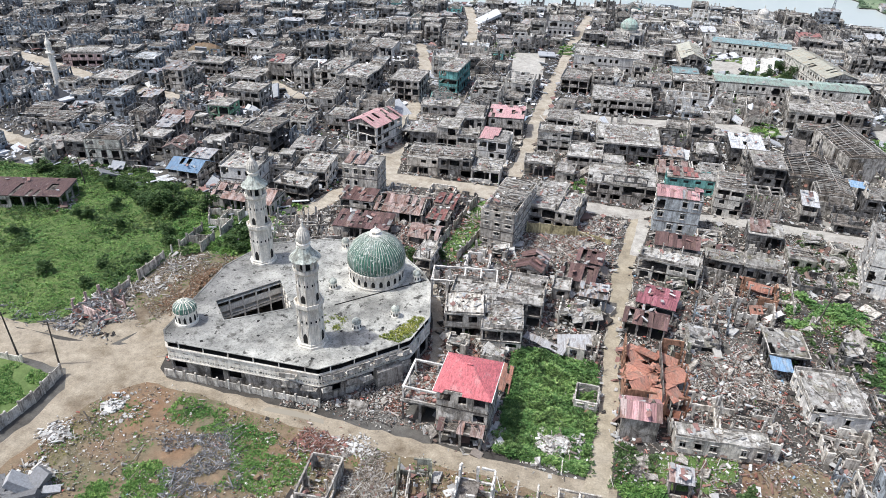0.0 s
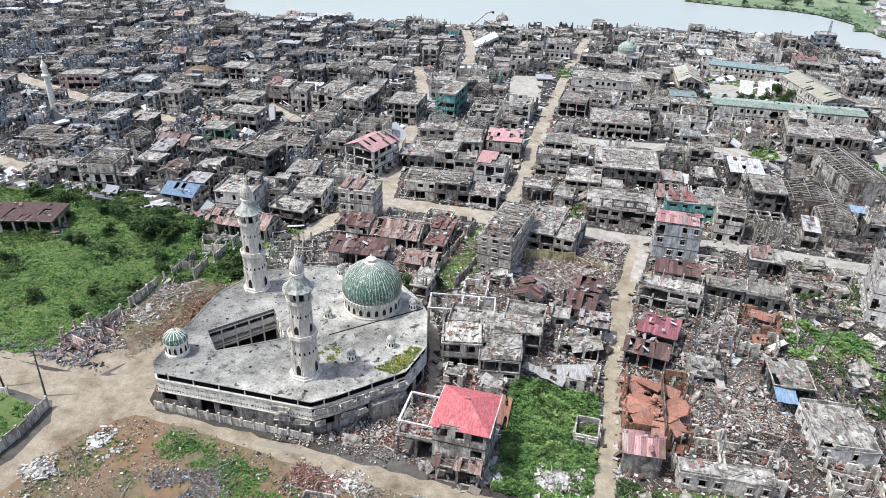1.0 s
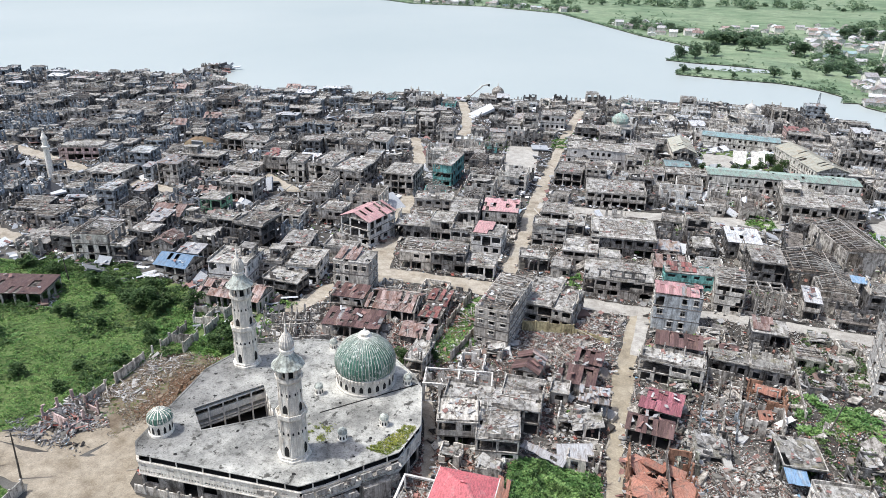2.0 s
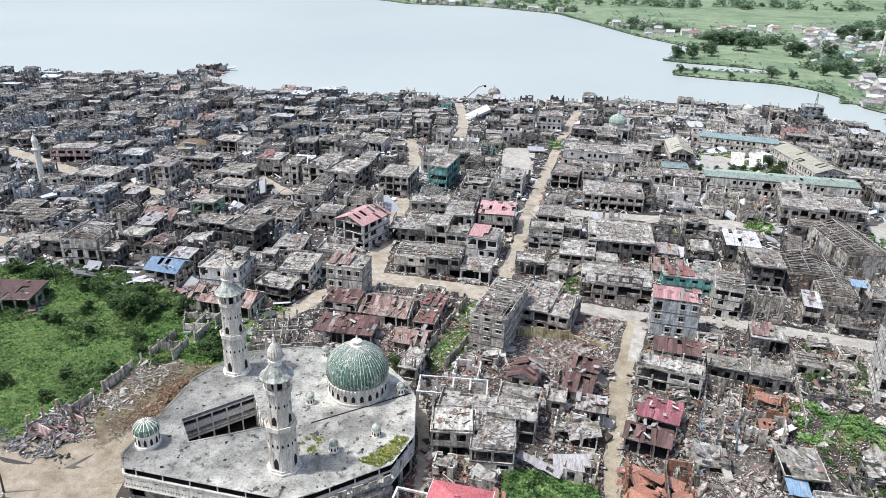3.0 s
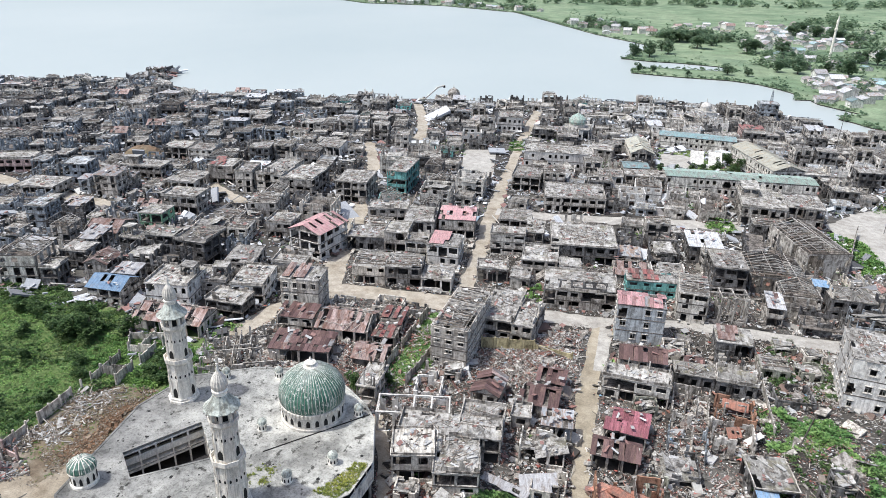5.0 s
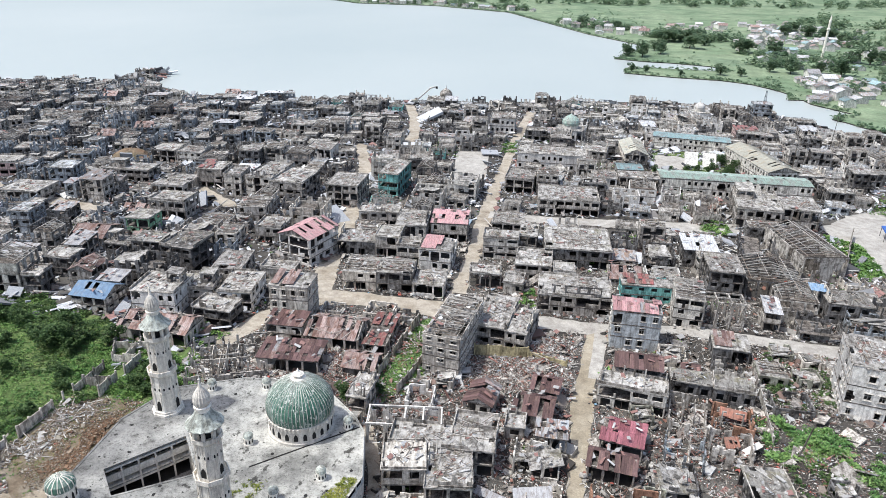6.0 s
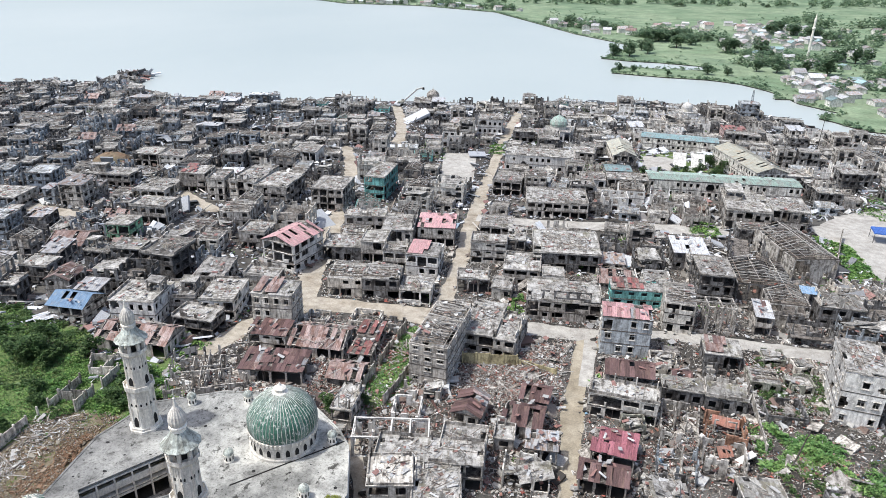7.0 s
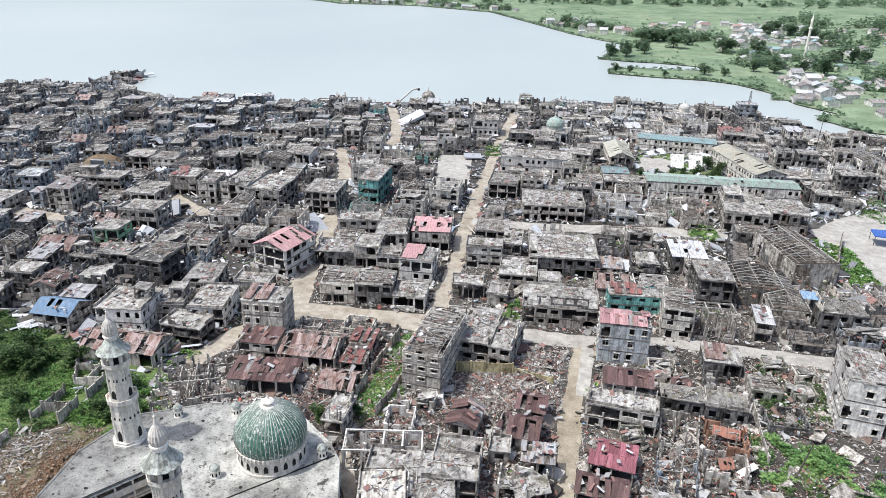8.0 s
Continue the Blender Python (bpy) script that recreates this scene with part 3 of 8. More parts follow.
TAKEN = []          # footprints already built: x, y, half width, half depth, yaw, roofed


def free(x, y, w, d, yaw, gap=0.6):
    """Whether a footprint keeps clear of all that are taken and of the roads, fields and the mosque."""
    c, s = math.cos(radians(yaw)), math.sin(radians(yaw))
    pts = np.array([(x + c * u * w / 2 - s * v * d / 2, y + s * u * w / 2 + c * v * d / 2) for u in (-1, -0.33, 0.33, 1) for v in (-1, -0.33, 0.33, 1)])
    if blocked(pts).any():
        return False
    for tx, ty, hw, hd, ta, _ in TAKEN:
        if abs(tx - x) + abs(ty - y) > 60:
            continue
        ct, st = math.cos(radians(ta)), math.sin(radians(ta))
        q = pts - (tx, ty)
        if ((abs(q[:, 0] * ct + q[:, 1] * st) < hw + gap) & (abs(q[:, 1] * ct - q[:, 0] * st) < hd + gap)).any():
            return False
        q = np.array([(tx + ct * u * hw - st * v * hd - x, ty + st * u * hw + ct * v * hd - y) for u in (-1, 0, 1) for v in (-1, 0, 1)])
        if ((abs(q[:, 0] * c + q[:, 1] * s) < w / 2 + gap) & (abs(q[:, 1] * c - q[:, 0] * s) < d / 2 + gap)).any():
            return False
    return True


MOSQUE = [(-70.5, 69.9), (-44.2, 72.4), (-41.3, 75.2), (-33.6, 84.2), (-32.8, 91.5), (-36.3, 101.3), (-39.0, 104.5), (-49.0, 112.0), (-62.0, 109.2), (-72.3, 103.0), (-75.0, 93.0), (-72.6, 72.2)]
LAND = [(-4000, 60), (4000, 60), (4000, 370), (128, 377), (106, 385), (89, 414), (63, 434), (30, 437), (-20, 425), (-78, 400), (-122, 390), (-147, 378), (-202, 367), (-240, 360), (-278, 376), (-297, 415), (-305, 420), (-299, 386), (-327, 374), (-360, 365), (-404, 347), (-520, 327), (-700, 267), (-4000, 140)]


YARD = [(3, 72.5), (15, 74.5), (33, 75), (33, 85), (27, 86), (19, 81), (8, 79)]


THICKET = [(28.0, 135.0), (35.0, 132.7), (43.6, 134.0), (47.0, 127.0), (58.0, 118.0), (50.0, 103.0), (41.5, 105.0), (41.5, 121.0), (28.5, 121.8)]


CORNER = [(-45, 69.5), (-31.5, 69.5), (-31.5, 76.5), (-37, 80), (-41, 75)]


WILD = [(-106, 108), (-96, 104), (-90, 103), (-76, 103), (-73, 106), (-72, 111), (-80, 123), (-88, 127), (-100, 132)]


HEAPS = [(9.5, 93), (26, 99), (27.5, 106), (23.5, 110), (12, 106.5)]


WRECKED_LOT = [(-26.5, 139.0), (-16.0, 143.2), (-13.5, 152.5), (-6.0, 152.5), (-6.2, 136.0), (-16.5, 127.5), (-25.6, 131.0)]


WALL_STRIP = [(-43.2, 122), (-41.2, 151), (-35.6, 151), (-36.0, 122)]


COURTYARD = [(10, 279), (43, 282), (45, 327), (12, 328)]


MOUND = [(-197.0, 234.9), (-181.0, 234.9), (-181.0, 250.9), (-197.0, 250.9)]


def blocked(pts):
    b = inside(pts, MOSQUE) | inside(pts, FIELD) | inside(pts, LOT) | inside(pts, VERGE) | inside(pts, YARD) | inside(pts, THICKET) | inside(pts, CORNER) | inside(pts, MOUND) | inside(pts, WILD) | inside(pts, COURTYARD) | inside(pts, HEAPS) | inside(pts, WRECKED_LOT) | inside(pts, WALL_STRIP) | ~inside(pts, LAND)
    for r in ROADS:
        b |= inside(pts, r)
    return b


def panel(xs, zs, solid, thick, jitter=0.03, name="panel"):
    """One connected upright slab in the x-z plane out of grid cells, some of them open; its corners are knocked about a little."""
    nx, nz = len(xs), len(zs)
    X, Z = np.meshgrid(np.asarray(xs, float), np.asarray(zs, float), indexing="ij")
    jx, jz = np.random.uniform(-jitter, jitter, (2, nx, nz))
    jx[0], jx[-1], jz[:, 0] = 0, 0, 0
    X, Z = X + jx, Z + jz
    front = np.stack((X, np.random.uniform(-0.015, 0.015, X.shape) - thick / 2, Z), -1).reshape(-1, 3)
    back = np.stack((X, np.full(X.shape, thick / 2), Z), -1).reshape(-1, 3)
    n = nx * nz
    s = np.zeros((nx + 1, nz + 1), bool)
    s[1:-1, 1:-1] = solid
    idx = lambda a, c: a * nz + c
    i, k = np.nonzero(solid)
    a, b, c, d = idx(i, k), idx(i + 1, k), idx(i + 1, k + 1), idx(i, k + 1)
    faces = [np.stack((a, b, c, d), 1), np.stack((d, c, b, a), 1) + n]
    for di, dk, p, q in ((-1, 0, d, a), (1, 0, b, c), (0, -1, a, b), (0, 1, c, d)):
        m = ~s[i + 1 + di, k + 1 + dk]
        faces.append(np.stack((q[m], p[m], p[m] + n, q[m] + n), 1))
    f = np.concatenate(faces)
    used, inv = np.unique(f, return_inverse=True)
    return mesh_of(name, np.concatenate((front, back))[used], inv.reshape(-1, 4))


def cuts(points, most):
    """Break points with the wide gaps halved or quartered."""
    out = [points[0]]
    for p in points[1:]:
        n = max(1, math.ceil((p - out[-1]) / most))
        q = out[-1]
        out += [q + (p - q) * (i + 1) / n for i in range(n)]
    return out


def wall_mesh(length, height, floors, damage, shop, ragged=False, fine=1.3, thick=0.25, closed=False, coarse=False):
    """An outer wall along x: bays of windows, doors and open fronts, shell holes and a broken crest."""
    fh = height / floors
    bays = max(1, round(length / (2.2 if closed else 2.9)))
    b = length / bays
    head = min(2.35, fh - 0.45)
    ww = [b * (random.uniform(0.38, 0.52) if closed else random.uniform(0.4, 0.66)) for _ in range(bays)]
    px, pz = [], [0.0, 0.12]
    for i in range(bays):
        x0 = -length / 2 + i * b
        px += [x0, x0 + (b - ww[i]) / 2, x0 + (b + ww[i]) / 2] if coarse else [x0, x0 + 0.22, x0 + (b - ww[i]) / 2, x0 + (b + ww[i]) / 2, x0 + b - 0.22]
    px.append(length / 2)
    for k in range(floors):
        pz += [k * fh + 0.95, k * fh + head, k * fh + fh] if coarse else [k * fh + 0.95, k * fh + head, k * fh + fh - 0.3, k * fh + fh]
    xs, zs = cuts(px, fine), cuts(pz, fine)
    cx, cz = np.add(xs[1:], xs[:-1]) / 2, np.add(zs[1:], zs[:-1]) / 2
    solid = np.ones((len(cx), len(cz)), bool)
    kind = {}
    for k in range(floors):
        base = random.random()
        for i in range(bays):
            q = random.random()
            if closed:
                kind[i, k] = "window" if q < 0.74 else "blank"
            elif k == 0 and shop:
                kind[i, k] = "front" if q < 0.7 else "door" if q < 0.85 else "blank"
            elif base < (0.48 if coarse else 0.34) + damage:
                kind[i, k] = "front" if q < 0.5 else "bare" if q < 0.85 else "window"
            else:
                kind[i, k] = "window" if q < 0.68 else "blank" if q < 0.8 else "bare" if q < 0.93 else "door"
    crest = height - (np.interp(cx, np.linspace(-length / 2, length / 2, 7), [fh * random.choice((0, 0.1, 0.25, 0.5, 0.9)) * random.random() for _ in range(7)]) if ragged else 0 * cx)
    for a, x in enumerate(cx):
        i = min(bays - 1, int((x + length / 2) / b))
        u = x + length / 2 - i * b
        mid = (b - ww[i]) / 2 < u < (b + ww[i]) / 2
        edge = not mid if coarse else u < 0.22 or u > b - 0.22
        for c, z in enumerate(cz):
            k = min(floors - 1, int(z / fh))
            v, t = z - k * fh, kind[i, k]
            hole = (t == "window" and mid and 0.95 < v < head) or (t == "door" and mid and v < head) or (t == "front" and not edge and v < fh - 0.31) or (t == "bare" and not edge and 0.95 < v < fh - 0.31)
            if hole or z > crest[a] + (fh * 0.25 if edge else 0):
                solid[a, c] = False
    for _ in range(np.random.poisson(damage * length * height / 14)):
        hx, hz, r = random.uniform(-length / 2, length / 2), random.uniform(0.3, 1) * height, random.uniform(0.4, 1.5)
        solid &= (cx[:, None] - hx) ** 2 + (cz[None] - hz) ** 2 > r * r
    OPENINGS.clear()
    if closed:
        for (i, k), t in kind.items():
            xc, zc = -length / 2 + (i + 0.5) * b, k * fh + (0.95 + head) / 2
            beside = solid[(abs(cx - xc) > ww[i] / 2) & (abs(cx - xc) < ww[i] / 2 + 0.5)][:, abs(cz - zc) < (head - 0.95) / 2]
            if t == "window" and beside.all():
                OPENINGS.append((xc, zc, ww[i], head - 0.95))
    solid[:, 0] = True
    held = np.zeros_like(solid)
    held[:, 0] = True
    while True:                                   # keep only what still stands on the ground
        grown = held.copy()
        grown[1:] |= held[:-1]
        grown[:-1] |= held[1:]
        grown[:, 1:] |= held[:, :-1]
        grown[:, :-1] |= held[:, 1:]
        grown &= solid
        if (grown == held).all():
            break
        held = grown
    solid = held
    return panel(xs, zs, solid, thick, 0.05 if damage < 0.3 else 0.09, "wall")


OPENINGS = []       # the whole windows of the wall built last: centre along it and up, width, height


def add_window(root, m, xc, zc, w, h, broken):
    """A thin wooden frame with a mullion and a transom, under a lintel and over a sill."""
    xs = [-w / 2, 0.09 - w / 2, -0.035, 0.035, w / 2 - 0.09, w / 2]
    zs = [-h / 2, 0.09 - h / 2, h * 0.15, h * 0.15 + 0.06, h / 2 - 0.09, h / 2]
    solid = np.ones((5, 5), bool)
    solid[1:4, 1:4] = False
    if not broken:
        solid[2, :] = True
        solid[:, 2] = True
    frame_part = part("window", panel(xs, zs, solid, 0.1, 0.012, "window"), WALL["pale"], root)
    frame_part.matrix_basis = m @ pose(xc, -0.03, zc)
    for name, z, t in (("sill", -h / 2 - 0.06, 0.2), ("lintel", h / 2 + 0.07, 0.26)):
        bx = Boxes(0.01)
        bx.add(0, -0.17, z, w + 0.3, t, 0.1)
        part(name, bx, WALL["pale"], frame_part)


def four_walls(root, w, d, h, floors, damage, material, ragged=False, shop=False, fine=1.3, name="wall", z=0.0, closed=False, coarse=False):
    for ax, length, off in ((0, w, -d / 2), (0, w, d / 2), (1, d - 0.27, -w / 2), (1, d - 0.27, w / 2)):
        me = wall_mesh(length, h, floors, damage, shop and ax == 0 and off < 0, ragged, fine, closed=closed, coarse=coarse)
        ob = part(name, me, material, root)
        ob.matrix_basis = pose(0, off, z) if ax == 0 else pose(off, 0, z, 0, 0, 90)
        if closed and NEAR_PARTS:
            out = pose(0, off, z, 0, 0, 0 if off < 0 else 180) if ax == 0 else pose(off, 0, z, 0, 0, -90 if off < 0 else 90)
            flip = -1 if (ax == 0) == (off > 0) else 1
            for j, (xc, zc, ww, wh) in enumerate(OPENINGS):
                add_window(root, out, flip * xc, zc, ww, wh, j % 3 == 1)


def heap(n, w, d, z, size=(0.15, 0.9), spread=1.0, flat=0.5):
    """n broken pieces strewn over a rectangle."""
    bx = Boxes(0.03, True)
    for _ in range(n):
        s = 0.72 * random.uniform(*size) * random.choice((0.5, 0.7, 1, 1.6))
        bx.add(random.uniform(-w, w) * 0.48 * spread, random.uniform(-d, d) * 0.48 * spread, z + s * 0.18, s, s * random.uniform(0.3, 1), s * random.uniform(0.15, flat),
               random.uniform(0, 180), random.uniform(-35, 35), random.uniform(-35, 35))
    return bx


def planks(n, w, d, z, length=(1.5, 5.0), thick=0.12):
    bx = Boxes(0.01, True)
    for _ in range(n):
        s = random.uniform(*length)
        bx.add(random.uniform(-w, w) * 0.42, random.uniform(-d, d) * 0.42, z + random.uniform(0.05, 0.7), s, thick * random.uniform(0.5, 1.1), thick * 0.6,
               random.choice((0, 90)) + random.gauss(0, 28), 0, random.gauss(0, 9))
    return bx


def torn(n, w, d, z):
    """Loose roofing sheets lying about."""
    bx = Boxes(0.05)
    for _ in range(n):
        bx.add(random.uniform(-w, w) * 0.45, random.uniform(-d, d) * 0.45, z + random.uniform(0.05, 0.35), random.uniform(0.4, 1.7), random.uniform(0.3, 0.8), 0.03,
               random.choice((0, 90)) + random.gauss(0, 25), random.gauss(0, 12), random.gauss(0, 12))
    return bx


def slope(root, material, w, y0, z0, y1, z1, missing=0.11, sheet=0.95, single=False, x0=0.0):
    """Roofing from the eave (y0, z0) up to the ridge (y1, z1): one buckled skin, or each sheet by itself."""
    run, a = math.hypot(y1 - y0, z1 - z0), math.degrees(math.atan2(z1 - z0, y1 - y0))
    m = pose(x0, y0, z0, a - 90, 0, 0)
    nx, nz = max(1, round(w / sheet)), max(1, round(run / 2.8))
    if single:
        for i in range(nx):
            for k in range(nz):
                if random.random() < missing:
                    continue
                s = w / nx
                loose = random.random() < 0.09
                me = panel([-s * 0.51, -s * 0.25, 0, s * 0.25, s * 0.51], [0, run / nz * (random.uniform(0.55, 0.9) if loose else 1.04)], np.ones((4, 1), bool), 0.04, 0.05, "roof_sheet")
                ob = part("roof_sheet", me, METAL[random.choice(("rust", "zinc", "brown"))] if random.random() < 0.12 else material, root)
                g = 2.8 if loose else 1.0
                ob.matrix_basis = m @ pose(-w / 2 + (i + 0.5) * s, -random.uniform(0, 0.25 if loose else 0.06), k * run / nz, random.gauss(0, g), random.gauss(0, g), random.gauss(0, g * 1.4))
        return
    xs, zs = np.linspace(-w / 2, w / 2, nx + 1), np.linspace(0, run, nz + 1)
    solid = np.random.random((nx, nz)) > missing
    solid[nx // 2, 0] = True
    me = panel(xs, zs, solid, 0.06, 0.1, "roof")
    part("roof", me, material, root).matrix_basis = m


def gable_end(root, w, d, z, rise, material):
    for sx in (-1, 1):
        bm = bmesh.new()
        x = sx * (w / 2 - 0.1)
        loops = [[bm.verts.new((x + o, -d / 2, z)), bm.verts.new((x + o, d / 2, z)), bm.verts.new((x + o, random.uniform(-0.2, 0.2), z + rise * 0.96))] for o in (-0.1, 0.1)]
        bm.faces.new(loops[0][::-1])
        bm.faces.new(loops[1])
        for i in range(3):
            j = (i + 1) % 3
            bm.faces.new((loops[0][i], loops[0][j], loops[1][j], loops[1][i]))
        part("gable", bm, material, root)


def parapet_mesh(w, d, z):
    """A low broken kerb round a flat roof."""
    path = []
    for (xa, ya), (xb, yb) in (((-w, -d), (w, -d)), ((w, -d), (w, d)), ((w, d), (-w, d)), ((-w, d), (-w, -d))):
        n = max(2, round(math.hypot(xb - xa, yb - ya) / 2 / 1.1))
        path += [(xa + (xb - xa) * i / n, ya + (yb - ya) * i / n) for i in range(n)]
    n, v, f = len(path), [], []
    tall, ups = random.choice((0.22, 0.35, 0.6)), []
    while len(ups) < n:                                       # long whole stretches, here and there broken away
        ups += [random.choice((0.05, tall, tall)) * random.uniform(0.9, 1.1)] * random.randint(2, 6)
    inner = 1 - 0.36 / max(w, d)
    for i, (x, y) in enumerate(path):
        for up in (0, ups[i - 1], ups[i]):
            v += [(x / 2, y / 2, z + up), (x / 2 * inner, y / 2 * inner, z + up)]
    for i in range(n):
        a, b = 6 * i, 6 * ((i + 1) % n)
        f += [(a, b, b + 2, a + 4), (a + 4, b + 2, b + 3, a + 5), (b + 1, a + 1, a + 5, b + 3), (b + 2, b + 4, b + 5, b + 3)]
    return mesh_of("parapet", v, f)


def broken_slab(w, d, thick, loss, cell=1.15):
    """A level slab in grid cells, with ragged corners and holes knocked through."""
    nx, ny = max(3, round(w / cell)), max(3, round(d / cell))
    xs, ys = np.linspace(-w / 2, w / 2, nx + 1), np.linspace(-d / 2, d / 2, ny + 1)
    cx, cy = (xs[1:] + xs[:-1]) / 2, (ys[1:] + ys[:-1]) / 2
    solid = np.ones((nx, ny), bool)
    for _ in range(np.random.poisson(loss * w * d / 30)):
        r = random.uniform(0.5, 1.5)
        hx, hy = (random.choice((-w / 2, w / 2)), random.uniform(-d, d) / 2) if random.random() < 0.5 else (random.uniform(-w, w) / 2, random.choice((-d / 2, d / 2)))
        solid &= (cx[:, None] - hx) ** 2 + (cy[None] - hy) ** 2 > r * r
    solid[nx // 2] = True
    return panel(xs, ys, solid, thick, 0.13, "roof_slab")


def lay_slab(root, name, w, d, z, loss, material, cell=1.15, tip=0.0):
    ob = part(name, broken_slab(w, d, 0.2, loss, cell), material, root)
    ob.matrix_basis = pose(0, 0, z, 90 + random.gauss(0, tip), random.gauss(0, tip), 0)
    return ob


def strewn(name, bx, material, root):
    """Debris too small to count, as one part."""
    ob = part(name, bx, material, root)
    if ob:
        ob["kind"] = "stuff"


def make_roof(root, shape, key, w, d, h, rough, gone=0.12, deck=ROOF_CONCRETE):
    rise = min(1.9, 0.2 * min(w, d) + 0.3)
    metal = METAL.get(key, ROOF_CONCRETE)
    near = NEAR_PARTS
    worn = 0.34 if key in ("rust", "redrust") else 0.1
    if shape == "flat":
        lay_slab(root, "roof", w + 0.5, d + 0.5, h + 0.09, 1.1 if rough > 0.5 else 0.5, WALL["pale"] if key == "white" else deck, 1.15 if near else 2.2)
        part("parapet", parapet_mesh(w + 0.3, d + 0.3, h + 0.18), WALL["grey"], root)
        if near:
            for sx in (-1, 0, 1):
                for sy in (-1, 1):
                    if random.random() < 0.3:
                        hh = random.uniform(0.6, 1.9)
                        stub = Boxes(0.02)
                        stub.add(sx * (w / 2 - 0.3), sy * (d / 2 - 0.3), h + 0.18 + hh / 2, 0.28, 0.28, hh, 0, random.uniform(-4, 4), random.uniform(-4, 4))
                        part("column_stub", stub, SLAB, root)
        if random.random() < 0.16 and w > 6 and d > 6:
            rw, rd = w * random.uniform(0.3, 0.5), d * random.uniform(0.25, 0.45)
            room = new("roof_room", None)
            room.parent = root
            room.matrix_basis = pose(random.choice((-1, 1)) * (w - rw) * 0.42, (d - rd) * random.uniform(-0.1, 0.45), h + 0.18)
            bx = Boxes(0.04)
            bx.add(0, 0, 2.45, rw + 0.4, rd + 0.4, 0.14, 0, random.gauss(0, 2), random.gauss(0, 2))
            part("cover", bx, ROOF_CONCRETE, room)
            me = wall_mesh(rw, 2.4, 1, 0.4, False)
            part("wall", me, WALL["grey"], room).matrix_basis = pose(0, -rd / 2, 0)
            part("wall", me, WALL["grey"], room).matrix_basis = pose(0, rd / 2, 0)
            me = wall_mesh(rd - 0.27, 2.4, 1, 0.4, False)
            part("wall", me, WALL["grey"], room).matrix_basis = pose(-rw / 2, 0, 0, 0, 0, 90)
            part("wall", me, WALL["grey"], room).matrix_basis = pose(rw / 2, 0, 0, 0, 0, 90)
        if random.random() < (0.5 if near else 0.35):
            for side in random.sample((0, 1, 2, 3), random.choice((1, 2))):
                ln = (w if side < 2 else d - 0.6) * random.uniform(0.4, 0.9)
                ob = part("upper_wall", wall_mesh(ln, random.uniform(1.2, 2.8), 1, 0.5, False, True, 1.0 if near else 1.6, 0.18, coarse=not near), WALL[random.choice(("grey", "pale", "cream", "dark"))], root)
                ob.matrix_basis = pose((w - ln) * random.uniform(-0.5, 0.5), (d / 2 - 0.25) * (1 if side else -1), h + 0.17) if side < 2 else pose((w / 2 - 0.25) * (1 if side == 2 else -1), (d - 0.6 - ln) * random.uniform(-0.5, 0.5), h + 0.17, 0, 0, 90)
        strewn("roof_debris", heap(int(w * d * rough * 0.9), w * 0.84, d * 0.84, h + 0.18, (0.1, 0.5)), RUBBLE_PALE if random.random() < 0.35 else RUBBLE, root)
        if random.random() < 0.75:
            strewn("loose_roofing", torn(int(w * d * random.uniform(0.05, 0.3)), w * 0.84, d * 0.84, h + 0.12), SHEETS, root)
        if random.random() < 0.75:
            strewn("loose_timber", planks(int(w * d * random.uniform(0.1, 0.6)), w * 0.8, d * 0.8, h + 0.12, (1, 3.5), 0.1), TIMBER, root)
    elif shape in ("gable", "low", "shed", "half"):
        if shape == "gable":
            slope(root, metal, w + 0.8, -d / 2 - 0.4, h - 0.1, 0, h + rise, worn, single=near)
            slope(root, metal, w + 0.8, d / 2 + 0.4, h - 0.1, 0, h + rise, worn, single=near)
            if worn > 0.2:
                strewn("bare_rafter", planks(int(w * d * 0.5), w, d, h + 0.4, (2, 6)), TIMBER, root)
            gable_end(root, w, d, h, rise, WALL["grey"])
        elif shape == "low":
            slope(root, metal, w + 0.5, -d / 2 - 0.2, h + 0.15, 0, h + 0.75, gone, single=near)
            slope(root, metal, w + 0.5, d / 2 + 0.2, h + 0.15, 0, h + 0.75, gone, single=near)
        elif shape == "shed":
            slope(root, metal, w + 0.5, -d / 2 - 0.3, h, d / 2 + 0.3, h + 0.5, 0.03 if key == "maroon" else worn, single=near)
        else:
            slope(root, metal, w * 0.6, -d / 2 + 0.5, h + 0.4, d / 2 - 0.5, h + 1.0, 0.2, single=near, x0=-w * 0.18)
            lay_slab(root, "roof_slab", w + 0.4, d + 0.4, h + 0.09, 1.0, ROOF_CONCRETE, 1.3)
            strewn("roof_debris", heap(int(w * d * 0.6), w, d, h + 0.18, (0.15, 0.6)), RUBBLE, root)
        if shape != "half":
            strewn("loose_roofing", torn(random.randint(3, 9), w, d, h + (rise * 0.6 if shape == "gable" else 0.6)), SHEETS, root)
    elif shape == "hip":
        rise = 2.2
        rl = max(0.5, w - d)
        bm = bmesh.new()
        ew, ed, n = w / 2 + 0.6, d / 2 + 0.6, 8
        rings = []
        for i in range(n + 1):
            f = i / n
            hx, hy, z = ew * (1 - f) + rl / 2 * f, ed * (1 - f), h - 0.1 + rise * f
            row = []
            for (xa, ya), (xb, yb) in (((-1, -1), (1, -1)), ((1, -1), (1, 1)), ((1, 1), (-1, 1)), ((-1, 1), (-1, -1))):
                row += [bm.verts.new((hx * (xa + (xb - xa) * k / 6), hy * (ya + (yb - ya) * k / 6), z + (random.uniform(-0.04, 0.04) if i else 0))) for k in range(6)]
            rings.append(row)
        for lo, up in zip(rings, rings[1:]):
            for k in range(24):
                if lo is rings[0] and k in (1, 2):
                    continue
                m = (k + 1) % 24
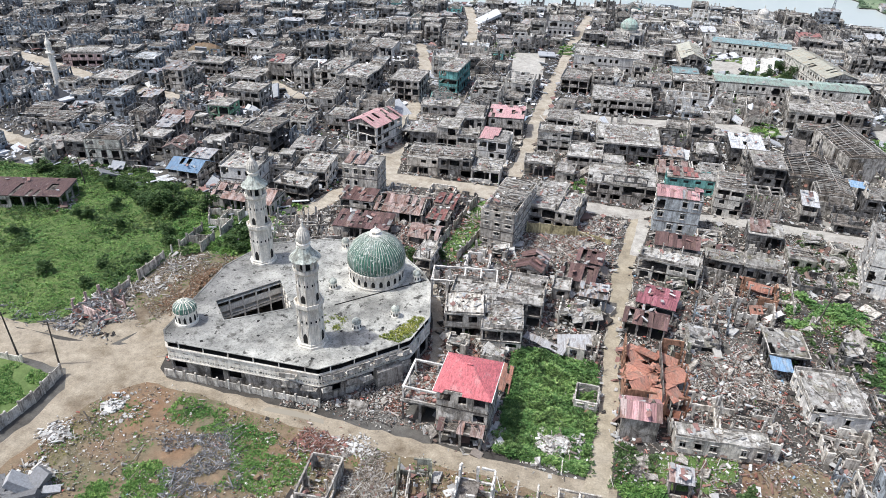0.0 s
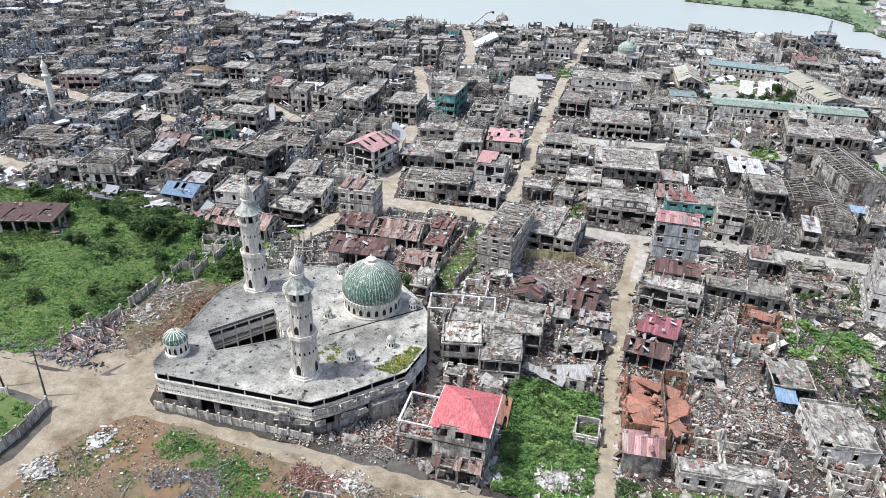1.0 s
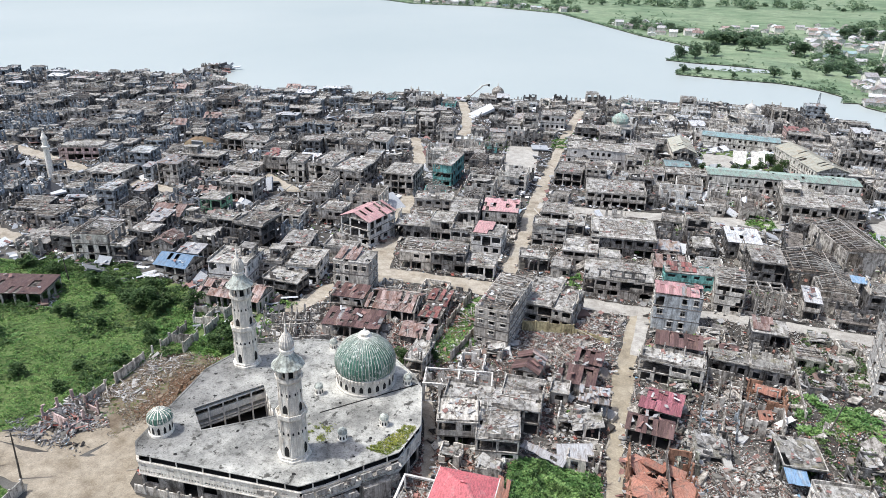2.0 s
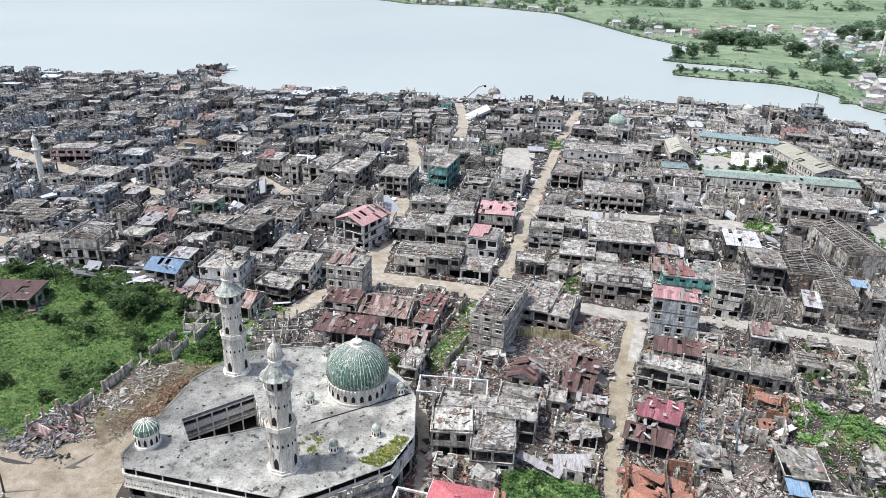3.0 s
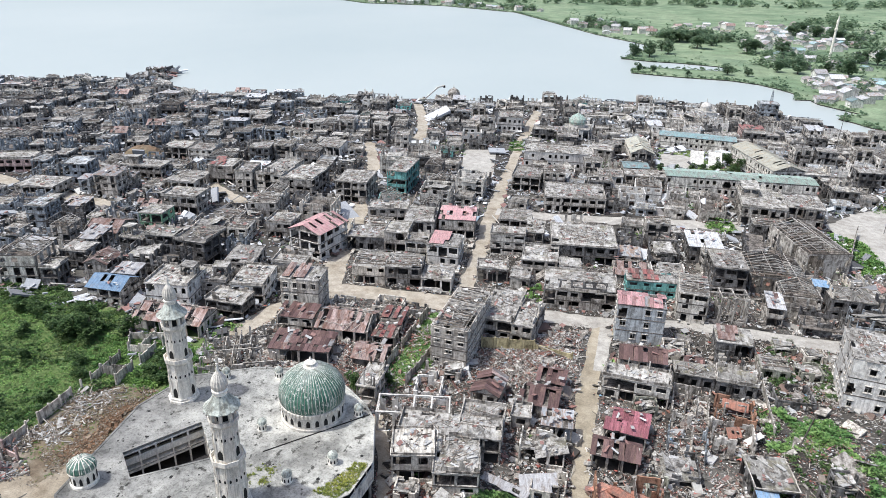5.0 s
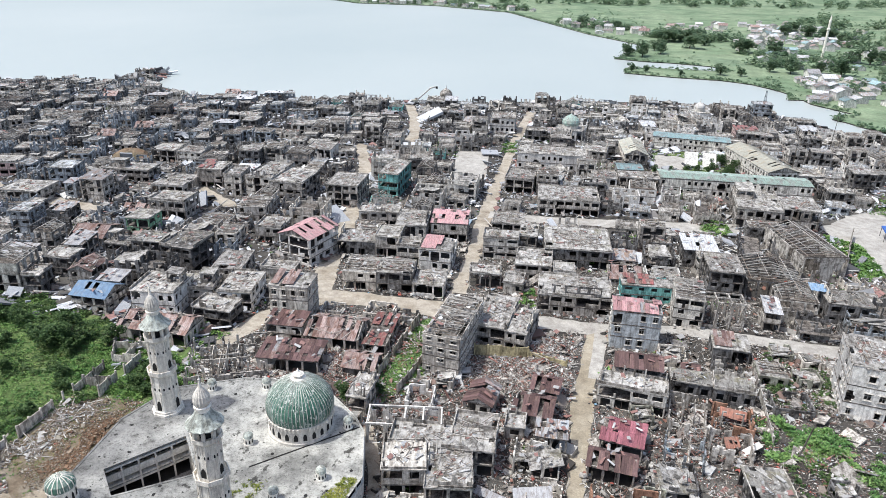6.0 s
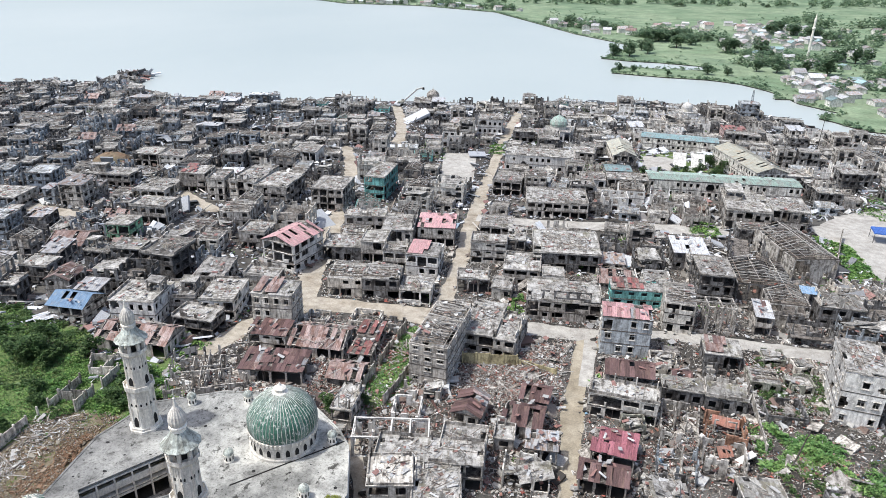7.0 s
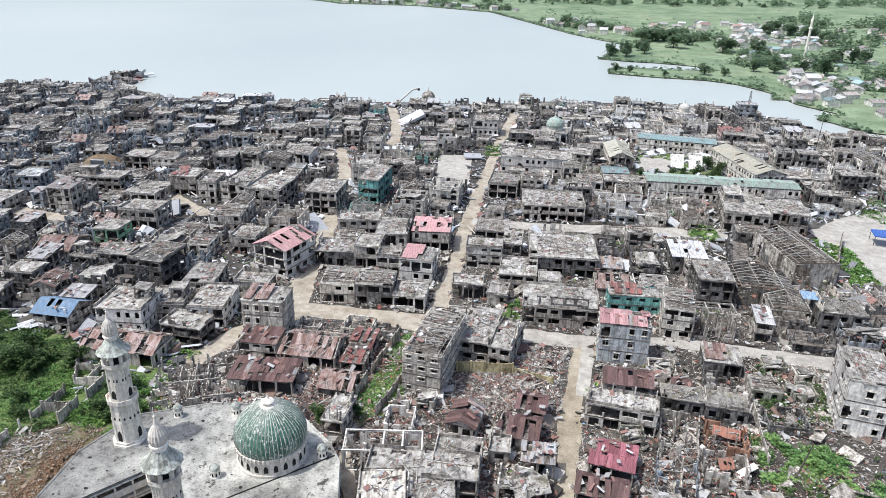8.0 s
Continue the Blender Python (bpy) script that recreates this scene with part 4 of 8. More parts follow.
                bm.faces.new((lo[k], lo[m], up[m], up[k]))
        geo = bmesh.ops.extrude_face_region(bm, geom=bm.faces[:])
        bmesh.ops.translate(bm, vec=(0, 0, -0.08), verts=[v for v in geo["geom"] if isinstance(v, bmesh.types.BMVert)])
        bmesh.ops.recalc_face_normals(bm, faces=bm.faces)
        part("roof", bm, metal, root, "bright red ribbed metal roof, torn at the front")
        cap = Boxes(0.01)
        cap.add(0, 0, h + rise + 0.02, rl + 0.3, 0.3, 0.12)
        part("ridge_cap", cap, metal, root)
        for sgn in (-1, 1):
            fascia = Boxes(0.01)
            fascia.add(sgn * (w / 2 + 0.6), 0, h - 0.15, 0.1, d + 1.3, 0.25)
            part("fascia", fascia, WALL["white"], root)
    elif shape in ("timber", "truss"):
        bx = Boxes(0.01)
        if shape == "truss":
            n = max(4, round(d / 1.6))
            for i in range(n + 1):
                y = -d / 2 + i * d / n
                for sgn in (-1, 1):
                    bx.add(sgn * w / 4, y, h + rise * 0.5, math.hypot(w / 2, rise), 0.14, 0.16, 0, 0, sgn * math.degrees(math.atan2(rise, w / 2)))
                bx.add(0, y, h + 0.1, w, 0.14, 0.16)
            for j in range(-3, 4):
                if random.random() < 0.8:
                    bx.add(j * w / 7, 0, h + rise * (1 - abs(j) / 3.5) + 0.12, 0.1, d, 0.1)
            strewn("roof_truss", bx, TIMBER, root)
            strewn("rubble", heap(int(w * d * 0.7), w, d, 0.1, (0.2, 1.0)), RUBBLE, root)
        else:
            rows = max(4, round(d / 0.75))
            for i in range(rows):
                if random.random() < 0.82:
                    ln = w * random.uniform(0.6, 1.05)
                    bx.add((w - ln) * random.uniform(-0.5, 0.5), -d / 2 + (i + 0.5) * d / rows, h + 0.55 + random.gauss(0, 0.14), ln, 0.13, 0.14, random.gauss(0, 4), 0, random.gauss(0, 3))
            for j in (-0.42, -0.14, 0.14, 0.42):
                if random.random() < 0.8:
                    bx.add(j * w, random.uniform(-0.1, 0.1) * d, h + 0.38, 0.12, d * random.uniform(0.6, 1.0), 0.12, random.gauss(0, 2))
            strewn("roof_timber", bx, TIMBER, root)
            strewn("loose_timber", planks(int(w * d * 0.6), w, d, h + 0.2, (1.0, 3.6), 0.12), TIMBER, root)
            strewn("roof_debris", heap(int(w * d * 0.6), w, d, h + 0.1, (0.2, 0.9)), RUBBLE_PALE, root)
            strewn("loose_roofing", torn(int(w * d * 0.12), w, d, h + 0.5), SHEETS, root)
            lay_slab(root, "roof_slab", w - 0.1, d - 0.1, h - 0.02, 1.2, ROOF_CONCRETE, 1.3)
    elif shape == "slump":
        for _ in range(random.randint(3, 5)):
            bx = Boxes(0.08)
            bx.add(random.uniform(-w, w) * 0.22, random.uniform(-d, d) * 0.22, h * random.uniform(0.35, 0.95), w * random.uniform(0.45, 0.85), d * random.uniform(0.4, 0.8), 0.18,
                   random.gauss(0, 12), random.gauss(0, 13), random.gauss(0, 13))
            part("fallen_slab", bx, ROOF_CONCRETE, root)
        strewn("rubble", heap(int(w * d * 1.3), w * 1.1, d * 1.1, h * 0.25, (0.2, 0.9)), RUBBLE, root)
        strewn("roof_debris", heap(int(w * d * 0.8), w * 0.9, d * 0.9, h * 0.7, (0.15, 0.6)), RUBBLE_PALE, root)
        strewn("loose_roofing", torn(int(w * d * 0.1) + 2, w, d, h * 0.8), SHEETS, root)
        strewn("loose_timber", planks(int(w * d * 0.2), w, d, h * 0.7, (1, 4)), TIMBER, root)
    elif shape == "collapsed":
        for i in range(9):                                    # folded pieces of the hipped roof
            ux, uy = (-0.27 + 0.27 * (i % 3)) * w + random.gauss(0, 0.4), (-0.33 + 0.33 * (i // 3)) * d + random.gauss(0, 0.4)
            lift = h * random.uniform(0.55, 0.95)
            wide, run, pitch = random.uniform(2.6, 4.2), random.uniform(1.6, 2.6), random.uniform(16, 38)
            fold = Boxes(0.12)
            c, e = math.cos(radians(pitch)) * run / 2, math.sin(radians(pitch)) * run / 2
            fold.add(0, -c, -e, wide, run, 0.07, 0, pitch)
            fold.add(0, c, -e * random.uniform(0.6, 1.0), wide * random.uniform(0.6, 1.0), run, 0.07, 0, -pitch)
            part("roof_piece", fold, metal, root, "folded torn piece of terracotta roof").matrix_basis = pose(ux, uy, lift, random.gauss(0, 9), random.gauss(0, 9), random.uniform(-60, 60))
        bx = Boxes(0.03)
        for _ in range(int(w * d * 0.45)):
            u, q = random.uniform(-1, 1), random.uniform(-1, 1)
            bx.add(u * w * 0.5, q * d * 0.5, 0.8 + (h - 1.4) * (1 - max(abs(u), abs(q))) * random.uniform(0.5, 1.0) + random.uniform(0, 0.5), random.uniform(0.5, 1.6), random.uniform(0.3, 0.9), 0.05,
                   random.uniform(0, 180), random.gauss(0, 20), random.gauss(0, 18))
        strewn("loose_roofing", bx, metal, root)
        strewn("rubble", heap(int(w * d * 1.2), w, d, 0.5, (0.3, 1.4)), RUBBLE_ORANGE, root)
        strewn("roof_timber", planks(int(w * d * 0.15), w, d, 1.8), TIMBER, root)
    else:
        for _ in range(max(1, int(w * d / 26))):
            turn = random.random() < 0.5
            me = wall_mesh((d if turn else w) * random.uniform(0.5, 0.96), min(h, 3.2), 1, 0.4, False, True, 1.0, 0.18)
            part("partition", me, WALL["cream" if random.random() < 0.4 else "grey"], root).matrix_basis = pose(random.uniform(-w, w) * 0.36, 0, 0, 0, 0, 90) if turn else pose(0, random.uniform(-d, d) * 0.36, 0)
        strewn("rubble", heap(int(w * d * 2.0), w, d, 0.15, (0.15, 0.7)), RUBBLE if random.random() < 0.85 else RUBBLE_PALE, root)
        strewn("fallen_timber", planks(int(w * d * 0.18), w, d, 0.5), TIMBER, root)
        if random.random() < 0.6:
            strewn("loose_roofing", torn(random.randint(2, 7), w, d, 0.5), SHEETS, root)


def build_house(name, x, y, w, d, yaw, h, roof, wall, floors, label="", damage=None, simple=False, rough=0.6, closed=False):
    """One ruined building: four walls with openings, floor slabs, inner columns, a roof of the given kind and its debris."""
    shape, key = ROOFS[roof]
    if not label:
        what = f"a {METAL[key].name.replace('_', ' ').replace('roofing', 'sheet roof')}" if key and shape not in ("hip", "collapsed", "flat") else ROOF_WORDS[shape]
        label = f"{WALL_WORDS[wall]} {'building' if floors > 1 else 'house'} with {what}"
    if shape in ("gable", "low") and d > 1.25 * w:
        w, d, yaw = d, w, yaw + 90
    root = thing(name, pose(x, y, 0, 0, 0, yaw), label, "building", "war-damaged buildings of the town")
    if damage is None:
        damage = {"none": 0.24, "slump": 0.5, "timber": 0.2, "truss": 0.15, "collapsed": 0.35}.get(shape, 0.16)
    four_walls(root, w, d, h, floors, damage, WALL[wall], shape in ("none", "collapsed", "slump") and damage > 0.1, not closed and random.random() < 0.55, (3.0 if rough < 0.5 else 1.5) if simple else (0.55 if closed else 1.1), closed=closed, coarse=simple)
    fh = h / floors
    if shape not in ("none", "slump"):
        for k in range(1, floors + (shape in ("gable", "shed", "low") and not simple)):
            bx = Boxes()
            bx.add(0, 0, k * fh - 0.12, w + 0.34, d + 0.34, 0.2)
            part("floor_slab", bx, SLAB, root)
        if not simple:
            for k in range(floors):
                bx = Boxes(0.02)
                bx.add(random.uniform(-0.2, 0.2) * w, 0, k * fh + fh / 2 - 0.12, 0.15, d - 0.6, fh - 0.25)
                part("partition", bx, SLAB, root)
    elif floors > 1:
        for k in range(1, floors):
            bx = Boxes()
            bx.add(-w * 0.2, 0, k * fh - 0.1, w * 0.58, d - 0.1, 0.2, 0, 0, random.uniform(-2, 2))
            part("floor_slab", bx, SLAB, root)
        if not simple and floors > 1 and random.random() < 0.5:
            bx = Boxes(0.04)
            bx.add(random.uniform(-0.15, 0.15) * w, -d / 2 - 0.6, fh - 0.15, w * random.uniform(0.6, 1.0), 1.3, 0.16, 0, random.gauss(0, 3), random.gauss(0, 2))
            part("awning", bx, SLAB, root)
    if not simple or rough > 0.5:
        bank = Boxes(0.05, True)
        for _ in range(int((w + d) * 2.2)):
            side, u, s = random.randrange(4), random.uniform(-0.55, 0.55), random.lognormvariate(-0.6, 0.5)
            off = random.uniform(0.1, 1.3)
            px, py = (u * w, (d / 2 + off) * (1 if side else -1)) if side < 2 else ((w / 2 + off) * (1 if side == 2 else -1), u * d)
            bank.add(px, py, max(0, 1.1 - off) * random.uniform(0.2, 1.0), s * 1.5, s, s * random.uniform(0.15, 0.5), random.uniform(0, 180), random.gauss(0, 28), random.gauss(0, 28))
        strewn("banked_debris", bank, RUBBLE if random.random() < 0.7 else SHEETS, root)
    make_roof(root, shape, key, w, d, h, rough if simple else random.uniform(0.35, 1.2), 0.02 if y > 240 else 0.12, {"sooty": ROOF_SOOTY, "slate": ROOF_SLATE}.get(wall, ROOF_CONCRETE))
    return root


def concrete_frame(x, y, w, d, yaw, nx, ny, h, wall, label, loss=0.15, infill=0.4):
    """A skeleton of posts and ring beams with some wall panels left between them and rubble inside."""
    TAKEN.append((x, y, w / 2, d / 2, yaw, False))
    root = thing("concrete_frame", pose(x, y, 0, 0, 0, yaw), label, "ruin", "war-damaged buildings of the town")
    gx, gy = [-w / 2 + i * w / nx for i in range(nx + 1)], [-d / 2 + j * d / ny for j in range(ny + 1)]
    for i, px in enumerate(gx):
        for j, py in enumerate(gy):
            hh = h * (random.uniform(0.3, 0.9) if random.random() < loss else 1)
            bx = Boxes(0.02)
            bx.add(px, py, hh / 2, 0.3, 0.3, hh, 0, random.gauss(0, 1), random.gauss(0, 1))
            part("post", bx, WALL[wall], root)
            for ox, oy, ok in ((w / nx, 0, i < nx), (0, d / ny, j < ny)):
                if not ok:
                    continue
                ln = ox + oy
                rim = (oy == 0 and j in (0, ny)) or (ox == 0 and i in (0, nx))
                if random.random() > loss:
                    bx = Boxes(0.03)
                    bx.add(px + ox / 2, py + oy / 2, h - 0.15, max(0.25, ox), max(0.25, oy), 0.32, 0, random.gauss(0, 1.2), random.gauss(0, 1.2))
                    part("beam", bx, WALL[wall], root)
                if random.random() < (infill if rim else infill * 0.5):
                    me = wall_mesh(ln - 0.3, h * random.uniform(0.4, 0.95), 1, 0.2, False, True, 1.0, 0.18)
                    part("wall", me, WALL[wall], root).matrix_basis = pose(px + ox / 2, py + oy / 2, 0, 0, 0, 0 if ox else 90)
    strewn("rubble", heap(int(w * d * 2.2), w, d, 0.15, (0.12, 0.6)), RUBBLE, root)
    strewn("fallen_timber", planks(int(w * d * 0.25), w, d, 0.5, (1, 4)), TIMBER, root)
    strewn("loose_roofing", torn(int(w * d * 0.08), w, d, 0.5), SHEETS, root)


def house(x, y, w, d, yaw, h, roof, wall, floors, label="", damage=None, closed=False):
    TAKEN.append((x, y, w / 2, d / 2, yaw, roof not in ("none",)))
    global NEAR_PARTS
    NEAR_PARTS = y < 180 and -75 < x < 50
    name = "apartment_block" if floors > 2 else "ruined_house" if roof in ("none", "collapsed") else "house"
    ob = build_house(name, x, y, w, d, yaw, h, roof, wall, floors, label, damage, closed=closed)
    NEAR_PARTS = False
    return ob

# ---------------------------------------------------------------- the buildings that stand out
house(5.7, 155.3, 9.9, 6.5, 4, 9, "flatpink", "bluegrey", 3, "pale blue-grey concrete tower house under a faded pink roof", 0.12, closed=True)
house(6.6, 140.5, 8.7, 5.7, 3, 4.4, "brown", "grey", 2)
terrace = house(5.7, 131.4, 12.2, 4.7, -3, 4.8, "flat", "pale", 2, "pale two-storey building with an open concrete roof terrace")
for u in (-0.47, -0.16, 0.16, 0.47):
    for v in (-0.42, 0.44):
        post = Boxes(0.02)
        post.add(u * 12.2, v * 4.7, 5.9, 0.2, 0.2, 2.0, 0, 3 * u, 4 * v)
        part("terrace_post", post, WALL["pale"], terrace)
house(4.5, 118.2, 7.0, 5.8, -6, 3.0, "maroon", "grey", 1, "house with a maroon sheet roof beside the lane")
house(2.9, 110.7, 7.3, 4.7, -2, 3.0, "brown", "grey", 1)
house(-30.8, 139.4, 7.5, 18.0, -3, 9.0, "timber", "cream", 4, "cream four-storey apartment block with bare timbers on top", 0.05, True)
house(-24.0, 151.6, 7.1, 15.1, -1, 4.8, "flat", "grey", 2)
house(-17.9, 149.0, 4.5, 11.5, -6, 4.8, "flat", "grey", 2)
house(-8.4, 169.0, 17.0, 11.2, 6, 4.9, "flat", "grey", 2, "long grey concrete shop row with a dark open front")
house(-10.4, 198.6, 17.6, 16.5, 8, 5.4, "flat", "dark", 2, "wide sooty two-storey hall with a flat roof in bays")
house(-30.8, 193.5, 9.5, 6.3, 8, 6.0, "flat", "pale", 3)
house(-31.6, 211.6, 9.4, 9.4, 5, 4.2, "flat", "grey", 2)
house(-31.2, 174.3, 7.8, 5.1, 10, 3.9, "flat", "grey", 1)
house(-23.6, 173.4, 4.7, 6.7, 3, 3.0, "flat", "grey", 1)
house(-20.2, 184.0, 9.1, 10.5, 5, 4.6, "flat", "grey", 2)
house(-24.2, 201.5, 4.9, 9.7, 4, 5.2, "flat", "grey", 2)
house(-61.0, 166.0, 8.9, 9.5, 10, 4.8, "timber", "cream", 2)
house(-52.2, 166.0, 9.0, 8.6, 10, 5.6, "timber", "dark", 2)
house(-43.6, 166.4, 7.4, 8.0, 8, 3.3, "flat", "white", 1)
house(-45.8, 181.8, 8.3, 9.0, 4, 5.9, "pinkpart", "white", 2)
house(-53.7, 181.2, 6.0, 5.0, 8, 5.4, "flat", "pale", 2)
house(-47.8, 202.8, 10.4, 11.6, 10, 6.0, "pink", "grey", 2)
house(-60.6, 185.2, 6.4, 8.0, 7, 6.4, "flat", "grey", 2)
house(-69.4, 184.6, 10.4, 8.4, 10, 4.2, "flat", "dark", 1)
house(-57.4, 197.0, 8.6, 13.0, 10, 6.6, "flat", "grey", 2)
house(-71.0, 206.2, 12.0, 7.3, 13, 4.8, "flat", "pale", 2)
house(-69.6, 144.4, 8.8, 7.3, 7, 9.2, "flatrust", "cream", 3, "tall narrow cream concrete building with rusty roof scraps", 0.04, True)
house(-67.2, 136.1, 8.0, 5.5, 6, 4.0, "brownflat", "cream", 2)
house(-56.2, 137.9, 11.4, 9.7, 5, 3.0, "striped", "cream", 1)
house(-46.9, 139.7, 4.8, 12.8, 5, 2.8, "redrust", "grey", 1)
house(-61.2, 125.9, 12.4, 6.9, 9, 3.2, "brownflat", "grey", 1)
house(-73.0, 121.0, 14.7, 14.7, 26, 3.2, "none", "grey", 1)
house(-100.8, 140.0, 10.2, 10.2, 9, 6.0, "flat", "white", 2, "white-painted house by the weed field", closed=True)
house(-115.4, 135.9, 8.7, 7.4, 3, 4.0, "blue", "grey", 2, "house with a torn blue metal roof")
house(-115.5, 141.7, 5.7, 5.2, 8, 4.8, "whitemetal", "grey", 2)
house(-93.3, 128.4, 15.4, 8.0, 4, 3.2, "rust", "cream", 1)
house(-95.0, 146.6, 7.7, 8.3, 16, 4.0, "flat", "grey", 2)
house(-84.9, 147.9, 7.8, 11.2, 12, 4.8, "flat", "white", 2)
house(-85.3, 137.6, 9.2, 5.6, 0, 4.0, "flat", "dark", 2)
house(-108.0, 161.0, 8.8, 10.4, 0, 7.4, "flat", "sooty", 3, "sooty apartment block with teal balconies")
house(-118.4, 160.0, 7.6, 5.6, 8, 7.2, "flat", "sooty", 3)
house(-127.0, 160.4, 7.4, 6.2, 1, 5.2, "flat", "sooty", 2)
house(-139.6, 158.5, 5.5, 8.3, 12, 4.8, "whitemetal", "grey", 2)
house(-125.4, 144.8, 5.8, 7.6, 10, 5.2, "rust", "grey", 2)
house(-134.6, 178.6, 6.9, 7.4, 8, 5.2, "flat", "green", 2)
house(-81.0, 176.6, 9.9, 12.5, -13, 8.0, "pinkgable", "white", 3)
house(-81.6, 161.0, 8.4, 5.6, 8, 4.0, "flat", "grey", 1)
house(-96.2, 185.2, 7.3, 8.8, 7, 4.8, "flat", "grey", 2)
house(17.6, 170.8, 6.4, 11.0, -1, 7.4, "timber", "pale", 3)
concrete_frame(25.0, 169.4, 9.0, 5.0, 6, 3, 2, 6.9, "grey", "gutted grey concrete building frame", 0.1, 0.7)
house(26.8, 188.6, 8.0, 11.6, 4, 7.4, "flat", "dark", 3)
house(38.9, 194.3, 13.3, 15.2, 3, 4.8, "truss", "dark", 1)
house(38.3, 210.6, 8.9, 21.4, -6, 6.4, "none", "dark", 2)
house(50.5, 212.5, 11.8, 22.5, 16, 7, "truss", "grey", 1)
house(36.1, 172.8, 3.5, 7.5, -1, 4.8, "whitemetal", "grey", 2)
house(42.2, 179.1, 8.8, 7.3, 2, 5.6, "truss", "grey", 2)
house(8.4, 178.2, 12.2, 5.6, 7, 4.4, "flatred", "teal", 2, "teal-painted building with red roof scraps")
house(47.6, 144.8, 7.1, 12.7, -6, 11, "flat", "white", 3, "tall white concrete building pocked with shell holes", 0.7, True)
house(46.2, 170.4, 9.0, 5.2, 2, 4.6, "none", "dark", 2)
house(57.0, 171.6, 9.4, 6.4, 3, 5.2, "slump", "slate", 2)
house(53.6, 180.8, 9.6, 8.0, 3, 5.4, "flat", "sooty", 2)
house(65.6, 181.0, 9.4, 9.0, 4, 5.0, "none", "dark", 2)
house(66.5, 171.0, 7.0, 6.0, 2, 4.8, "flat", "sooty", 2)
house(24.5, 139.1, 7.3, 5.4, -2, 3.2, "flat", "sooty", 1)
house(16.7, 139.2, 7.5, 4.4, 1, 3.2, "flat", "sooty", 1)
house(23.4, 128.8, 6.5, 6.5, -2, 3.2, "none", "orange", 1)
house(22.2, 120.8, 6.6, 5.4, -1, 3.6, "none", "grey", 1)
house(15.7, 128.6, 6.5, 9.3, -3, 3.2, "none", "grey", 1)
house(14.6, 117.8, 6.3, 6.1, -4, 3.2, "none", "slate", 1)
house(25.6, 155.7, 7.2, 6.7, 1, 3.2, "flatrust", "dark", 1)
house(-21.1, 77.0, 7.7, 8.1, 4, 9, "hipred", "grey", 3, "three-storey concrete house under a bright red hipped roof")


def ring_house(x, y, w, d, yaw, h):
    """A gutted ground floor with the white posts and ring beam of a lost upper storey."""
    root = house(x, y, w, d, yaw, h, "flat", "dark", 1, "gutted dark house with a white ring beam on posts above")
    for sx in (-1, 1):
        for sy in (-1, 0, 1):
            bx = Boxes(0.02)
            bx.add(sx * (w / 2 - 0.15), sy * (d / 2 - 0.15), h + 1.35, 0.26, 0.26, 2.4, 0, random.gauss(0, 1), random.gauss(0, 1))
            part("upper_post", bx, WALL["white"], root)
        bx = Boxes(0.03)
        bx.add(sx * (w / 2 - 0.15), 0, h + 2.6, 0.3, d, 0.32, 0, 1)
        part("ring_beam", bx, WALL["white"], root)
        bx = Boxes(0.03)
        bx.add(0, sx * (d / 2 - 0.15), h + 2.62, w - 0.62, 0.3, 0.32, 0, 0, 1)
        part("ring_beam", bx, WALL["white"], root)
    strewn("red_debris", heap(160, w * 0.9, d * 0.9, h + 0.25, (0.2, 0.9), flat=0.25), METAL_SCRAP, root)


ring_house(-28.0, 77.3, 5.8, 6.8, 4, 3.9)
house(-20.6, 72.6, 6.2, 2.7, 5, 3, "rust", "grey", 1)
house(-28.8, 99.4, 6.6, 6.5, 16, 5.6, "flatwhite", "pale", 2)
house(-21.8, 100.4, 7.0, 10.4, 13, 4.6, "flat", "pale", 2)
house(-24.3, 106.1, 17.0, 5.4, 8, 5.0, "flat", "grey", 2)
concrete_frame(-32.4, 110.9, 12.7, 5.1, 13, 4, 1, 4.2, "white", "roofless white-walled rooms in a row", 0.05, 0.95)
house(-42.4, 116.8, 3.6, 7.6, 2, 4.4, "flat", "grey", 2)
house(-21.2, 122.8, 5.1, 6.5, -4, 2.9, "brown", "grey", 1)
house(-11.4, 122.3, 6.7, 6.5, -1, 2.9, "brown", "grey", 1)
house(-10.0, 129.6, 4.9, 5.2, -4, 2.9, "brown", "grey", 1)
house(-19.8, 110.4, 7.2, 6.8, 5, 4.6, "flat", "grey", 2)
house(-9.0, 108.3, 7.3, 4.8, 3, 4.2, "slump", "pale", 1)
house(-7.4, 114.3, 5.1, 4.1, 5, 4, "sheet", "grey", 1)
house(5.5, 95.2, 9.7, 14.6, 6, 5, "collapsed", "orange", 1, "collapsed terracotta-tiled house beside the muddy lane")
house(4.1, 84.2, 5.4, 4.5, 8, 4.5, "pinkgrey", "grey", 1)
house(12.2, 88.6, 7.0, 7.6, 4, 3.4, "none", "cream", 1, "roofless cream rooms full of rubble", damage=0.3)
house(20.2, 88.9, 8.2, 8.4, 2, 3.6, "none", "pale", 1, "roofless pale concrete rooms full of rubble", damage=0.3)
house(33.0, 100.4, 8.8, 10.2, 10, 2.8, "flat", "white", 1, "white-walled building under a cracked pale roof slab", 0.1, True)
house(16.1, 84.0, 13.0, 2.6, 8, 3.0, "flat", "cream", 1, "long low cream building with a pale flat roof", closed=True)
house(34.7, 79.9, 5.4, 9.0, 4, 4.2, "none", "slate", 1)
house(10.9, 74.3, 3.0, 2.2, 4, 2.8, "whitemetal", "grey", 1)
house(26.6, 111.0, 6.4, 7.6, 8, 3.5, "flat", "sooty", 1)
house(-36.2, 57.2, 4.4, 7.2, 8, 2.8, "none", "grey", 1, "small roofless concrete shell on bare soil", damage=0.02)
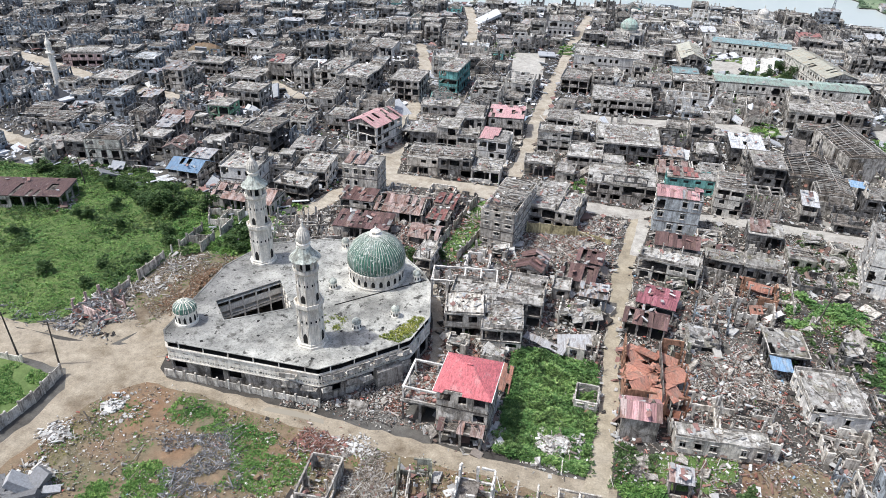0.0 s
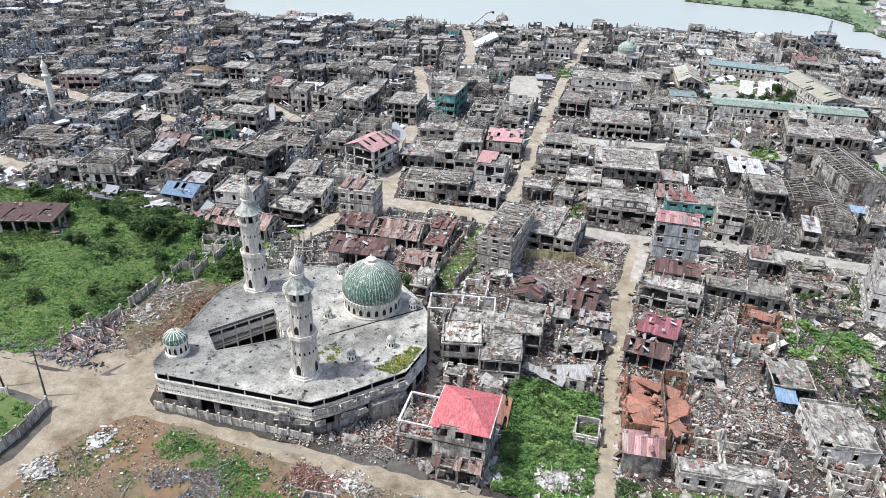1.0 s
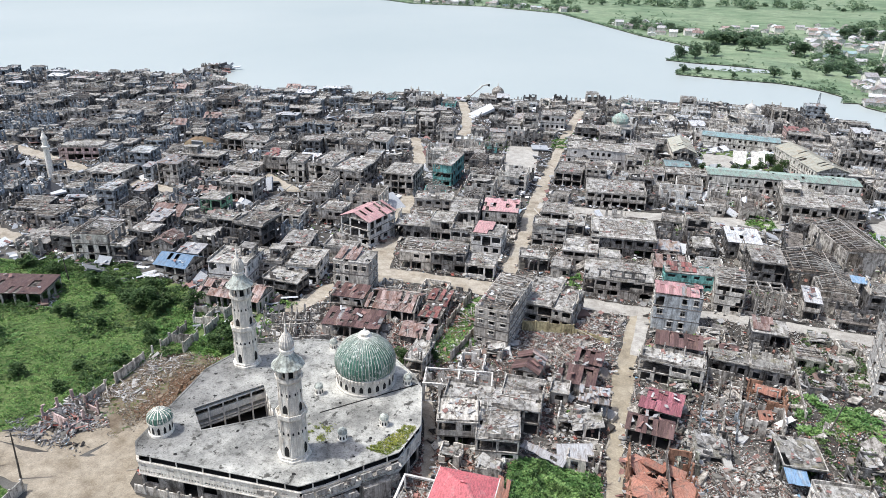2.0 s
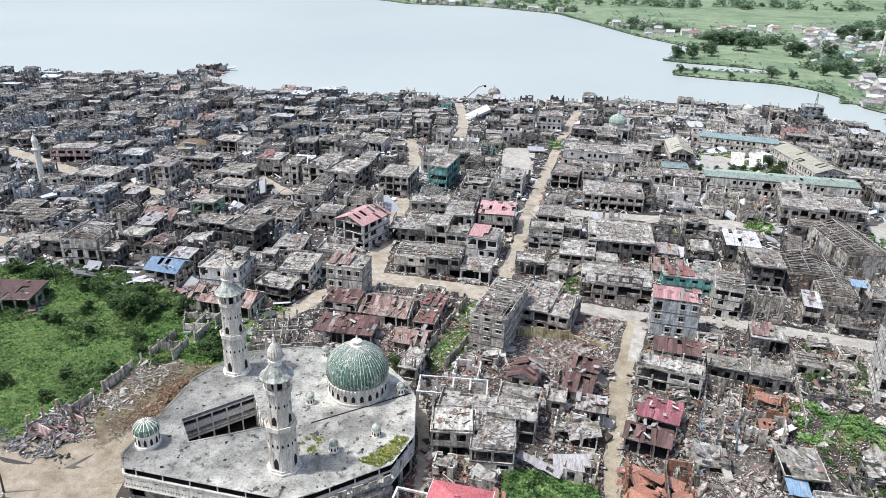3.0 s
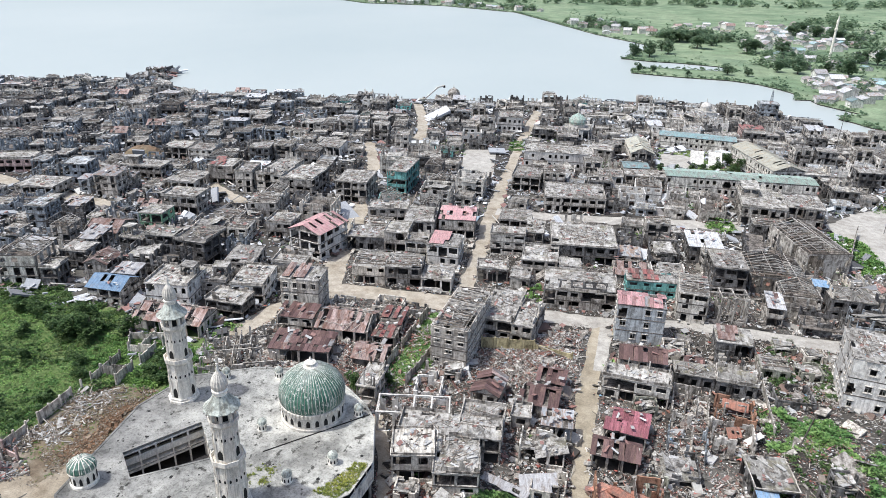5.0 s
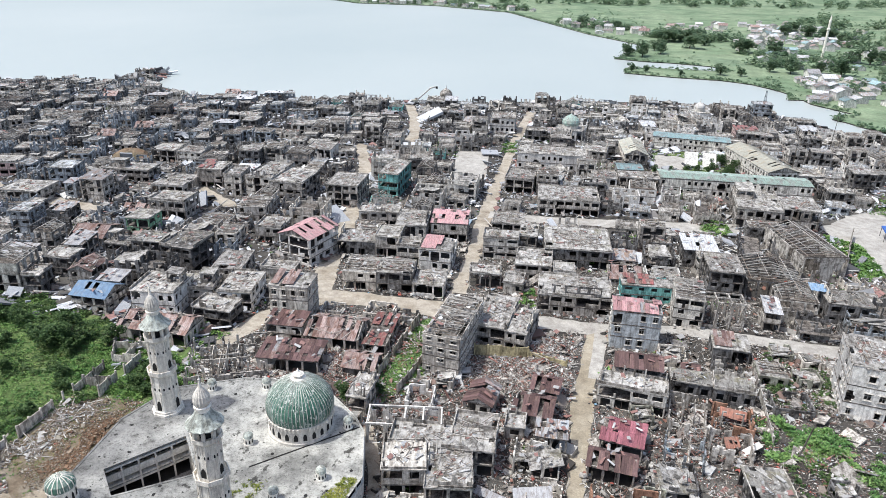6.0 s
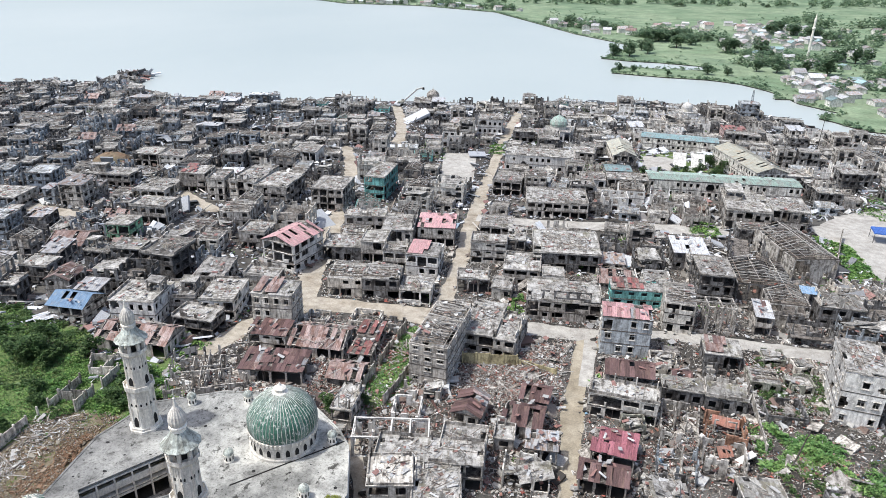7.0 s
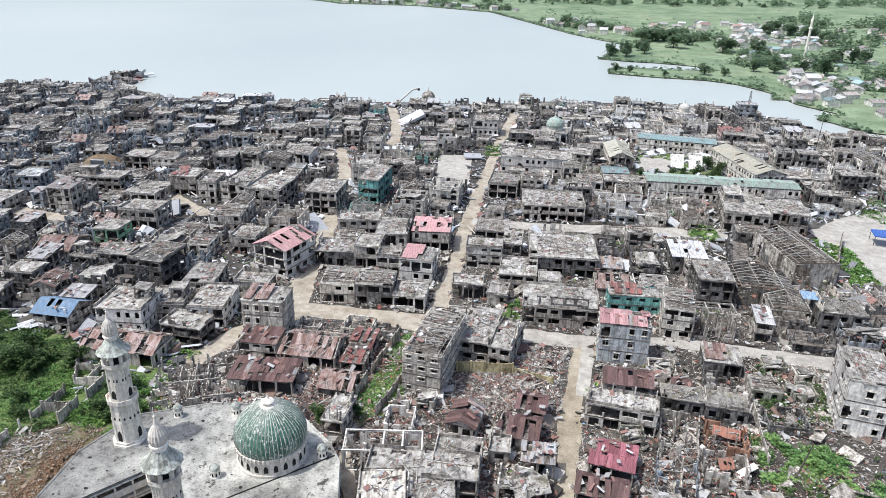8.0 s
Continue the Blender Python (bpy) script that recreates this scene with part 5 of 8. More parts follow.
house(-23.6, 60.1, 4.5, 7.9, 15, 3.5, "none", "greenish", 1)
house(-15.3, 61.3, 4.8, 4.9, 5, 5.5, "none", "white", 2)
concrete_frame(-4.4, 63.6, 11.0, 4.4, 7, 4, 1, 3.4, "cream", "row of roofless concrete stalls by the road", 0.1, 0.6)
house(-4.2, 87.6, 3.6, 4.2, 4, 2.0, "none", "pale", 1, "small roofless pale hut in the green lot", damage=0.0, closed=True)
house(-95.2, 80.4, 7.2, 6.0, -10, 2.7, "none", "pinkwall", 1, "wrecked faded pink house by the field", damage=0.75)
house(-144.6, 110.6, 21.4, 8.8, 19, 3.5, "brownflat", "grey", 1)
house(38.2, 271.4, 51.0, 10.3, 6, 6.2, "greenmetal", "pale", 2, "long pale school building with a green metal roof", 0.03, True)
house(51.6, 301.4, 11.5, 36.4, 18, 6.6, "beigegable", "pale", 2, "", 0.03, True)
house(28.1, 335.0, 32.0, 9.6, -3, 5.0, "tealmetal", "pale", 2, "", 0.03, True)
house(-27.4, 285.6, 26.6, 11.4, 6, 6.4, "flat", "white", 2, "long white two-storey building near the lake", 0.06, True)
house(3.4, 305.4, 8.8, 22.0, 8, 5.6, "beigegable", "cream", 2)
house(2.3, 279.5, 9.4, 8.6, 10, 4.6, "tealmetal", "grey", 1)
house(5.8, 266.8, 14.1, 7.6, 6, 5.4, "flat", "grey", 2)
house(-6.2, 265.0, 8.8, 8.6, 5, 4.8, "flat", "white", 2)
house(-56.9, 339.9, 11.4, 12.0, 7, 6.8, "flat", "white", 2, "", 0.1, True)
house(-76.9, 238.3, 6.8, 17.0, 2, 8.3, "flat", "teal", 3)
house(-117.6, 224.4, 9.0, 18.6, 1, 7.2, "flat", "cream", 3)
house(-107.8, 223.0, 11.4, 16.0, 3, 6.6, "flat", "grey", 3)
house(-88.6, 223.3, 10.6, 13.4, 5, 7.2, "flat", "grey", 3)
house(-16.6, 238.6, 19.4, 15.0, 8, 5.0, "flat", "grey", 2, "long two-storey stall building with a mossy flat roof")
house(-34.8, 254.4, 9.8, 13.0, 2, 5.2, "flat", "grey", 2)
house(27.6, 245.0, 7.7, 18.0, -1, 4.6, "none", "grey", 2)
house(42.7, 247.5, 13.2, 20.7, -1, 6.4, "flat", "grey", 2)
house(55.3, 248.2, 10.8, 14.5, -0, 6.4, "flat", "grey", 2)

house(-139.7, 224.8, 8.8, 9.6, 9, 6.6, "flatred", "grey", 3)
house(-134.8, 193.8, 11.6, 9.4, 6, 5.7, "flat", "grey", 2)
house(-148.3, 214.0, 11.1, 13.0, 8, 3.6, "flat", "pale", 1)
house(-170.4, 220.6, 16.3, 8.4, 8, 4.4, "flat", "grey", 2)
house(-173.6, 246.3, 9.7, 9.0, 8, 4.8, "flat", "grey", 2)
house(-162.6, 247.4, 10.3, 10.0, 8, 4.6, "flat", "pale", 2)
house(-119.3, 271.1, 10.3, 11.0, 6, 4.0, "flat", "white", 1)
house(-219.4, 211.0, 15.0, 9.5, 24, 5.0, "flat", "pinkwall", 2, "faded pink two-storey block among grey ruins")
house(54.0, 362.0, 10.0, 8.0, 6, 5.0, "redrust", "pinkwall", 2)
house(67.0, 408.0, 9.0, 8.0, 4, 9.0, "flat", "slate", 4)
house(-188.0, 191.8, 13.5, 11.0, 8, 4.2, "flat", "grey", 2)

# ---------------------------------------------------------------- the mosque
def along(ob, p, q):
    """Places an object built along x from the origin on the line from p to q."""
    ob.matrix_basis = pose(p[0], p[1], 0, 0, 0, math.degrees(math.atan2(q[1] - p[1], q[0] - p[0])))


def mosque_side(p, q, broken):
    """A side of the prayer hall: recessed lower wall greyed in place of shade, white band with teeth of tiny windows
    and a row of slits, a long black-backed slot under the roof.
    """
    ln = math.hypot(q[0] - p[0], q[1] - p[1])
    at = pose(p[0], p[1], 0, 0, 0, math.degrees(math.atan2(q[1] - p[1], q[0] - p[0])))
    n = max(1, round(ln / 3.2))
    xs = [0.0]
    for i in range(n):
        xs += [(i + f) * ln / n for f in (0.14, 0.86, 1.0)]
    zs = [0.0, 0.15, 1.5, 2.9, 3.6]
    solid = np.ones((len(xs) - 1, 4), bool)
    for i in range(n):
        if random.random() < broken:
            solid[3 * i + 1, 2 if random.random() < 0.6 else slice(1, 3)] = False
    # white wall given grey concrete, so its shade is in the colour
    part("lower_wall", panel(xs, zs, solid, 0.3, 0.03), WALL["grey"], mosque, "weathered ground-floor wall, greyed in place of shade").matrix_basis = at @ pose(0, 0.35, 0)
    # black sheet behind the wall openings, painted for the shade indoors
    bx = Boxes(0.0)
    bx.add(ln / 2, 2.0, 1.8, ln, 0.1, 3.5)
    part("room_back", bx, VOID, mosque, "black sheet in place of shaded ground-floor rooms").matrix_basis = at
    m = max(3, round(ln / 0.46))
    xs = [0.0] + [(i + f) * ln / m for i in range(m) for f in (0.3, 0.75, 1.0)]
    zs = [3.45, 3.75, 4.15, 4.85, 5.08, 5.75]
    solid = np.ones((len(xs) - 1, 5), bool)
    for i in range(m):
        if i % 12 < 10:
            solid[3 * i + 1, 1] = False                      # teeth in groups of ten
        if i % 5 in (1, 2) and random.random() < 0.85:
            solid[3 * i:3 * i + 3, 3] = False                # slits
        if random.random() < broken * 0.12:
            solid[3 * i:3 * i + 3, 1] = False
    if broken > 0.5:
        for _ in range(int(ln / 4)):
            k = random.randrange(m)
            solid[3 * k:3 * k + random.choice((4, 7)), random.choice((1, 2, 3)):] = False
    solid[:, 0] = True
    part("window_band", panel(xs, zs, solid, 0.25, 0.02), MOSQUE_WALL, mosque, "white band with teeth of tiny windows").matrix_basis = at @ pose(0, 0.05, 0)
    # another black sheet makes the teeth and slits look shaded
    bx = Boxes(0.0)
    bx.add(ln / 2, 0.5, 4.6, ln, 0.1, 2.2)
    part("band_back", bx, VOID, mosque, "black sheet in place of shade behind the band").matrix_basis = at
    for z, y, w, h in ((3.42, 0.35, 1.0, 0.16), (5.8, -0.05, 0.32, 0.16)):
        bx = Boxes(0.03)
        bx.add(ln / 2, y, z, ln, w, h)
        part("ledge", bx, MOSQUE_WALL, mosque).matrix_basis = at
    k = max(1, round(ln / 4.4))
    for i in range(k):
        if random.random() < 0.9:
            bx = Boxes(0.02)
            bx.add((i + 0.5) * ln / k, 0.02, 6.34, 0.16, 0.16, 0.95)
            part("slot_post", bx, MOSQUE_WALL, mosque).matrix_basis = at
    # black back and floor put the slot's shade into the colour
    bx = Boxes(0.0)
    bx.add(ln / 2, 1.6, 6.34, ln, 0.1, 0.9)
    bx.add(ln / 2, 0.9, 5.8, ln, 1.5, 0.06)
    part("slot_back", bx, VOID, mosque, "black sheet in place of shade under the roof edge").matrix_basis = at


mosque = thing("mosque", pose(0, 0, 0), "shell-pocked whitish mosque with green dome and open court", "mosque")
COURT = [(-69.8, 82.2), (-65.0, 77.8), (-55.9, 85.4), (-62.6, 92.5)]
for a, b in zip(MOSQUE, MOSQUE[1:] + MOSQUE[:1]):
    mosque_side(a, b, 0.35 if a[0] < -45 else 0.7)


def mosque_roof():
    bm = bmesh.new()
    tops, edges = [], []
    for loop in (MOSQUE, COURT):
        vs = [bm.verts.new((x, y, 7.0)) for x, y in loop]
        low = [bm.verts.new((x, y, 6.78)) for x, y in loop]
        edges += [bm.edges.new((p, q)) for p, q in zip(vs, vs[1:] + vs[:1])]
        tops.append((vs, low))
    fill = bmesh.ops.triangle_fill(bm, use_beauty=True, use_dissolve=False, edges=edges)
    faces = [f for f in fill["geom"] if isinstance(f, bmesh.types.BMFace)]
    under = {t: l for vs, low in tops for t, l in zip(vs, low)}
    for f in faces:
        bm.faces.new([under[v] for v in f.verts][::-1])
    for vs, low in tops:
        for i in range(len(vs)):
            j = (i + 1) % len(vs)
            bm.faces.new((vs[i], low[i], low[j], vs[j]))
    bmesh.ops.recalc_face_normals(bm, faces=bm.faces)
    return bm


part("roof", mosque_roof(), MOSQUE_ROOF, mosque, "bleached concrete roof with dark shell scars")
for loop, s in ((MOSQUE, 1), (COURT, -1)):
    for a, b in zip(loop, loop[1:] + loop[:1]):
        ln = math.hypot(b[0] - a[0], b[1] - a[1])
        rim = Boxes(0.02)
        rim.add((a[0] + b[0]) / 2, (a[1] + b[1]) / 2, 7.03, ln, 0.35, 0.1, math.degrees(math.atan2(b[1] - a[1], b[0] - a[0])))
        part("roof_kerb", rim, MOSQUE_ROOF, mosque)
joint = Boxes(0.01)
joint.add(-43.4, 95.4, 7.05, 18.2, 0.16, 0.12, 47.6)
part("roof_joint", joint, VOID, mosque, "dark open expansion joint")


def scars():
    """Small ragged black patches laid on the roof deck for the shade in shell holes."""
    bm = bmesh.new()
    k = 0
    while k < 120:
        x, y = random.uniform(-74, -34), random.uniform(71, 111)
        p = np.array([(x, y)])
        if not inside(p, MOSQUE)[0] or inside(p, COURT)[0] or math.hypot(x + 46.4, y - 99.9) < 6:
            continue
        k += 1
        r = random.choice((0.08, 0.1, 0.1, 0.14, 0.18, 0.3))
        ring = [bm.verts.new((x + r * random.uniform(0.6, 1.5) * math.cos(i), y + r * random.uniform(0.6, 1.3) * math.sin(i), 7.012)) for i in np.linspace(0, 2 * math.pi, 8)[:-1]]
        bm.faces.new(ring)
    return bm


part("shell_scar", scars(), VOID, mosque, "small black patches in place of shell-hole shade")["kind"] = "stuff"
fill_poly("court_floor", COURT, 0.3, ROOF_CONCRETE, "shadowed grey court floor", "floor")
for a, b in zip(COURT, COURT[1:] + COURT[:1]):
    ln = math.hypot(b[0] - a[0], b[1] - a[1])
    n = max(3, round(ln / 2.4))
    # the back wall's dark slab colour stands in for gallery shade
    for name, y, z, sx, sy, sz in (("gallery_floor", -1.6, 3.3, ln + 3, 3.2, 0.3), ("gallery_floor", -1.6, 6.3, ln + 3, 3.2, 0.3), ("gallery_rail", -0.1, 4.75, ln, 0.2, 1.15), ("gallery_rail", -0.1, 2.75, ln, 0.2, 0.35), ("gallery_wall", -3.2, 3.1, ln + 3, 0.2, 6.2)):
        g = Boxes(0.02)
        g.add(ln / 2, y, z, sx, sy, sz)
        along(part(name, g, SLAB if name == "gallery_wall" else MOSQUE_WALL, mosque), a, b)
    for i in range(n + 1):
        g = Boxes(0.01)
        g.add(i * ln / n, -0.02, 3.2, 0.24, 0.28, 6.2)
        along(part("gallery_post", g, MOSQUE_WALL, mosque), a, b)

# the great dome on its arcaded drum
dome_at = pose(-46.4, 99.9, 0)


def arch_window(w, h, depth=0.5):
    """A pointed block; painted black, it stands in for the shade in an opening."""
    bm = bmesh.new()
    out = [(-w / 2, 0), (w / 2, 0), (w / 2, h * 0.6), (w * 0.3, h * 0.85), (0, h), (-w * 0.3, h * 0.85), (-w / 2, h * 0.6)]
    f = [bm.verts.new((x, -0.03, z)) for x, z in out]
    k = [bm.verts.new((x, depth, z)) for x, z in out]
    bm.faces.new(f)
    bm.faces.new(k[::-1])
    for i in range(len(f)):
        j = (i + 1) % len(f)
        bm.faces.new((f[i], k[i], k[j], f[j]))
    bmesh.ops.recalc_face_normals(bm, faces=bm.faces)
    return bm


def shared(bm, name, material):
    me = bpy.data.meshes.new(name)
    bm.to_mesh(me)
    bm.free()
    me.materials.append(material)
    return me


drum = part("drum", lathe([(5.3, 7.0), (5.3, 7.35), (5.0, 7.4), (5.0, 9.7), (5.25, 9.8), (5.25, 10.15), (5.0, 10.25)], 64), PLASTER, mosque, "whitish drum pierced by arched windows")
drum.matrix_basis = dome_at
# black blocks on the drum for the shade in its windows
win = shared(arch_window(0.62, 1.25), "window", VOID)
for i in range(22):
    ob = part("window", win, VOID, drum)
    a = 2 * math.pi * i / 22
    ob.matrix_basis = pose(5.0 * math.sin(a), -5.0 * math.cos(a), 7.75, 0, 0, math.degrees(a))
prof = [(5.0, 10.2), (5.18, 10.8), (5.26, 11.6), (5.14, 12.5), (4.8, 13.35), (4.2, 14.2), (3.35, 15.0), (2.3, 15.7), (1.15, 16.25), (0.7, 16.45)]
dome = part("dome", lathe(prof, 88, 0.018, 88), DOME, mosque, "ribbed green dome, paint flaking off")
dome.matrix_basis = dome_at
for p in dome.data.polygons:
    p.use_smooth = False


def rib_mesh():
    bm = bmesh.new()
    rows = []
    for (r, z), wd in zip(prof, np.linspace(0.1, 0.07, len(prof))):
        rr = r * 1.018 + 0.03
        rows.append([bm.verts.new((rr * 0.99, -wd, z)), bm.verts.new((rr + 0.05, 0, z + 0.02)), bm.verts.new((rr * 0.99, wd, z))])
    for a, b in zip(rows, rows[1:]):
        for i in range(2):
            bm.faces.new((a[i], a[i + 1], b[i + 1], b[i]))
    return bm


rib = shared(rib_mesh(), "rib", DOME_PALE)
for i in range(56):
    ob = part("rib", rib, DOME_PALE, dome)
    ob.matrix_basis = pose(0, 0, 0, 0, 0, 360 / 56 * i)
crown = part("finial", lathe([(1.5, 15.98), (1.1, 16.4), (0.85, 16.45), (0.8, 16.85), (0.95, 16.9), (0.6, 17.15), (0.25, 17.35), (0.06, 17.9)], 16), PLASTER, dome, "whitish stub of a finial")
corbel = Boxes(0.0)
for i in range(52):
    a = 2 * math.pi * i / 52
    corbel.add(5.3 * math.cos(a), 5.3 * math.sin(a), 9.85, 0.16, 0.28, 0.55, math.degrees(a))
part("cornice", corbel, PLASTER, drum)["kind"] = "stuff"


def minaret(x, y, height):
    """An eight-sided two-stage minaret with balconies, arcade, canopy, ribbed bulb and spire."""
    k = height / 24.0
    root = thing("minaret", pose(x, y, 7.0, 0, 0, 22.5), "whitish eight-sided minaret with two balconies and a ribbed bulb", "minaret", "minarets of the mosque")
    part("plinth", lathe([(2.6, 0.0), (2.6, 0.35), (2.4, 0.45), (2.4, 0.75), (2.25, 0.8)], 8), PLASTER, root)
    part("lower_shaft", lathe([(2.2, 0.7), (1.98, 7.5 * k), (2.1, 7.6 * k)], 8), PLASTER, root)
    part("balcony", lathe([(1.95, 7.3 * k), (2.3, 7.75 * k), (2.38, 7.8 * k), (2.38, 8.5 * k), (2.26, 8.5 * k), (2.24, 7.95 * k), (1.7, 7.95 * k)], 8), PLASTER, root)
    part("upper_shaft", lathe([(1.78, 7.8 * k), (1.6, 13.9 * k)], 8), PLASTER, root)
    part("gallery", lathe([(1.6, 13.6 * k), (2.0, 14.1 * k), (2.05, 14.15 * k), (2.05, 14.75 * k), (1.94, 14.75 * k), (1.92, 14.3 * k), (1.4, 14.3 * k)], 8), PLASTER, root)
    for i in range(8):
        a = math.pi / 4 * i
        bx = Boxes(0.0)
        bx.add(1.62 * math.cos(a), 1.62 * math.sin(a), 15.35 * k, 0.42, 0.42, 2.1 * k, math.degrees(a))
        part("post", bx, PLASTER, root)
    part("arcade_lintel", lathe([(1.62, 15.9 * k), (1.72, 16.0 * k), (1.72, 16.5 * k), (1.5, 16.5 * k)], 8), PLASTER, root)
    # black core paints the shade inside the arcade
    part("core", lathe([(0.9, 14.2 * k), (0.9, 16.2 * k)], 8), VOID, root, "core blackened in place of arcade shade")
    part("canopy", lathe([(1.7, 16.35 * k), (2.3, 16.3 * k), (2.32, 16.42 * k), (1.75, 16.95 * k), (1.25, 17.6 * k), (0.92, 18.3 * k)], 32, 0.05, 16), DOME_PALE, root, "flared pale green canopy")
    part("neck", lathe([(0.9, 18.1 * k), (0.88, 18.7 * k), (1.06, 18.8 * k), (1.06, 19.0 * k), (0.9, 19.1 * k)], 16), PLASTER, root)
    part("bulb", lathe([(0.75, 19.0 * k), (0.95, 19.4 * k), (1.0, 19.85 * k), (0.9, 20.5 * k), (0.58, 21.2 * k), (0.24, 21.7 * k)], 32, 0.09, 16), PLASTER, root)
    part("spire", lathe([(0.25, 21.6 * k), (0.16, 22.3 * k), (0.1, 22.7 * k), (0.17, 22.85 * k), (0.06, 23.0 * k), (0.03, 24.0 * k)], 10), PLASTER, root)
    for i in range(8):
        a = math.pi / 4 * (i + 0.5)
        for z, r, h in ((4.1 * k, 2.06, 6.6 * k), (11.0 * k, 1.68, 5.6 * k)):
            flute = Boxes(0.0)
            flute.add(r * math.cos(a - math.pi / 8), r * math.sin(a - math.pi / 8), z, 0.13, 0.13, h, math.degrees(a))
            part("pilaster", flute, PLASTER, root)
        for z, r, h in ((2.9 * k, 2.02, 3.2 * k), (6.5 * k, 1.92, 1.7 * k), (10.0 * k, 1.62, 2.6 * k), (13.0 * k, 1.53, 1.4 * k)):
            for off in (-0.52, -0.17, 0.17, 0.52):
                if abs(off) < 0.3 and z < 11 * k and i % 2 == 1:
                    continue
                flute = Boxes(0.0)
                flute.add(r * math.cos(a) - off * math.sin(a), r * math.sin(a) + off * math.cos(a), z, 0.09, 0.07, h, math.degrees(a))
                part("flute", flute, PLASTER, root)
        # windows and doors of the shaft: black blocks for shade, not openings
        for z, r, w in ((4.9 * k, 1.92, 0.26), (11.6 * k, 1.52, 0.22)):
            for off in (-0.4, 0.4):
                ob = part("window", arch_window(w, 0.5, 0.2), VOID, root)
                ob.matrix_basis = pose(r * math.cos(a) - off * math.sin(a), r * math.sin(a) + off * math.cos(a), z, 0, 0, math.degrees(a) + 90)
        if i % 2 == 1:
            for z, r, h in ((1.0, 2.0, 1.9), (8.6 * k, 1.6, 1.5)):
                ob = part("door", arch_window(0.75, h, 0.25), VOID, root, "black block in place of a shaded doorway")
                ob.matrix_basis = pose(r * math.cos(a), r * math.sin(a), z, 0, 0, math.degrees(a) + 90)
    return root


minaret(-69.4, 97.6, 23.6)
minaret(-48.3, 78.3, 23.6)


def turret(x, y, r, h, arches):
    """A small roof lantern: arcaded drum, ribbed cap and finial."""
    root = thing("roof_turret", pose(x, y, 7.0), "small whitish roof turret with a green ribbed cap" if r > 1 else "tiny whitish roof lantern with a domed cap", "turret", "turrets on the mosque roof")
    part("drum", lathe([(r * 1.1, 0), (r * 1.1, h * 0.08), (r, h * 0.1), (r, h * 0.45), (r * 1.12, h * 0.48), (r * 1.12, h * 0.52)], 24), PLASTER, root)
    part("cap", lathe([(r, h * 0.5), (r * 1.08, h * 0.58), (r * 0.98, h * 0.72), (r * 0.6, h * 0.84), (r * 0.2, h * 0.9)], 32, 0.06, 16), DOME_PALE if r < 1 else DOME, root)
    if r > 1:
        for i in range(16):
            a = 2 * math.pi * (i + 0.5) / 16
            strip_rib = Boxes(0.0)
            for (r1, z1), (r2, z2) in zip([(r * 1.02, h * 0.5), (r * 1.12, h * 0.58), (r * 1.02, h * 0.72), (r * 0.64, h * 0.84), (r * 0.22, h * 0.9)], [(r * 1.12, h * 0.58), (r * 1.02, h * 0.72), (r * 0.64, h * 0.84), (r * 0.22, h * 0.9)]):
                strip_rib.add((r1 + r2) / 2, 0, (z1 + z2) / 2, 0.09, 0.1, math.hypot(r2 - r1, z2 - z1) * 1.05, 0, 0, math.degrees(math.atan2(r2 - r1, z2 - z1)))
            part("rib", strip_rib, PLASTER, root).matrix_basis = pose(0, 0, 0, 0, 0, math.degrees(a))
    part("finial", lathe([(r * 0.18, h * 0.88), (r * 0.08, h * 0.94), (0.03, h)], 8), PLASTER, root)
    for i in range(arches):
        a = 2 * math.pi * i / arches
        ob = part("window", arch_window(2.6 * r / arches, h * 0.26, 0.15), VOID, root)
        ob.matrix_basis = pose(r * math.cos(a), r * math.sin(a), h * 0.14, 0, 0, math.degrees(a) + 90)


turret(-70.6, 75.6, 1.75, 4.8, 12)
for x, y in ((-52.3, 93.5), (-43.0, 83.9), (-38.3, 89.5), (-56.7, 107.6), (-65.5, 104.6), (-39.0, 101.5)):
    turret(x, y, 0.68, 2.5, 8)
# wrecked balconies and stairs round the corner towards the lane
for p, q, n in (((-44.2, 72.4), (-41.3, 75.2), 2), ((-41.3, 75.2), (-33.6, 84.2), 5), ((-50.5, 71.8), (-44.2, 72.4), 2)):
    ln = math.hypot(q[0] - p[0], q[1] - p[1])
    at = pose(p[0], p[1], 0, 0, 0, math.degrees(math.atan2(q[1] - p[1], q[0] - p[0])))
    for i in range(n):
        u = (i + 0.5) * ln / n
        for z in (2.9, 5.2):
            if random.random() < 0.25:
                continue
            out = random.uniform(0.7, 1.4)
            bx = Boxes(0.06)
            bx.add(u, -out / 2, z, ln / n * random.uniform(0.75, 1.0), out, 0.2, random.gauss(0, 3), random.gauss(0, 4), random.gauss(0, 4))
            bx.add(u, -out + 0.1, z + 0.5, ln / n * random.uniform(0.5, 0.95), 0.15, 0.8, random.gauss(0, 3))
            part("balcony", bx, WALL["pale"], mosque, "broken concrete balcony").matrix_basis = at
    bx = heap(int(70 * ln), ln, 2.2, 0.15, (0.1, 0.45))
    ob = part("rubble", bx, RUBBLE, mosque, "rubble at the foot of the wall")
    ob.matrix_basis = at @ pose(ln / 2, -1.3, 0)
    ob["kind"] = "stuff"
stair = Boxes(0.04)
stair.add(-37.4, 82.4, 4.9, 5.2, 2.2, 1.7, 48)
stair.add(-36.0, 80.6, 2.0, 4.4, 2.0, 3.4, 48)
part("porch", stair, WALL["pale"], mosque, "concrete porch at the corner")
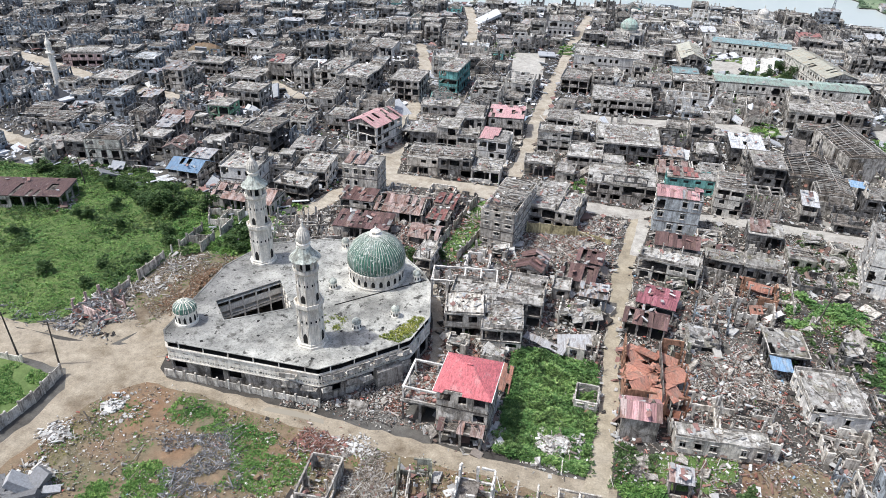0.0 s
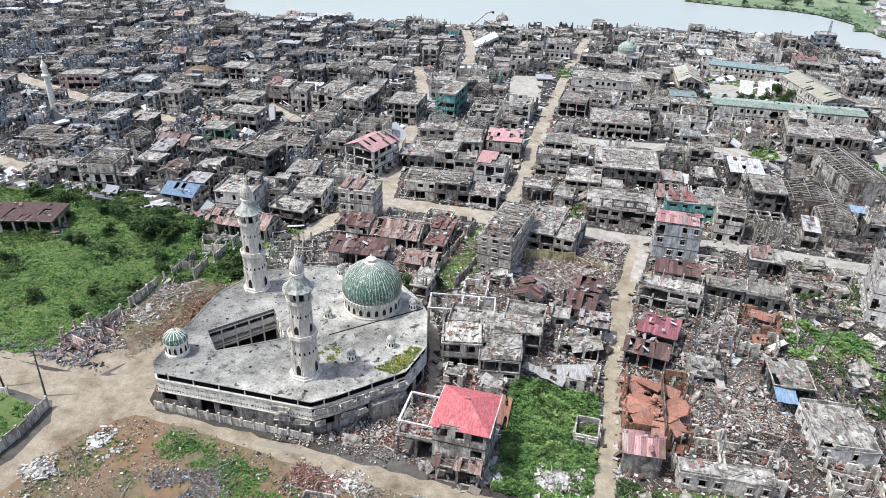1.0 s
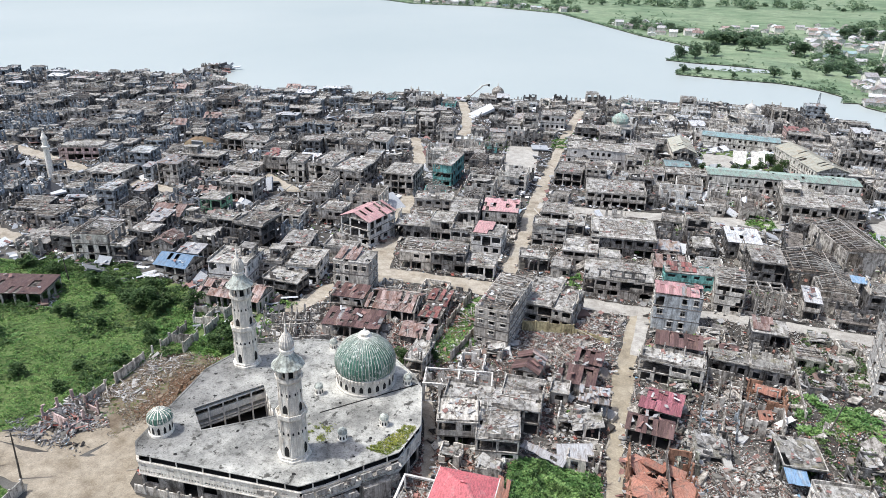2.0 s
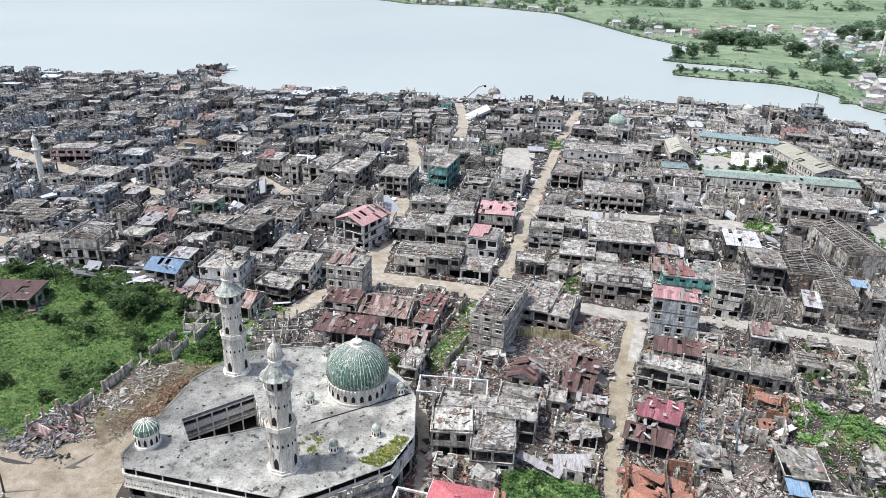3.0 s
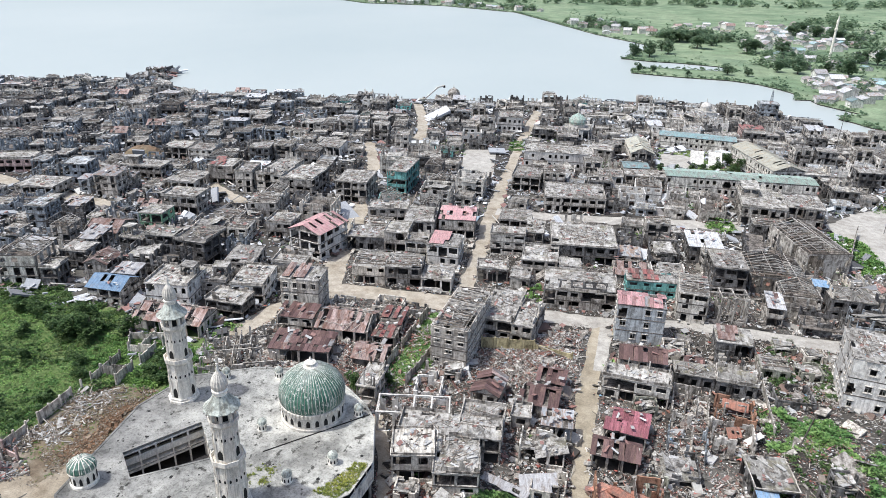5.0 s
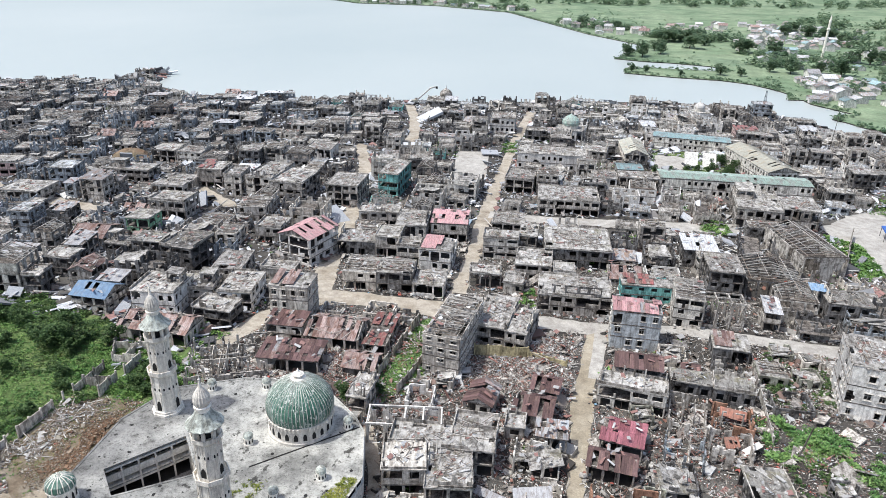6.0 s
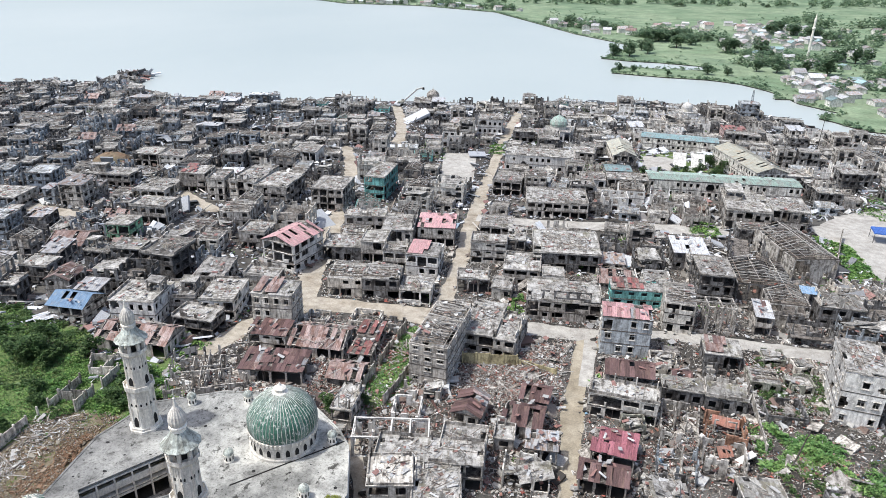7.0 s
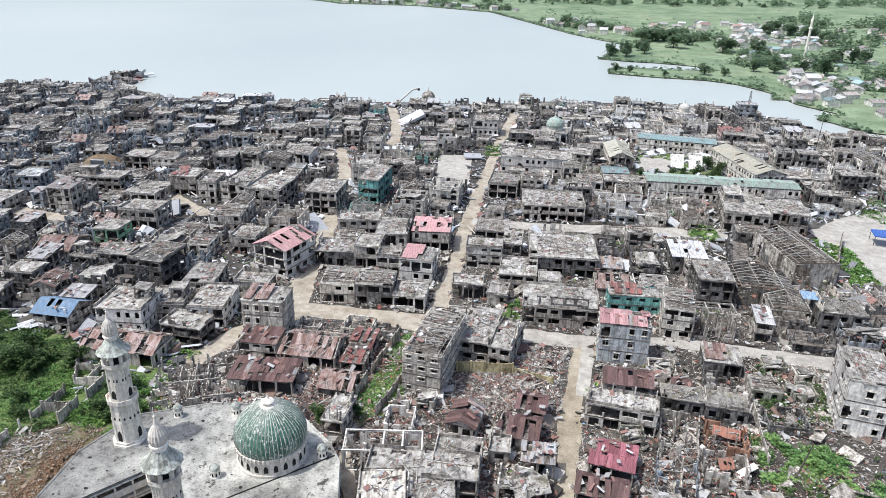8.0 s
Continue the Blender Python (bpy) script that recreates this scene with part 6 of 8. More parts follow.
for i in range(14):
    fence = Boxes(0.04)
    fence.add(-70.6 + i * 1.98, 69.25 + i * 0.155, 0.75, 1.7, 0.18, random.uniform(1.2, 1.6), 4.5)
    part("forecourt_panel", fence, WALL["pale"], mosque, "low grey-blue wall panel along the road")
    fence = Boxes(0.02)
    fence.add(-69.6 + i * 1.98, 69.33 + i * 0.155, 0.95, 0.3, 0.3, 1.9, 4.5)
    part("forecourt_post", fence, WALL["pale"], mosque)

# ---------------------------------------------------------------- the rest of the town
random.seed(11)
np.random.seed(11)
FILL_ROOF = ["flat"] * 8 + ["slump"] * 11 + ["none"] * 5 + ["timber"] * 3 + ["rust", "sheet", "sheet", "whitemetal", "truss", "flatred"]
FILL_WALL = ["grey"] * 8 + ["dark"] * 5 + ["slate"] * 2 + ["pale"] * 6 + ["cream"] * 4 + ["white"] * 5 + ["teal"]
# more dark and blue-grey walls imitate the shade and haze over the west
WEST_HAZE_WALL = ["slate"] * 9 + ["dark"] * 6 + ["grey"] * 3 + ["pale"] * 2


def district_yaw(x, y):
    return 5.0 if x > -75 else 12.0 if x > -180 else 20.0


def prototype(walls):
    """Sample buildings for the far quarters, each built once and then copied."""
    fl = random.choice((1, 1, 1, 2, 2, 3))
    w, d = random.uniform(5.5, 10), random.uniform(5.5, 10)
    return w, d, fl, random.choice(FILL_ROOF), random.choice(walls)


def spots(x0, x1, y0, y1, px, py):
    """Jittered lattice of building plots."""
    y = y0
    while y < y1:
        x = x0 + random.uniform(0, px)
        while x < x1:
            yield x + random.gauss(0, 0.9), y + random.gauss(0, 0.9)
            x += px
        y += py


def seen_side(x, y):
    """The wedge of land that lies before the camera."""
    return -1.45 * y - 10 < x < 0.42 * y + 30


def street_behind(x, y, d):
    """Whether a street lies just behind a plot as the camera sees it; ruins there are kept low so that it shows."""
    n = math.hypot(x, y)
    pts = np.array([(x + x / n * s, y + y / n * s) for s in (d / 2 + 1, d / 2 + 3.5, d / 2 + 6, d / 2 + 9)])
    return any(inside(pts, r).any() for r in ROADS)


near_count = 0
for step, limit, sizes in ((9.4, 190, ((8.5, 9.5), (6.5, 6.5), (4.6, 5.0))), (5.2, 330, ((4.4, 4.2), (3.4, 3.2)))):
    for x, y in spots(-190, 110, 72, 215, step, step + 0.3):
        if not seen_side(x, y) or near_count > limit or (y < 108 and x < -75):
            continue
        if step < 6 and (x < -76 or y > 165):
            continue
        for w, d in sizes:
            w, d = w * random.uniform(0.85, 1.2), d * random.uniform(0.85, 1.2)
            yaw = district_yaw(x, y) + random.gauss(0, 2.5)
            if free(x, y, w, d, yaw, 0.35):
                # plots in front of a street stay low to leave it in the camera's view
                low_for_view = street_behind(x, y, d)
                low = low_for_view or step < 6 or random.random() < (0.96 if y < 152 and x > -76 else 0.2)
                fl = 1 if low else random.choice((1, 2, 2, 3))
                roof = random.choice(("none", "slump")) if low_for_view or (x > 8 and y < 118) else random.choice(("none", "none", "none", "slump", "slump", "flat", "timber", "rust", "brown")) if low else random.choice(FILL_ROOF)
                TAKEN.append((x, y, w / 2, d / 2, yaw, roof != "none"))
                # west of x = -95 darker, bluer walls stand in for shade and haze
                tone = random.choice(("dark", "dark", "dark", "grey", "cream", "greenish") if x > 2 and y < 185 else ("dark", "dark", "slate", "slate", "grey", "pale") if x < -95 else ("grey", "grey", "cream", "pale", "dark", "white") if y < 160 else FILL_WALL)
                build_house("ruined_house" if roof in ("none", "slump") else "house", x, y, w, d, yaw, 1.9 if low_for_view else fl * random.uniform(2.1, 2.6), roof, tone, fl, simple=True)
                near_count += 1
                break

quarters = {"east": [(*prototype(FILL_WALL), None) for _ in range(36)], "west": [(*prototype(WEST_HAZE_WALL), None) for _ in range(26)]}
far_count = 0
far_mesh = {}       # material -> list of corner and face arrays of the joined far quarter


def join_far(ob, m):
    """Adds a sample building at pose m to the far quarter, which is one object."""
    for o in ob.children_recursive:
        if o.type != "MESH":
            continue
        if m.translation.y > 300 and o.name.split(".")[0] in ("rubble", "loose_timber", "fallen_timber", "partition"):
            continue
        me = o.data
        local = o.matrix_basis if o.parent == ob else o.parent.matrix_basis @ o.matrix_basis
        v = np.empty(len(me.vertices) * 3, np.float32)
        me.vertices.foreach_get("co", v)
        if any(len(p.vertices) != 4 for p in me.polygons):
            continue
        f = np.empty(len(me.loops), np.int32)
        me.loops.foreach_get("vertex_index", f)
        a = np.array(m @ local)
        far_mesh.setdefault(me.materials[0], []).append((v.reshape(-1, 3) @ a[:3, :3].T + a[:3, 3], f.reshape(-1, 4)))


for x, y in spots(-560, 190, 132, 440, 8.7, 8.9):
    if not seen_side(x, y) or far_count > 1700 or (y < 205 and x > -188):
        continue
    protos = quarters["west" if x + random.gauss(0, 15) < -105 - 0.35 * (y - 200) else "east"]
    i = random.randrange(len(protos))
    # one floor at most where a taller house would hide a street from the camera
    most = 1 if (y > 395 and random.random() < 0.4) or street_behind(x, y, 8) else 2 if y > 320 else 3
    while protos[i][2] > most:
        i = random.randrange(len(protos))
    w, d, fl, roof, wall, ob = protos[i]
    quarter = random.choice((0, 180))
    yaw = district_yaw(x, y) + random.gauss(0, 4)
    if not free(x, y, w, d, yaw, 0.1):
        i = min(range(len(protos)), key=lambda j: protos[j][0] * protos[j][1] + random.uniform(0, 25))
        w, d, fl, roof, wall, ob = protos[i]
        if not free(x, y, w, d, yaw, 0.02):
            continue
    TAKEN.append((x, y, w / 2, d / 2, yaw, True))
    far_count += 1
    if ob is None:
        ob = build_house("apartment_block" if fl > 2 else "house", x, y, w, d, yaw, fl * 2.4, roof, wall, fl, simple=True, rough=0.35)
        protos[i] = (w, d, fl, roof, wall, ob)
    elif y < 222 and x > -120:
        copy_thing(ob, pose(x, y, 0, 0, 0, yaw + quarter))
    else:
        join_far(ob, pose(x, y, 0, 0, 0, yaw + quarter))

vs, fs, slots, base = [], [], [], 0
for k, rows in enumerate(far_mesh.values()):
    for v, f in rows:
        vs.append(v)
        fs.append(f + base)
        slots.append(np.full(len(f), k, np.int32))
        base += len(v)
me = mesh_of("far_quarter", np.concatenate(vs), np.concatenate(fs))
for m in far_mesh:
    me.materials.append(m)
me.polygons.foreach_set("material_index", np.concatenate(slots))
tagged(new("far_quarter", me), "dense quarter of grey ruined houses towards the lake", "buildings", kind="stuff")

# ---------------------------------------------------------------- rubble and scrap
def scatter(name, n, poly, size, material, label, flat=0.45, clear=True, long=0.0, height=0.0, far=False):
    """Broken pieces strewn over a stretch of ground, clear of roads and of roofed buildings."""
    xs, ys = [p[0] for p in poly], [p[1] for p in poly]
    pts = np.column_stack((np.random.uniform(min(xs), max(xs), n * 2), np.random.uniform(min(ys), max(ys), n * 2)))
    ok = inside(pts, poly)
    if not clear:
        pts = pts + np.random.normal(0, 0.9, pts.shape)
        ok &= np.array([noise.noise((px * 0.33, py * 0.33, 1.5)) > -0.22 for px, py in pts])
    if clear:
        for r in ROADS:
            ok &= ~inside(pts, r)
        ok &= ~inside(pts, MOSQUE) & ~inside(pts, LOT) & ~inside(pts, FIELD) & inside(pts, LAND)
        if far:
            ok &= ~((pts[:, 0] > -80) & (pts[:, 0] < 60) & (pts[:, 1] < 200))
        for tx, ty, hw, hd, ta, roofed in TAKEN:
            if roofed and min(xs) - 15 < tx < max(xs) + 15 and min(ys) - 15 < ty < max(ys) + 15:
                c, s = math.cos(radians(ta)), math.sin(radians(ta))
                q = pts - (tx, ty)
                ok &= ~((abs(q[:, 0] * c + q[:, 1] * s) < hw) & (abs(q[:, 1] * c - q[:, 0] * s) < hd))
    pts = pts[ok][:n]
    m = len(pts)
    if not m:
        return
    s = np.random.lognormal(math.log(size), 0.55, m)
    dims = np.column_stack((s * np.random.uniform(0.8, 1.6 + long, m), s * np.random.uniform(0.3, 1.0, m) / (1 + 0.7 * long), s * np.random.uniform(0.1, flat, m) / (1 + 0.3 * long)))
    mound = np.array([noise.noise((px * 0.11, py * 0.11, 3.0)) for px, py in pts])
    z = dims[:, 2] * 0.35 + np.maximum(0, mound) * height + np.random.uniform(0, 0.25, m)
    v = CUBE[None] * dims[:, None] + np.random.uniform(-0.04, 0.04, (m, 8, 3))
    rot = turns(np.random.normal(0, 0.35, m), np.random.normal(0, 0.35, m), np.random.uniform(0, 6.28, m))
    v = np.einsum("nij,nkj->nki", rot, v) + np.column_stack((pts, z))[:, None]
    me = mesh_of(name, v.reshape(-1, 3), (CUBE_F[None, 1:] + 8 * np.arange(m)[:, None, None]).reshape(-1, 4))
    me.materials.append(material)
    tagged(new(name, me), label, "rubble", kind="stuff")


for x0 in range(-80, 61, 28):
    for y0 in range(72, 200, 32):
        box = [(x0, y0), (x0 + 28, y0), (x0 + 28, y0 + 32), (x0, y0 + 32)]
        scatter("fallen_slabs", 60, box, 0.9, WALL["grey"], "tilted slabs of broken concrete between the houses", 0.10, height=1.6)
        scatter("rubble", 3400 if y0 < 130 else 1500, box, 0.135, RUBBLE, "broken concrete, brick and roofing strewn between the houses", height=1.2)
        scatter("fallen_timber", 600, box, 0.22, TIMBER, "loose broken timbers among the rubble", 0.15, long=5, height=1.6)
        scatter("torn_sheets", 220, box, 0.36, SHEETS, "bent roofing sheets lying on the rubble", 0.06, height=1.6)
for x0 in range(-535, 140, 75):
    for y0 in range(110, 430, 80):
        if -1.45 * (y0 + 80) - 60 < x0 < 0.42 * (y0 + 80) + 40:
            box = [(x0, y0), (x0 + 75, y0), (x0 + 75, y0 + 80), (x0, y0 + 80)]
            scatter("rubble", 900, box, 0.5, RUBBLE_HAZE, "grey rubble filling the gaps between distant ruins", height=2.0, far=True)
            # in the west haze-tinted pieces replace the brown sheets
            scatter("torn_sheets", 260, box, 0.75, RUBBLE_HAZE if x0 < -150 else SHEETS, "roofing sheets strewn among distant ruins", 0.06, height=2.0, far=True)
            scatter("fallen_slabs", 170, box, 1.9, RUBBLE_HAZE, "big tilted concrete slabs among distant ruins", 0.10, height=2.4, far=True)
            scatter("fallen_timber", 260, box, 0.6, TIMBER, "timbers strewn among distant ruins", 0.15, long=4, height=2.2, far=True)
scatter("fallen_timber", 700, HEAPS, 0.3, TIMBER, "splintered beams in the heap", 0.14, long=5, height=1.8, clear=False)
scatter("white_rubble", 500, HEAPS, 0.2, RUBBLE_PALE, "heap of pale broken concrete", height=1.5)
scatter("rubble", 2000, HEAPS, 0.2, RUBBLE, "heap of broken concrete, brick and scrap", height=1.5)
scatter("rubble", 3000, WRECKED_LOT, 0.15, RUBBLE, "broken concrete and brick over a wrecked lot", height=1.4)
scatter("white_rubble", 2200, WRECKED_LOT, 0.13, RUBBLE_PALE, "pale plaster rubble over a wrecked lot", height=1.4)
scatter("rust_scrap", 500, WRECKED_LOT, 0.34, METAL_SCRAP, "torn brown roofing over a wrecked lot", 0.07, long=1.0, height=1.6)
scatter("fallen_timber", 1100, WRECKED_LOT, 0.26, TIMBER, "splintered rafters over a wrecked lot", 0.14, long=6, height=1.8)
for box in ([(-45, 108), (-4, 108), (-4, 140), (-45, 140)], [(-70, 118), (-42, 118), (-42, 146), (-70, 146)], [(4, 76), (44, 76), (44, 135), (4, 135)], [(-34, 74), (-20, 74), (-20, 98), (-34, 98)]):
    scatter("rust_scrap", 1700, box, 0.28, METAL_SCRAP, "rusty red-brown roofing torn to pieces", 0.07, long=1.2, height=1.8)
    scatter("fallen_timber", 1000, box, 0.2, TIMBER, "splintered boards and rafters", 0.12, long=6, height=1.9)
scatter("rubble", 1500, [(-41, 71.6), (-31.8, 71.8), (-31.8, 76.5), (-37, 80), (-41, 75)], 0.13, RUBBLE, "rubble at the corner by the mosque", clear=False, height=0.7)
JETTY = [(-278, 372), (-296, 376), (-302, 390), (-307, 426), (-296, 419)]
for k, (material, size) in enumerate(((RUBBLE_HAZE, 0.9), (SHEETS, 1.3), (RUBBLE_HAZE, 1.6))):
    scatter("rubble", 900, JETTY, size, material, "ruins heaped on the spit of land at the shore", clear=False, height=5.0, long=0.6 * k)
for x, y, fl in ((-284, 382, 2), (-291, 392, 1), (-299, 402, 2), (-300, 415, 1), (-290, 380, 2)):
    build_house("ruined_house", x, y, random.uniform(7, 10), random.uniform(6, 9), random.uniform(0, 40), fl * 2.8, "slump", "grey", fl, simple=True)
scatter("white_rubble", 2600, [(-82, 113), (-53, 114), (-52, 133), (-78, 131)], 0.2, RUBBLE_PALE, "whitish plaster rubble behind the mosque", height=1.2)
scatter("tile_rubble", 1200, [(1, 86), (12, 88), (12, 104), (1, 103)], 0.3, RUBBLE_ORANGE, "broken terracotta tiles", height=1.0)
scatter("soil_clods", 5200, SOUTH, 0.12, SOIL_HEAP, "clods and scrap on reddish soil", clear=False)
scatter("rubble", 7000, SOUTH, 0.12, RUBBLE, "scattered scrap on bare soil", clear=False, height=0.8)
scatter("dark_scrap", 3200, [(-63, 57), (-55, 62.5), (-47, 54), (-56, 48)], 0.17, DARK_SCRAP, "dark twisted scrap metal and roofing", 0.2, clear=False, long=3, height=0.6)
scatter("rust_scrap", 1200, [(-46, 65.6), (-38, 66.2), (-35, 64.7), (-41.5, 62.4)], 0.2, METAL_SCRAP, "rusty scrap by the road", 0.3, clear=False, long=2, height=0.5)
scatter("brushwood", 3000, [(-37, 64), (-30, 66), (-26, 58.5), (-33, 54)], 0.16, TIMBER, "tangled dry brushwood", 0.1, clear=False, long=4, height=0.8)
for plot in ([(-76.4, 44.9), (-75.2, 48.7), (-72.0, 46.5), (-73.3, 43.9)], [(-80, 51.5), (-78.8, 54.5), (-75.5, 53.5), (-76.9, 50.3)], [(-75.6, 60.3), (-73.1, 61.9), (-70.9, 59.4), (-73.4, 58.5)], [(-37.8, 65.6), (-34.3, 66.6), (-32.4, 66), (-36.5, 64.4)]):
    scatter("white_scrap", 300, plot, 0.24, WHITE_SCRAP, "heap of white plaster scraps", 0.3, clear=False, height=0.6)
scatter("dark_tarpaulin", 70, [(-79.4, 43.3), (-72.7, 44.6), (-68.6, 41), (-75.9, 38)], 1.3, DARK_SCRAP, "black scrap and tarpaulin pile", 0.35, clear=False)
scatter("fallen_timber", 900, SOUTH, 0.17, TIMBER, "loose timbers on bare soil", 0.15, clear=False, long=5, height=0.8)
DUMP = [(-94.6, 84), (-84, 79), (-76, 103), (-82, 106), (-89.5, 105), (-94.8, 104)]
fill_poly("dump_soil", DUMP, 0.055, DUMP_EARTH, "churned brown earth beside the mosque", "ground")
scatter("soil_clods", 8000, DUMP, 0.10, SOIL_HEAP, "brown earth clods beside the track", clear=False, height=0.9)
scatter("roadside_debris", 3600, DUMP, 0.085, RUBBLE, "earth and debris beside the track", clear=False, height=0.9)
RED_EARTH = [(-86.5, 86), (-82, 84), (-77, 101.5), (-80.5, 104.5), (-84, 98)]
scatter("soil_clods", 5200, RED_EARTH, 0.13, RED_CLODS, "freshly dug red-brown earth beside the mosque", clear=False, height=1.6)
for patch in ([(-94.2, 86), (-88.5, 85), (-88, 92), (-94.3, 93)], [(-94.5, 95), (-88.6, 94), (-88, 102), (-94.8, 103)]):
    scatter("white_scrap", 190, patch, 0.3, WHITE_SCRAP, "broken white slabs along the wall", 0.12, clear=False, long=1.0, height=1.0)
scatter("fallen_timber", 420, [(-94.6, 84), (-90, 82), (-87, 104), (-94.8, 104)], 0.34, TIMBER, "timbers along the wall", 0.15, clear=False, long=5, height=1.0)
scatter("dark_scrap", 700, [(-113, 72.5), (-98, 73), (-89, 73.5), (-88.5, 78), (-100, 76.5), (-113, 75)], 0.3, DARK_SCRAP, "dark scrap and roofing along the field edge", 0.3, clear=False, long=2, height=0.8)
WRECK = [(-99.4, 77.0), (-91.5, 75.6), (-89.8, 80.5), (-92.4, 84.4), (-98.6, 84.8)]
scatter("rust_scrap", 200, WRECK, 0.3, METAL_SCRAP, "purple-brown roofing heaped in the wrecked house", 0.07, clear=False, long=1.0, height=2.2)
scatter("dark_scrap", 620, WRECK, 0.3, DARK_SCRAP, "dark scrap heaped in the wrecked house", 0.15, clear=False, long=1.5, height=2.2)
scatter("rubble", 900, [(-100, 73), (-87.5, 73.5), (-86, 83), (-91, 84)], 0.2, RUBBLE, "debris before the pink ruin", clear=False, height=0.6)
scatter("lot_debris", 900, [(-10, 72.5), (-4, 72.5), (-4.6, 79.5), (-8, 79)], 0.3, RUBBLE_PALE, "pale debris heap in the green lot", 0.3, clear=False, height=1.2)
scatter("lot_timber", 120, [(-10, 72.5), (-4, 72.5), (-4.6, 79.5), (-8, 79)], 0.35, TIMBER, "boards on the debris heap", 0.15, clear=False, long=5, height=1.4)
scatter("white_scrap", 320, [(-17.4, 73.5), (-15, 73.5), (-14.8, 80), (-17, 80)], 0.28, WHITE_SCRAP, "white scraps beside the red-roofed house", 0.4, clear=False, height=1.0)

# ---------------------------------------------------------------- plants
def tufts(name, pts, size, material, label, category, blades=9, up=0.9, base=0.0, kind="stuff", broad=1.0):
    """Leafy clumps: each a spray of small bent leaves."""
    m = len(pts)
    if not m:
        return None
    s = np.random.lognormal(math.log(size), 0.35, m)
    P = np.repeat(np.column_stack((pts[:, :2], pts[:, 2] if pts.shape[1] > 2 else np.full(m, base))), blades, 0)
    S = np.repeat(s, blades)
    n = len(P)
    az, el = np.random.uniform(0, 6.283, n), np.random.uniform(0.15, 1.35, n)
    way = np.column_stack((np.cos(az) * np.cos(el), np.sin(az) * np.cos(el), np.sin(el) * up))
    side = np.column_stack((-np.sin(az), np.cos(az), np.random.uniform(-0.4, 0.4, n)))
    L, W = S * np.random.uniform(0.5, 1.0, n), S * np.random.uniform(0.08, 0.2, n) * broad
    root = P + way * (S * 0.08)[:, None]
    mid = P + way * (L * 0.55)[:, None]
    tip = P + way * L[:, None] - np.array((0, 0, 1)) * (L * 0.22)[:, None]
    v = np.stack((root, mid - side * W[:, None], tip, mid + side * W[:, None]), 1).reshape(-1, 3)
    f = np.arange(n * 4).reshape(-1, 4)
    me = mesh_of(name, v, f)
    me.materials.append(material)
    ob = new(name, me)
    if kind:
        tagged(ob, label, category, kind=kind)
    return ob


def mounded(pts, height, scale=0.3):
    """Lifts plant places on low billows, so that the growth rolls."""
    z = np.array([noise.noise((x * scale, y * scale, 4.0)) + 0.5 * noise.noise((x * scale * 2.7, y * scale * 2.7, 9.0)) for x, y in pts])
    return np.column_stack((pts, np.maximum(0, z + 0.25) * height))


def sow(n, poly, thin=0.0, scale=0.08):
    """Random places in a polygon, thinned by a patchy mask."""
    xs, ys = [p[0] for p in poly], [p[1] for p in poly]
    pts = np.column_stack((np.random.uniform(min(xs), max(xs), n), np.random.uniform(min(ys), max(ys), n)))
    pts = pts[inside(pts, poly)]
    if thin:
        pts = pts + np.random.normal(0, 0.5, pts.shape)
        keep = np.array([noise.noise((x * scale, y * scale, 7.0)) > thin - 0.5 for x, y in pts], bool)
        pts = pts[keep] if len(pts) else pts
    return pts


FIELD_NEAR = [(-175, 66), (-170, 125), (-150, 128), (-127, 126), (-109, 130), (-104, 123), (-97, 115), (-90.5, 110), (-88.5, 106), (-94.5, 99.5), (-97, 85), (-100, 75), (-104, 72.4), (-113, 72.4), (-150, 71)]
tufts("tall_weeds", mounded(sow(34000, FIELD_NEAR), 1.1), 0.46, LEAF, "tall bright green weeds", "weeds", 7)
tufts("tall_weeds", mounded(sow(9000, FIELD_NEAR, 0.6, 0.07), 1.6), 0.7, LEAF_DARK, "dark green shrubby weeds", "weeds", 12)
tufts("leafy_plants", mounded(sow(19000, LOT), 1.0, 0.5), 0.44, LEAF_LOT, "dense leafy green plants", "weeds", 10)
tufts("leafy_plants", mounded(sow(6000, LOT, 0.52, 0.35), 1.2, 0.5), 0.5, LEAF_DARK, "taller dark leafy plants", "weeds", 11)
tufts("soil_weeds", sow(12000, SOUTH, 0.60, 0.16), 0.30, LEAF, "patchy weeds on red soil", "weeds", 9)
for plot, n in (([(-66, 43), (-66, 49), (-61, 53.5), (-56.5, 51.5), (-55, 47), (-58, 43)], 5200), ([(-55.5, 62), (-51.3, 66), (-41, 64.6), (-38.6, 57.7), (-43.5, 52.5), (-49.4, 52.5)], 6000), ([(-66, 65.8), (-54.7, 64.8), (-55, 60.9), (-65, 61.2)], 1500)):
    tufts("soil_weeds", sow(n, plot, 0.40, 0.3), 0.36, LEAF, "dense green weeds on red soil", "weeds", 9)
tufts("dry_weeds", sow(9000, SOUTH, 0.52, 0.07), 0.26, LEAF_DRY, "dry grass on red soil", "weeds", 8)
tufts("strip_weeds", sow(1500, DUMP, 0.55, 0.25), 0.34, LEAF, "green weeds on the earth heap", "weeds", 8)
tufts("dry_weeds", sow(5500, DUMP, 0.40, 0.2), 0.26, LEAF_DRY, "dry weeds on the earth heap", "weeds", 7)
tufts("plot_weeds", sow(6000, [(-110, 50), (-109, 61.5), (-96, 62.6), (-88.6, 62), (-88.2, 52)], 0.45, 0.2), 0.4, LEAF, "weeds in the walled plot", "weeds", 8)
tufts("lawn_weeds", sow(5000, [(5, 73), (15, 75), (19, 79), (19, 83), (8, 80.5)]), 0.22, LEAF, "short grass", "grass", 7)
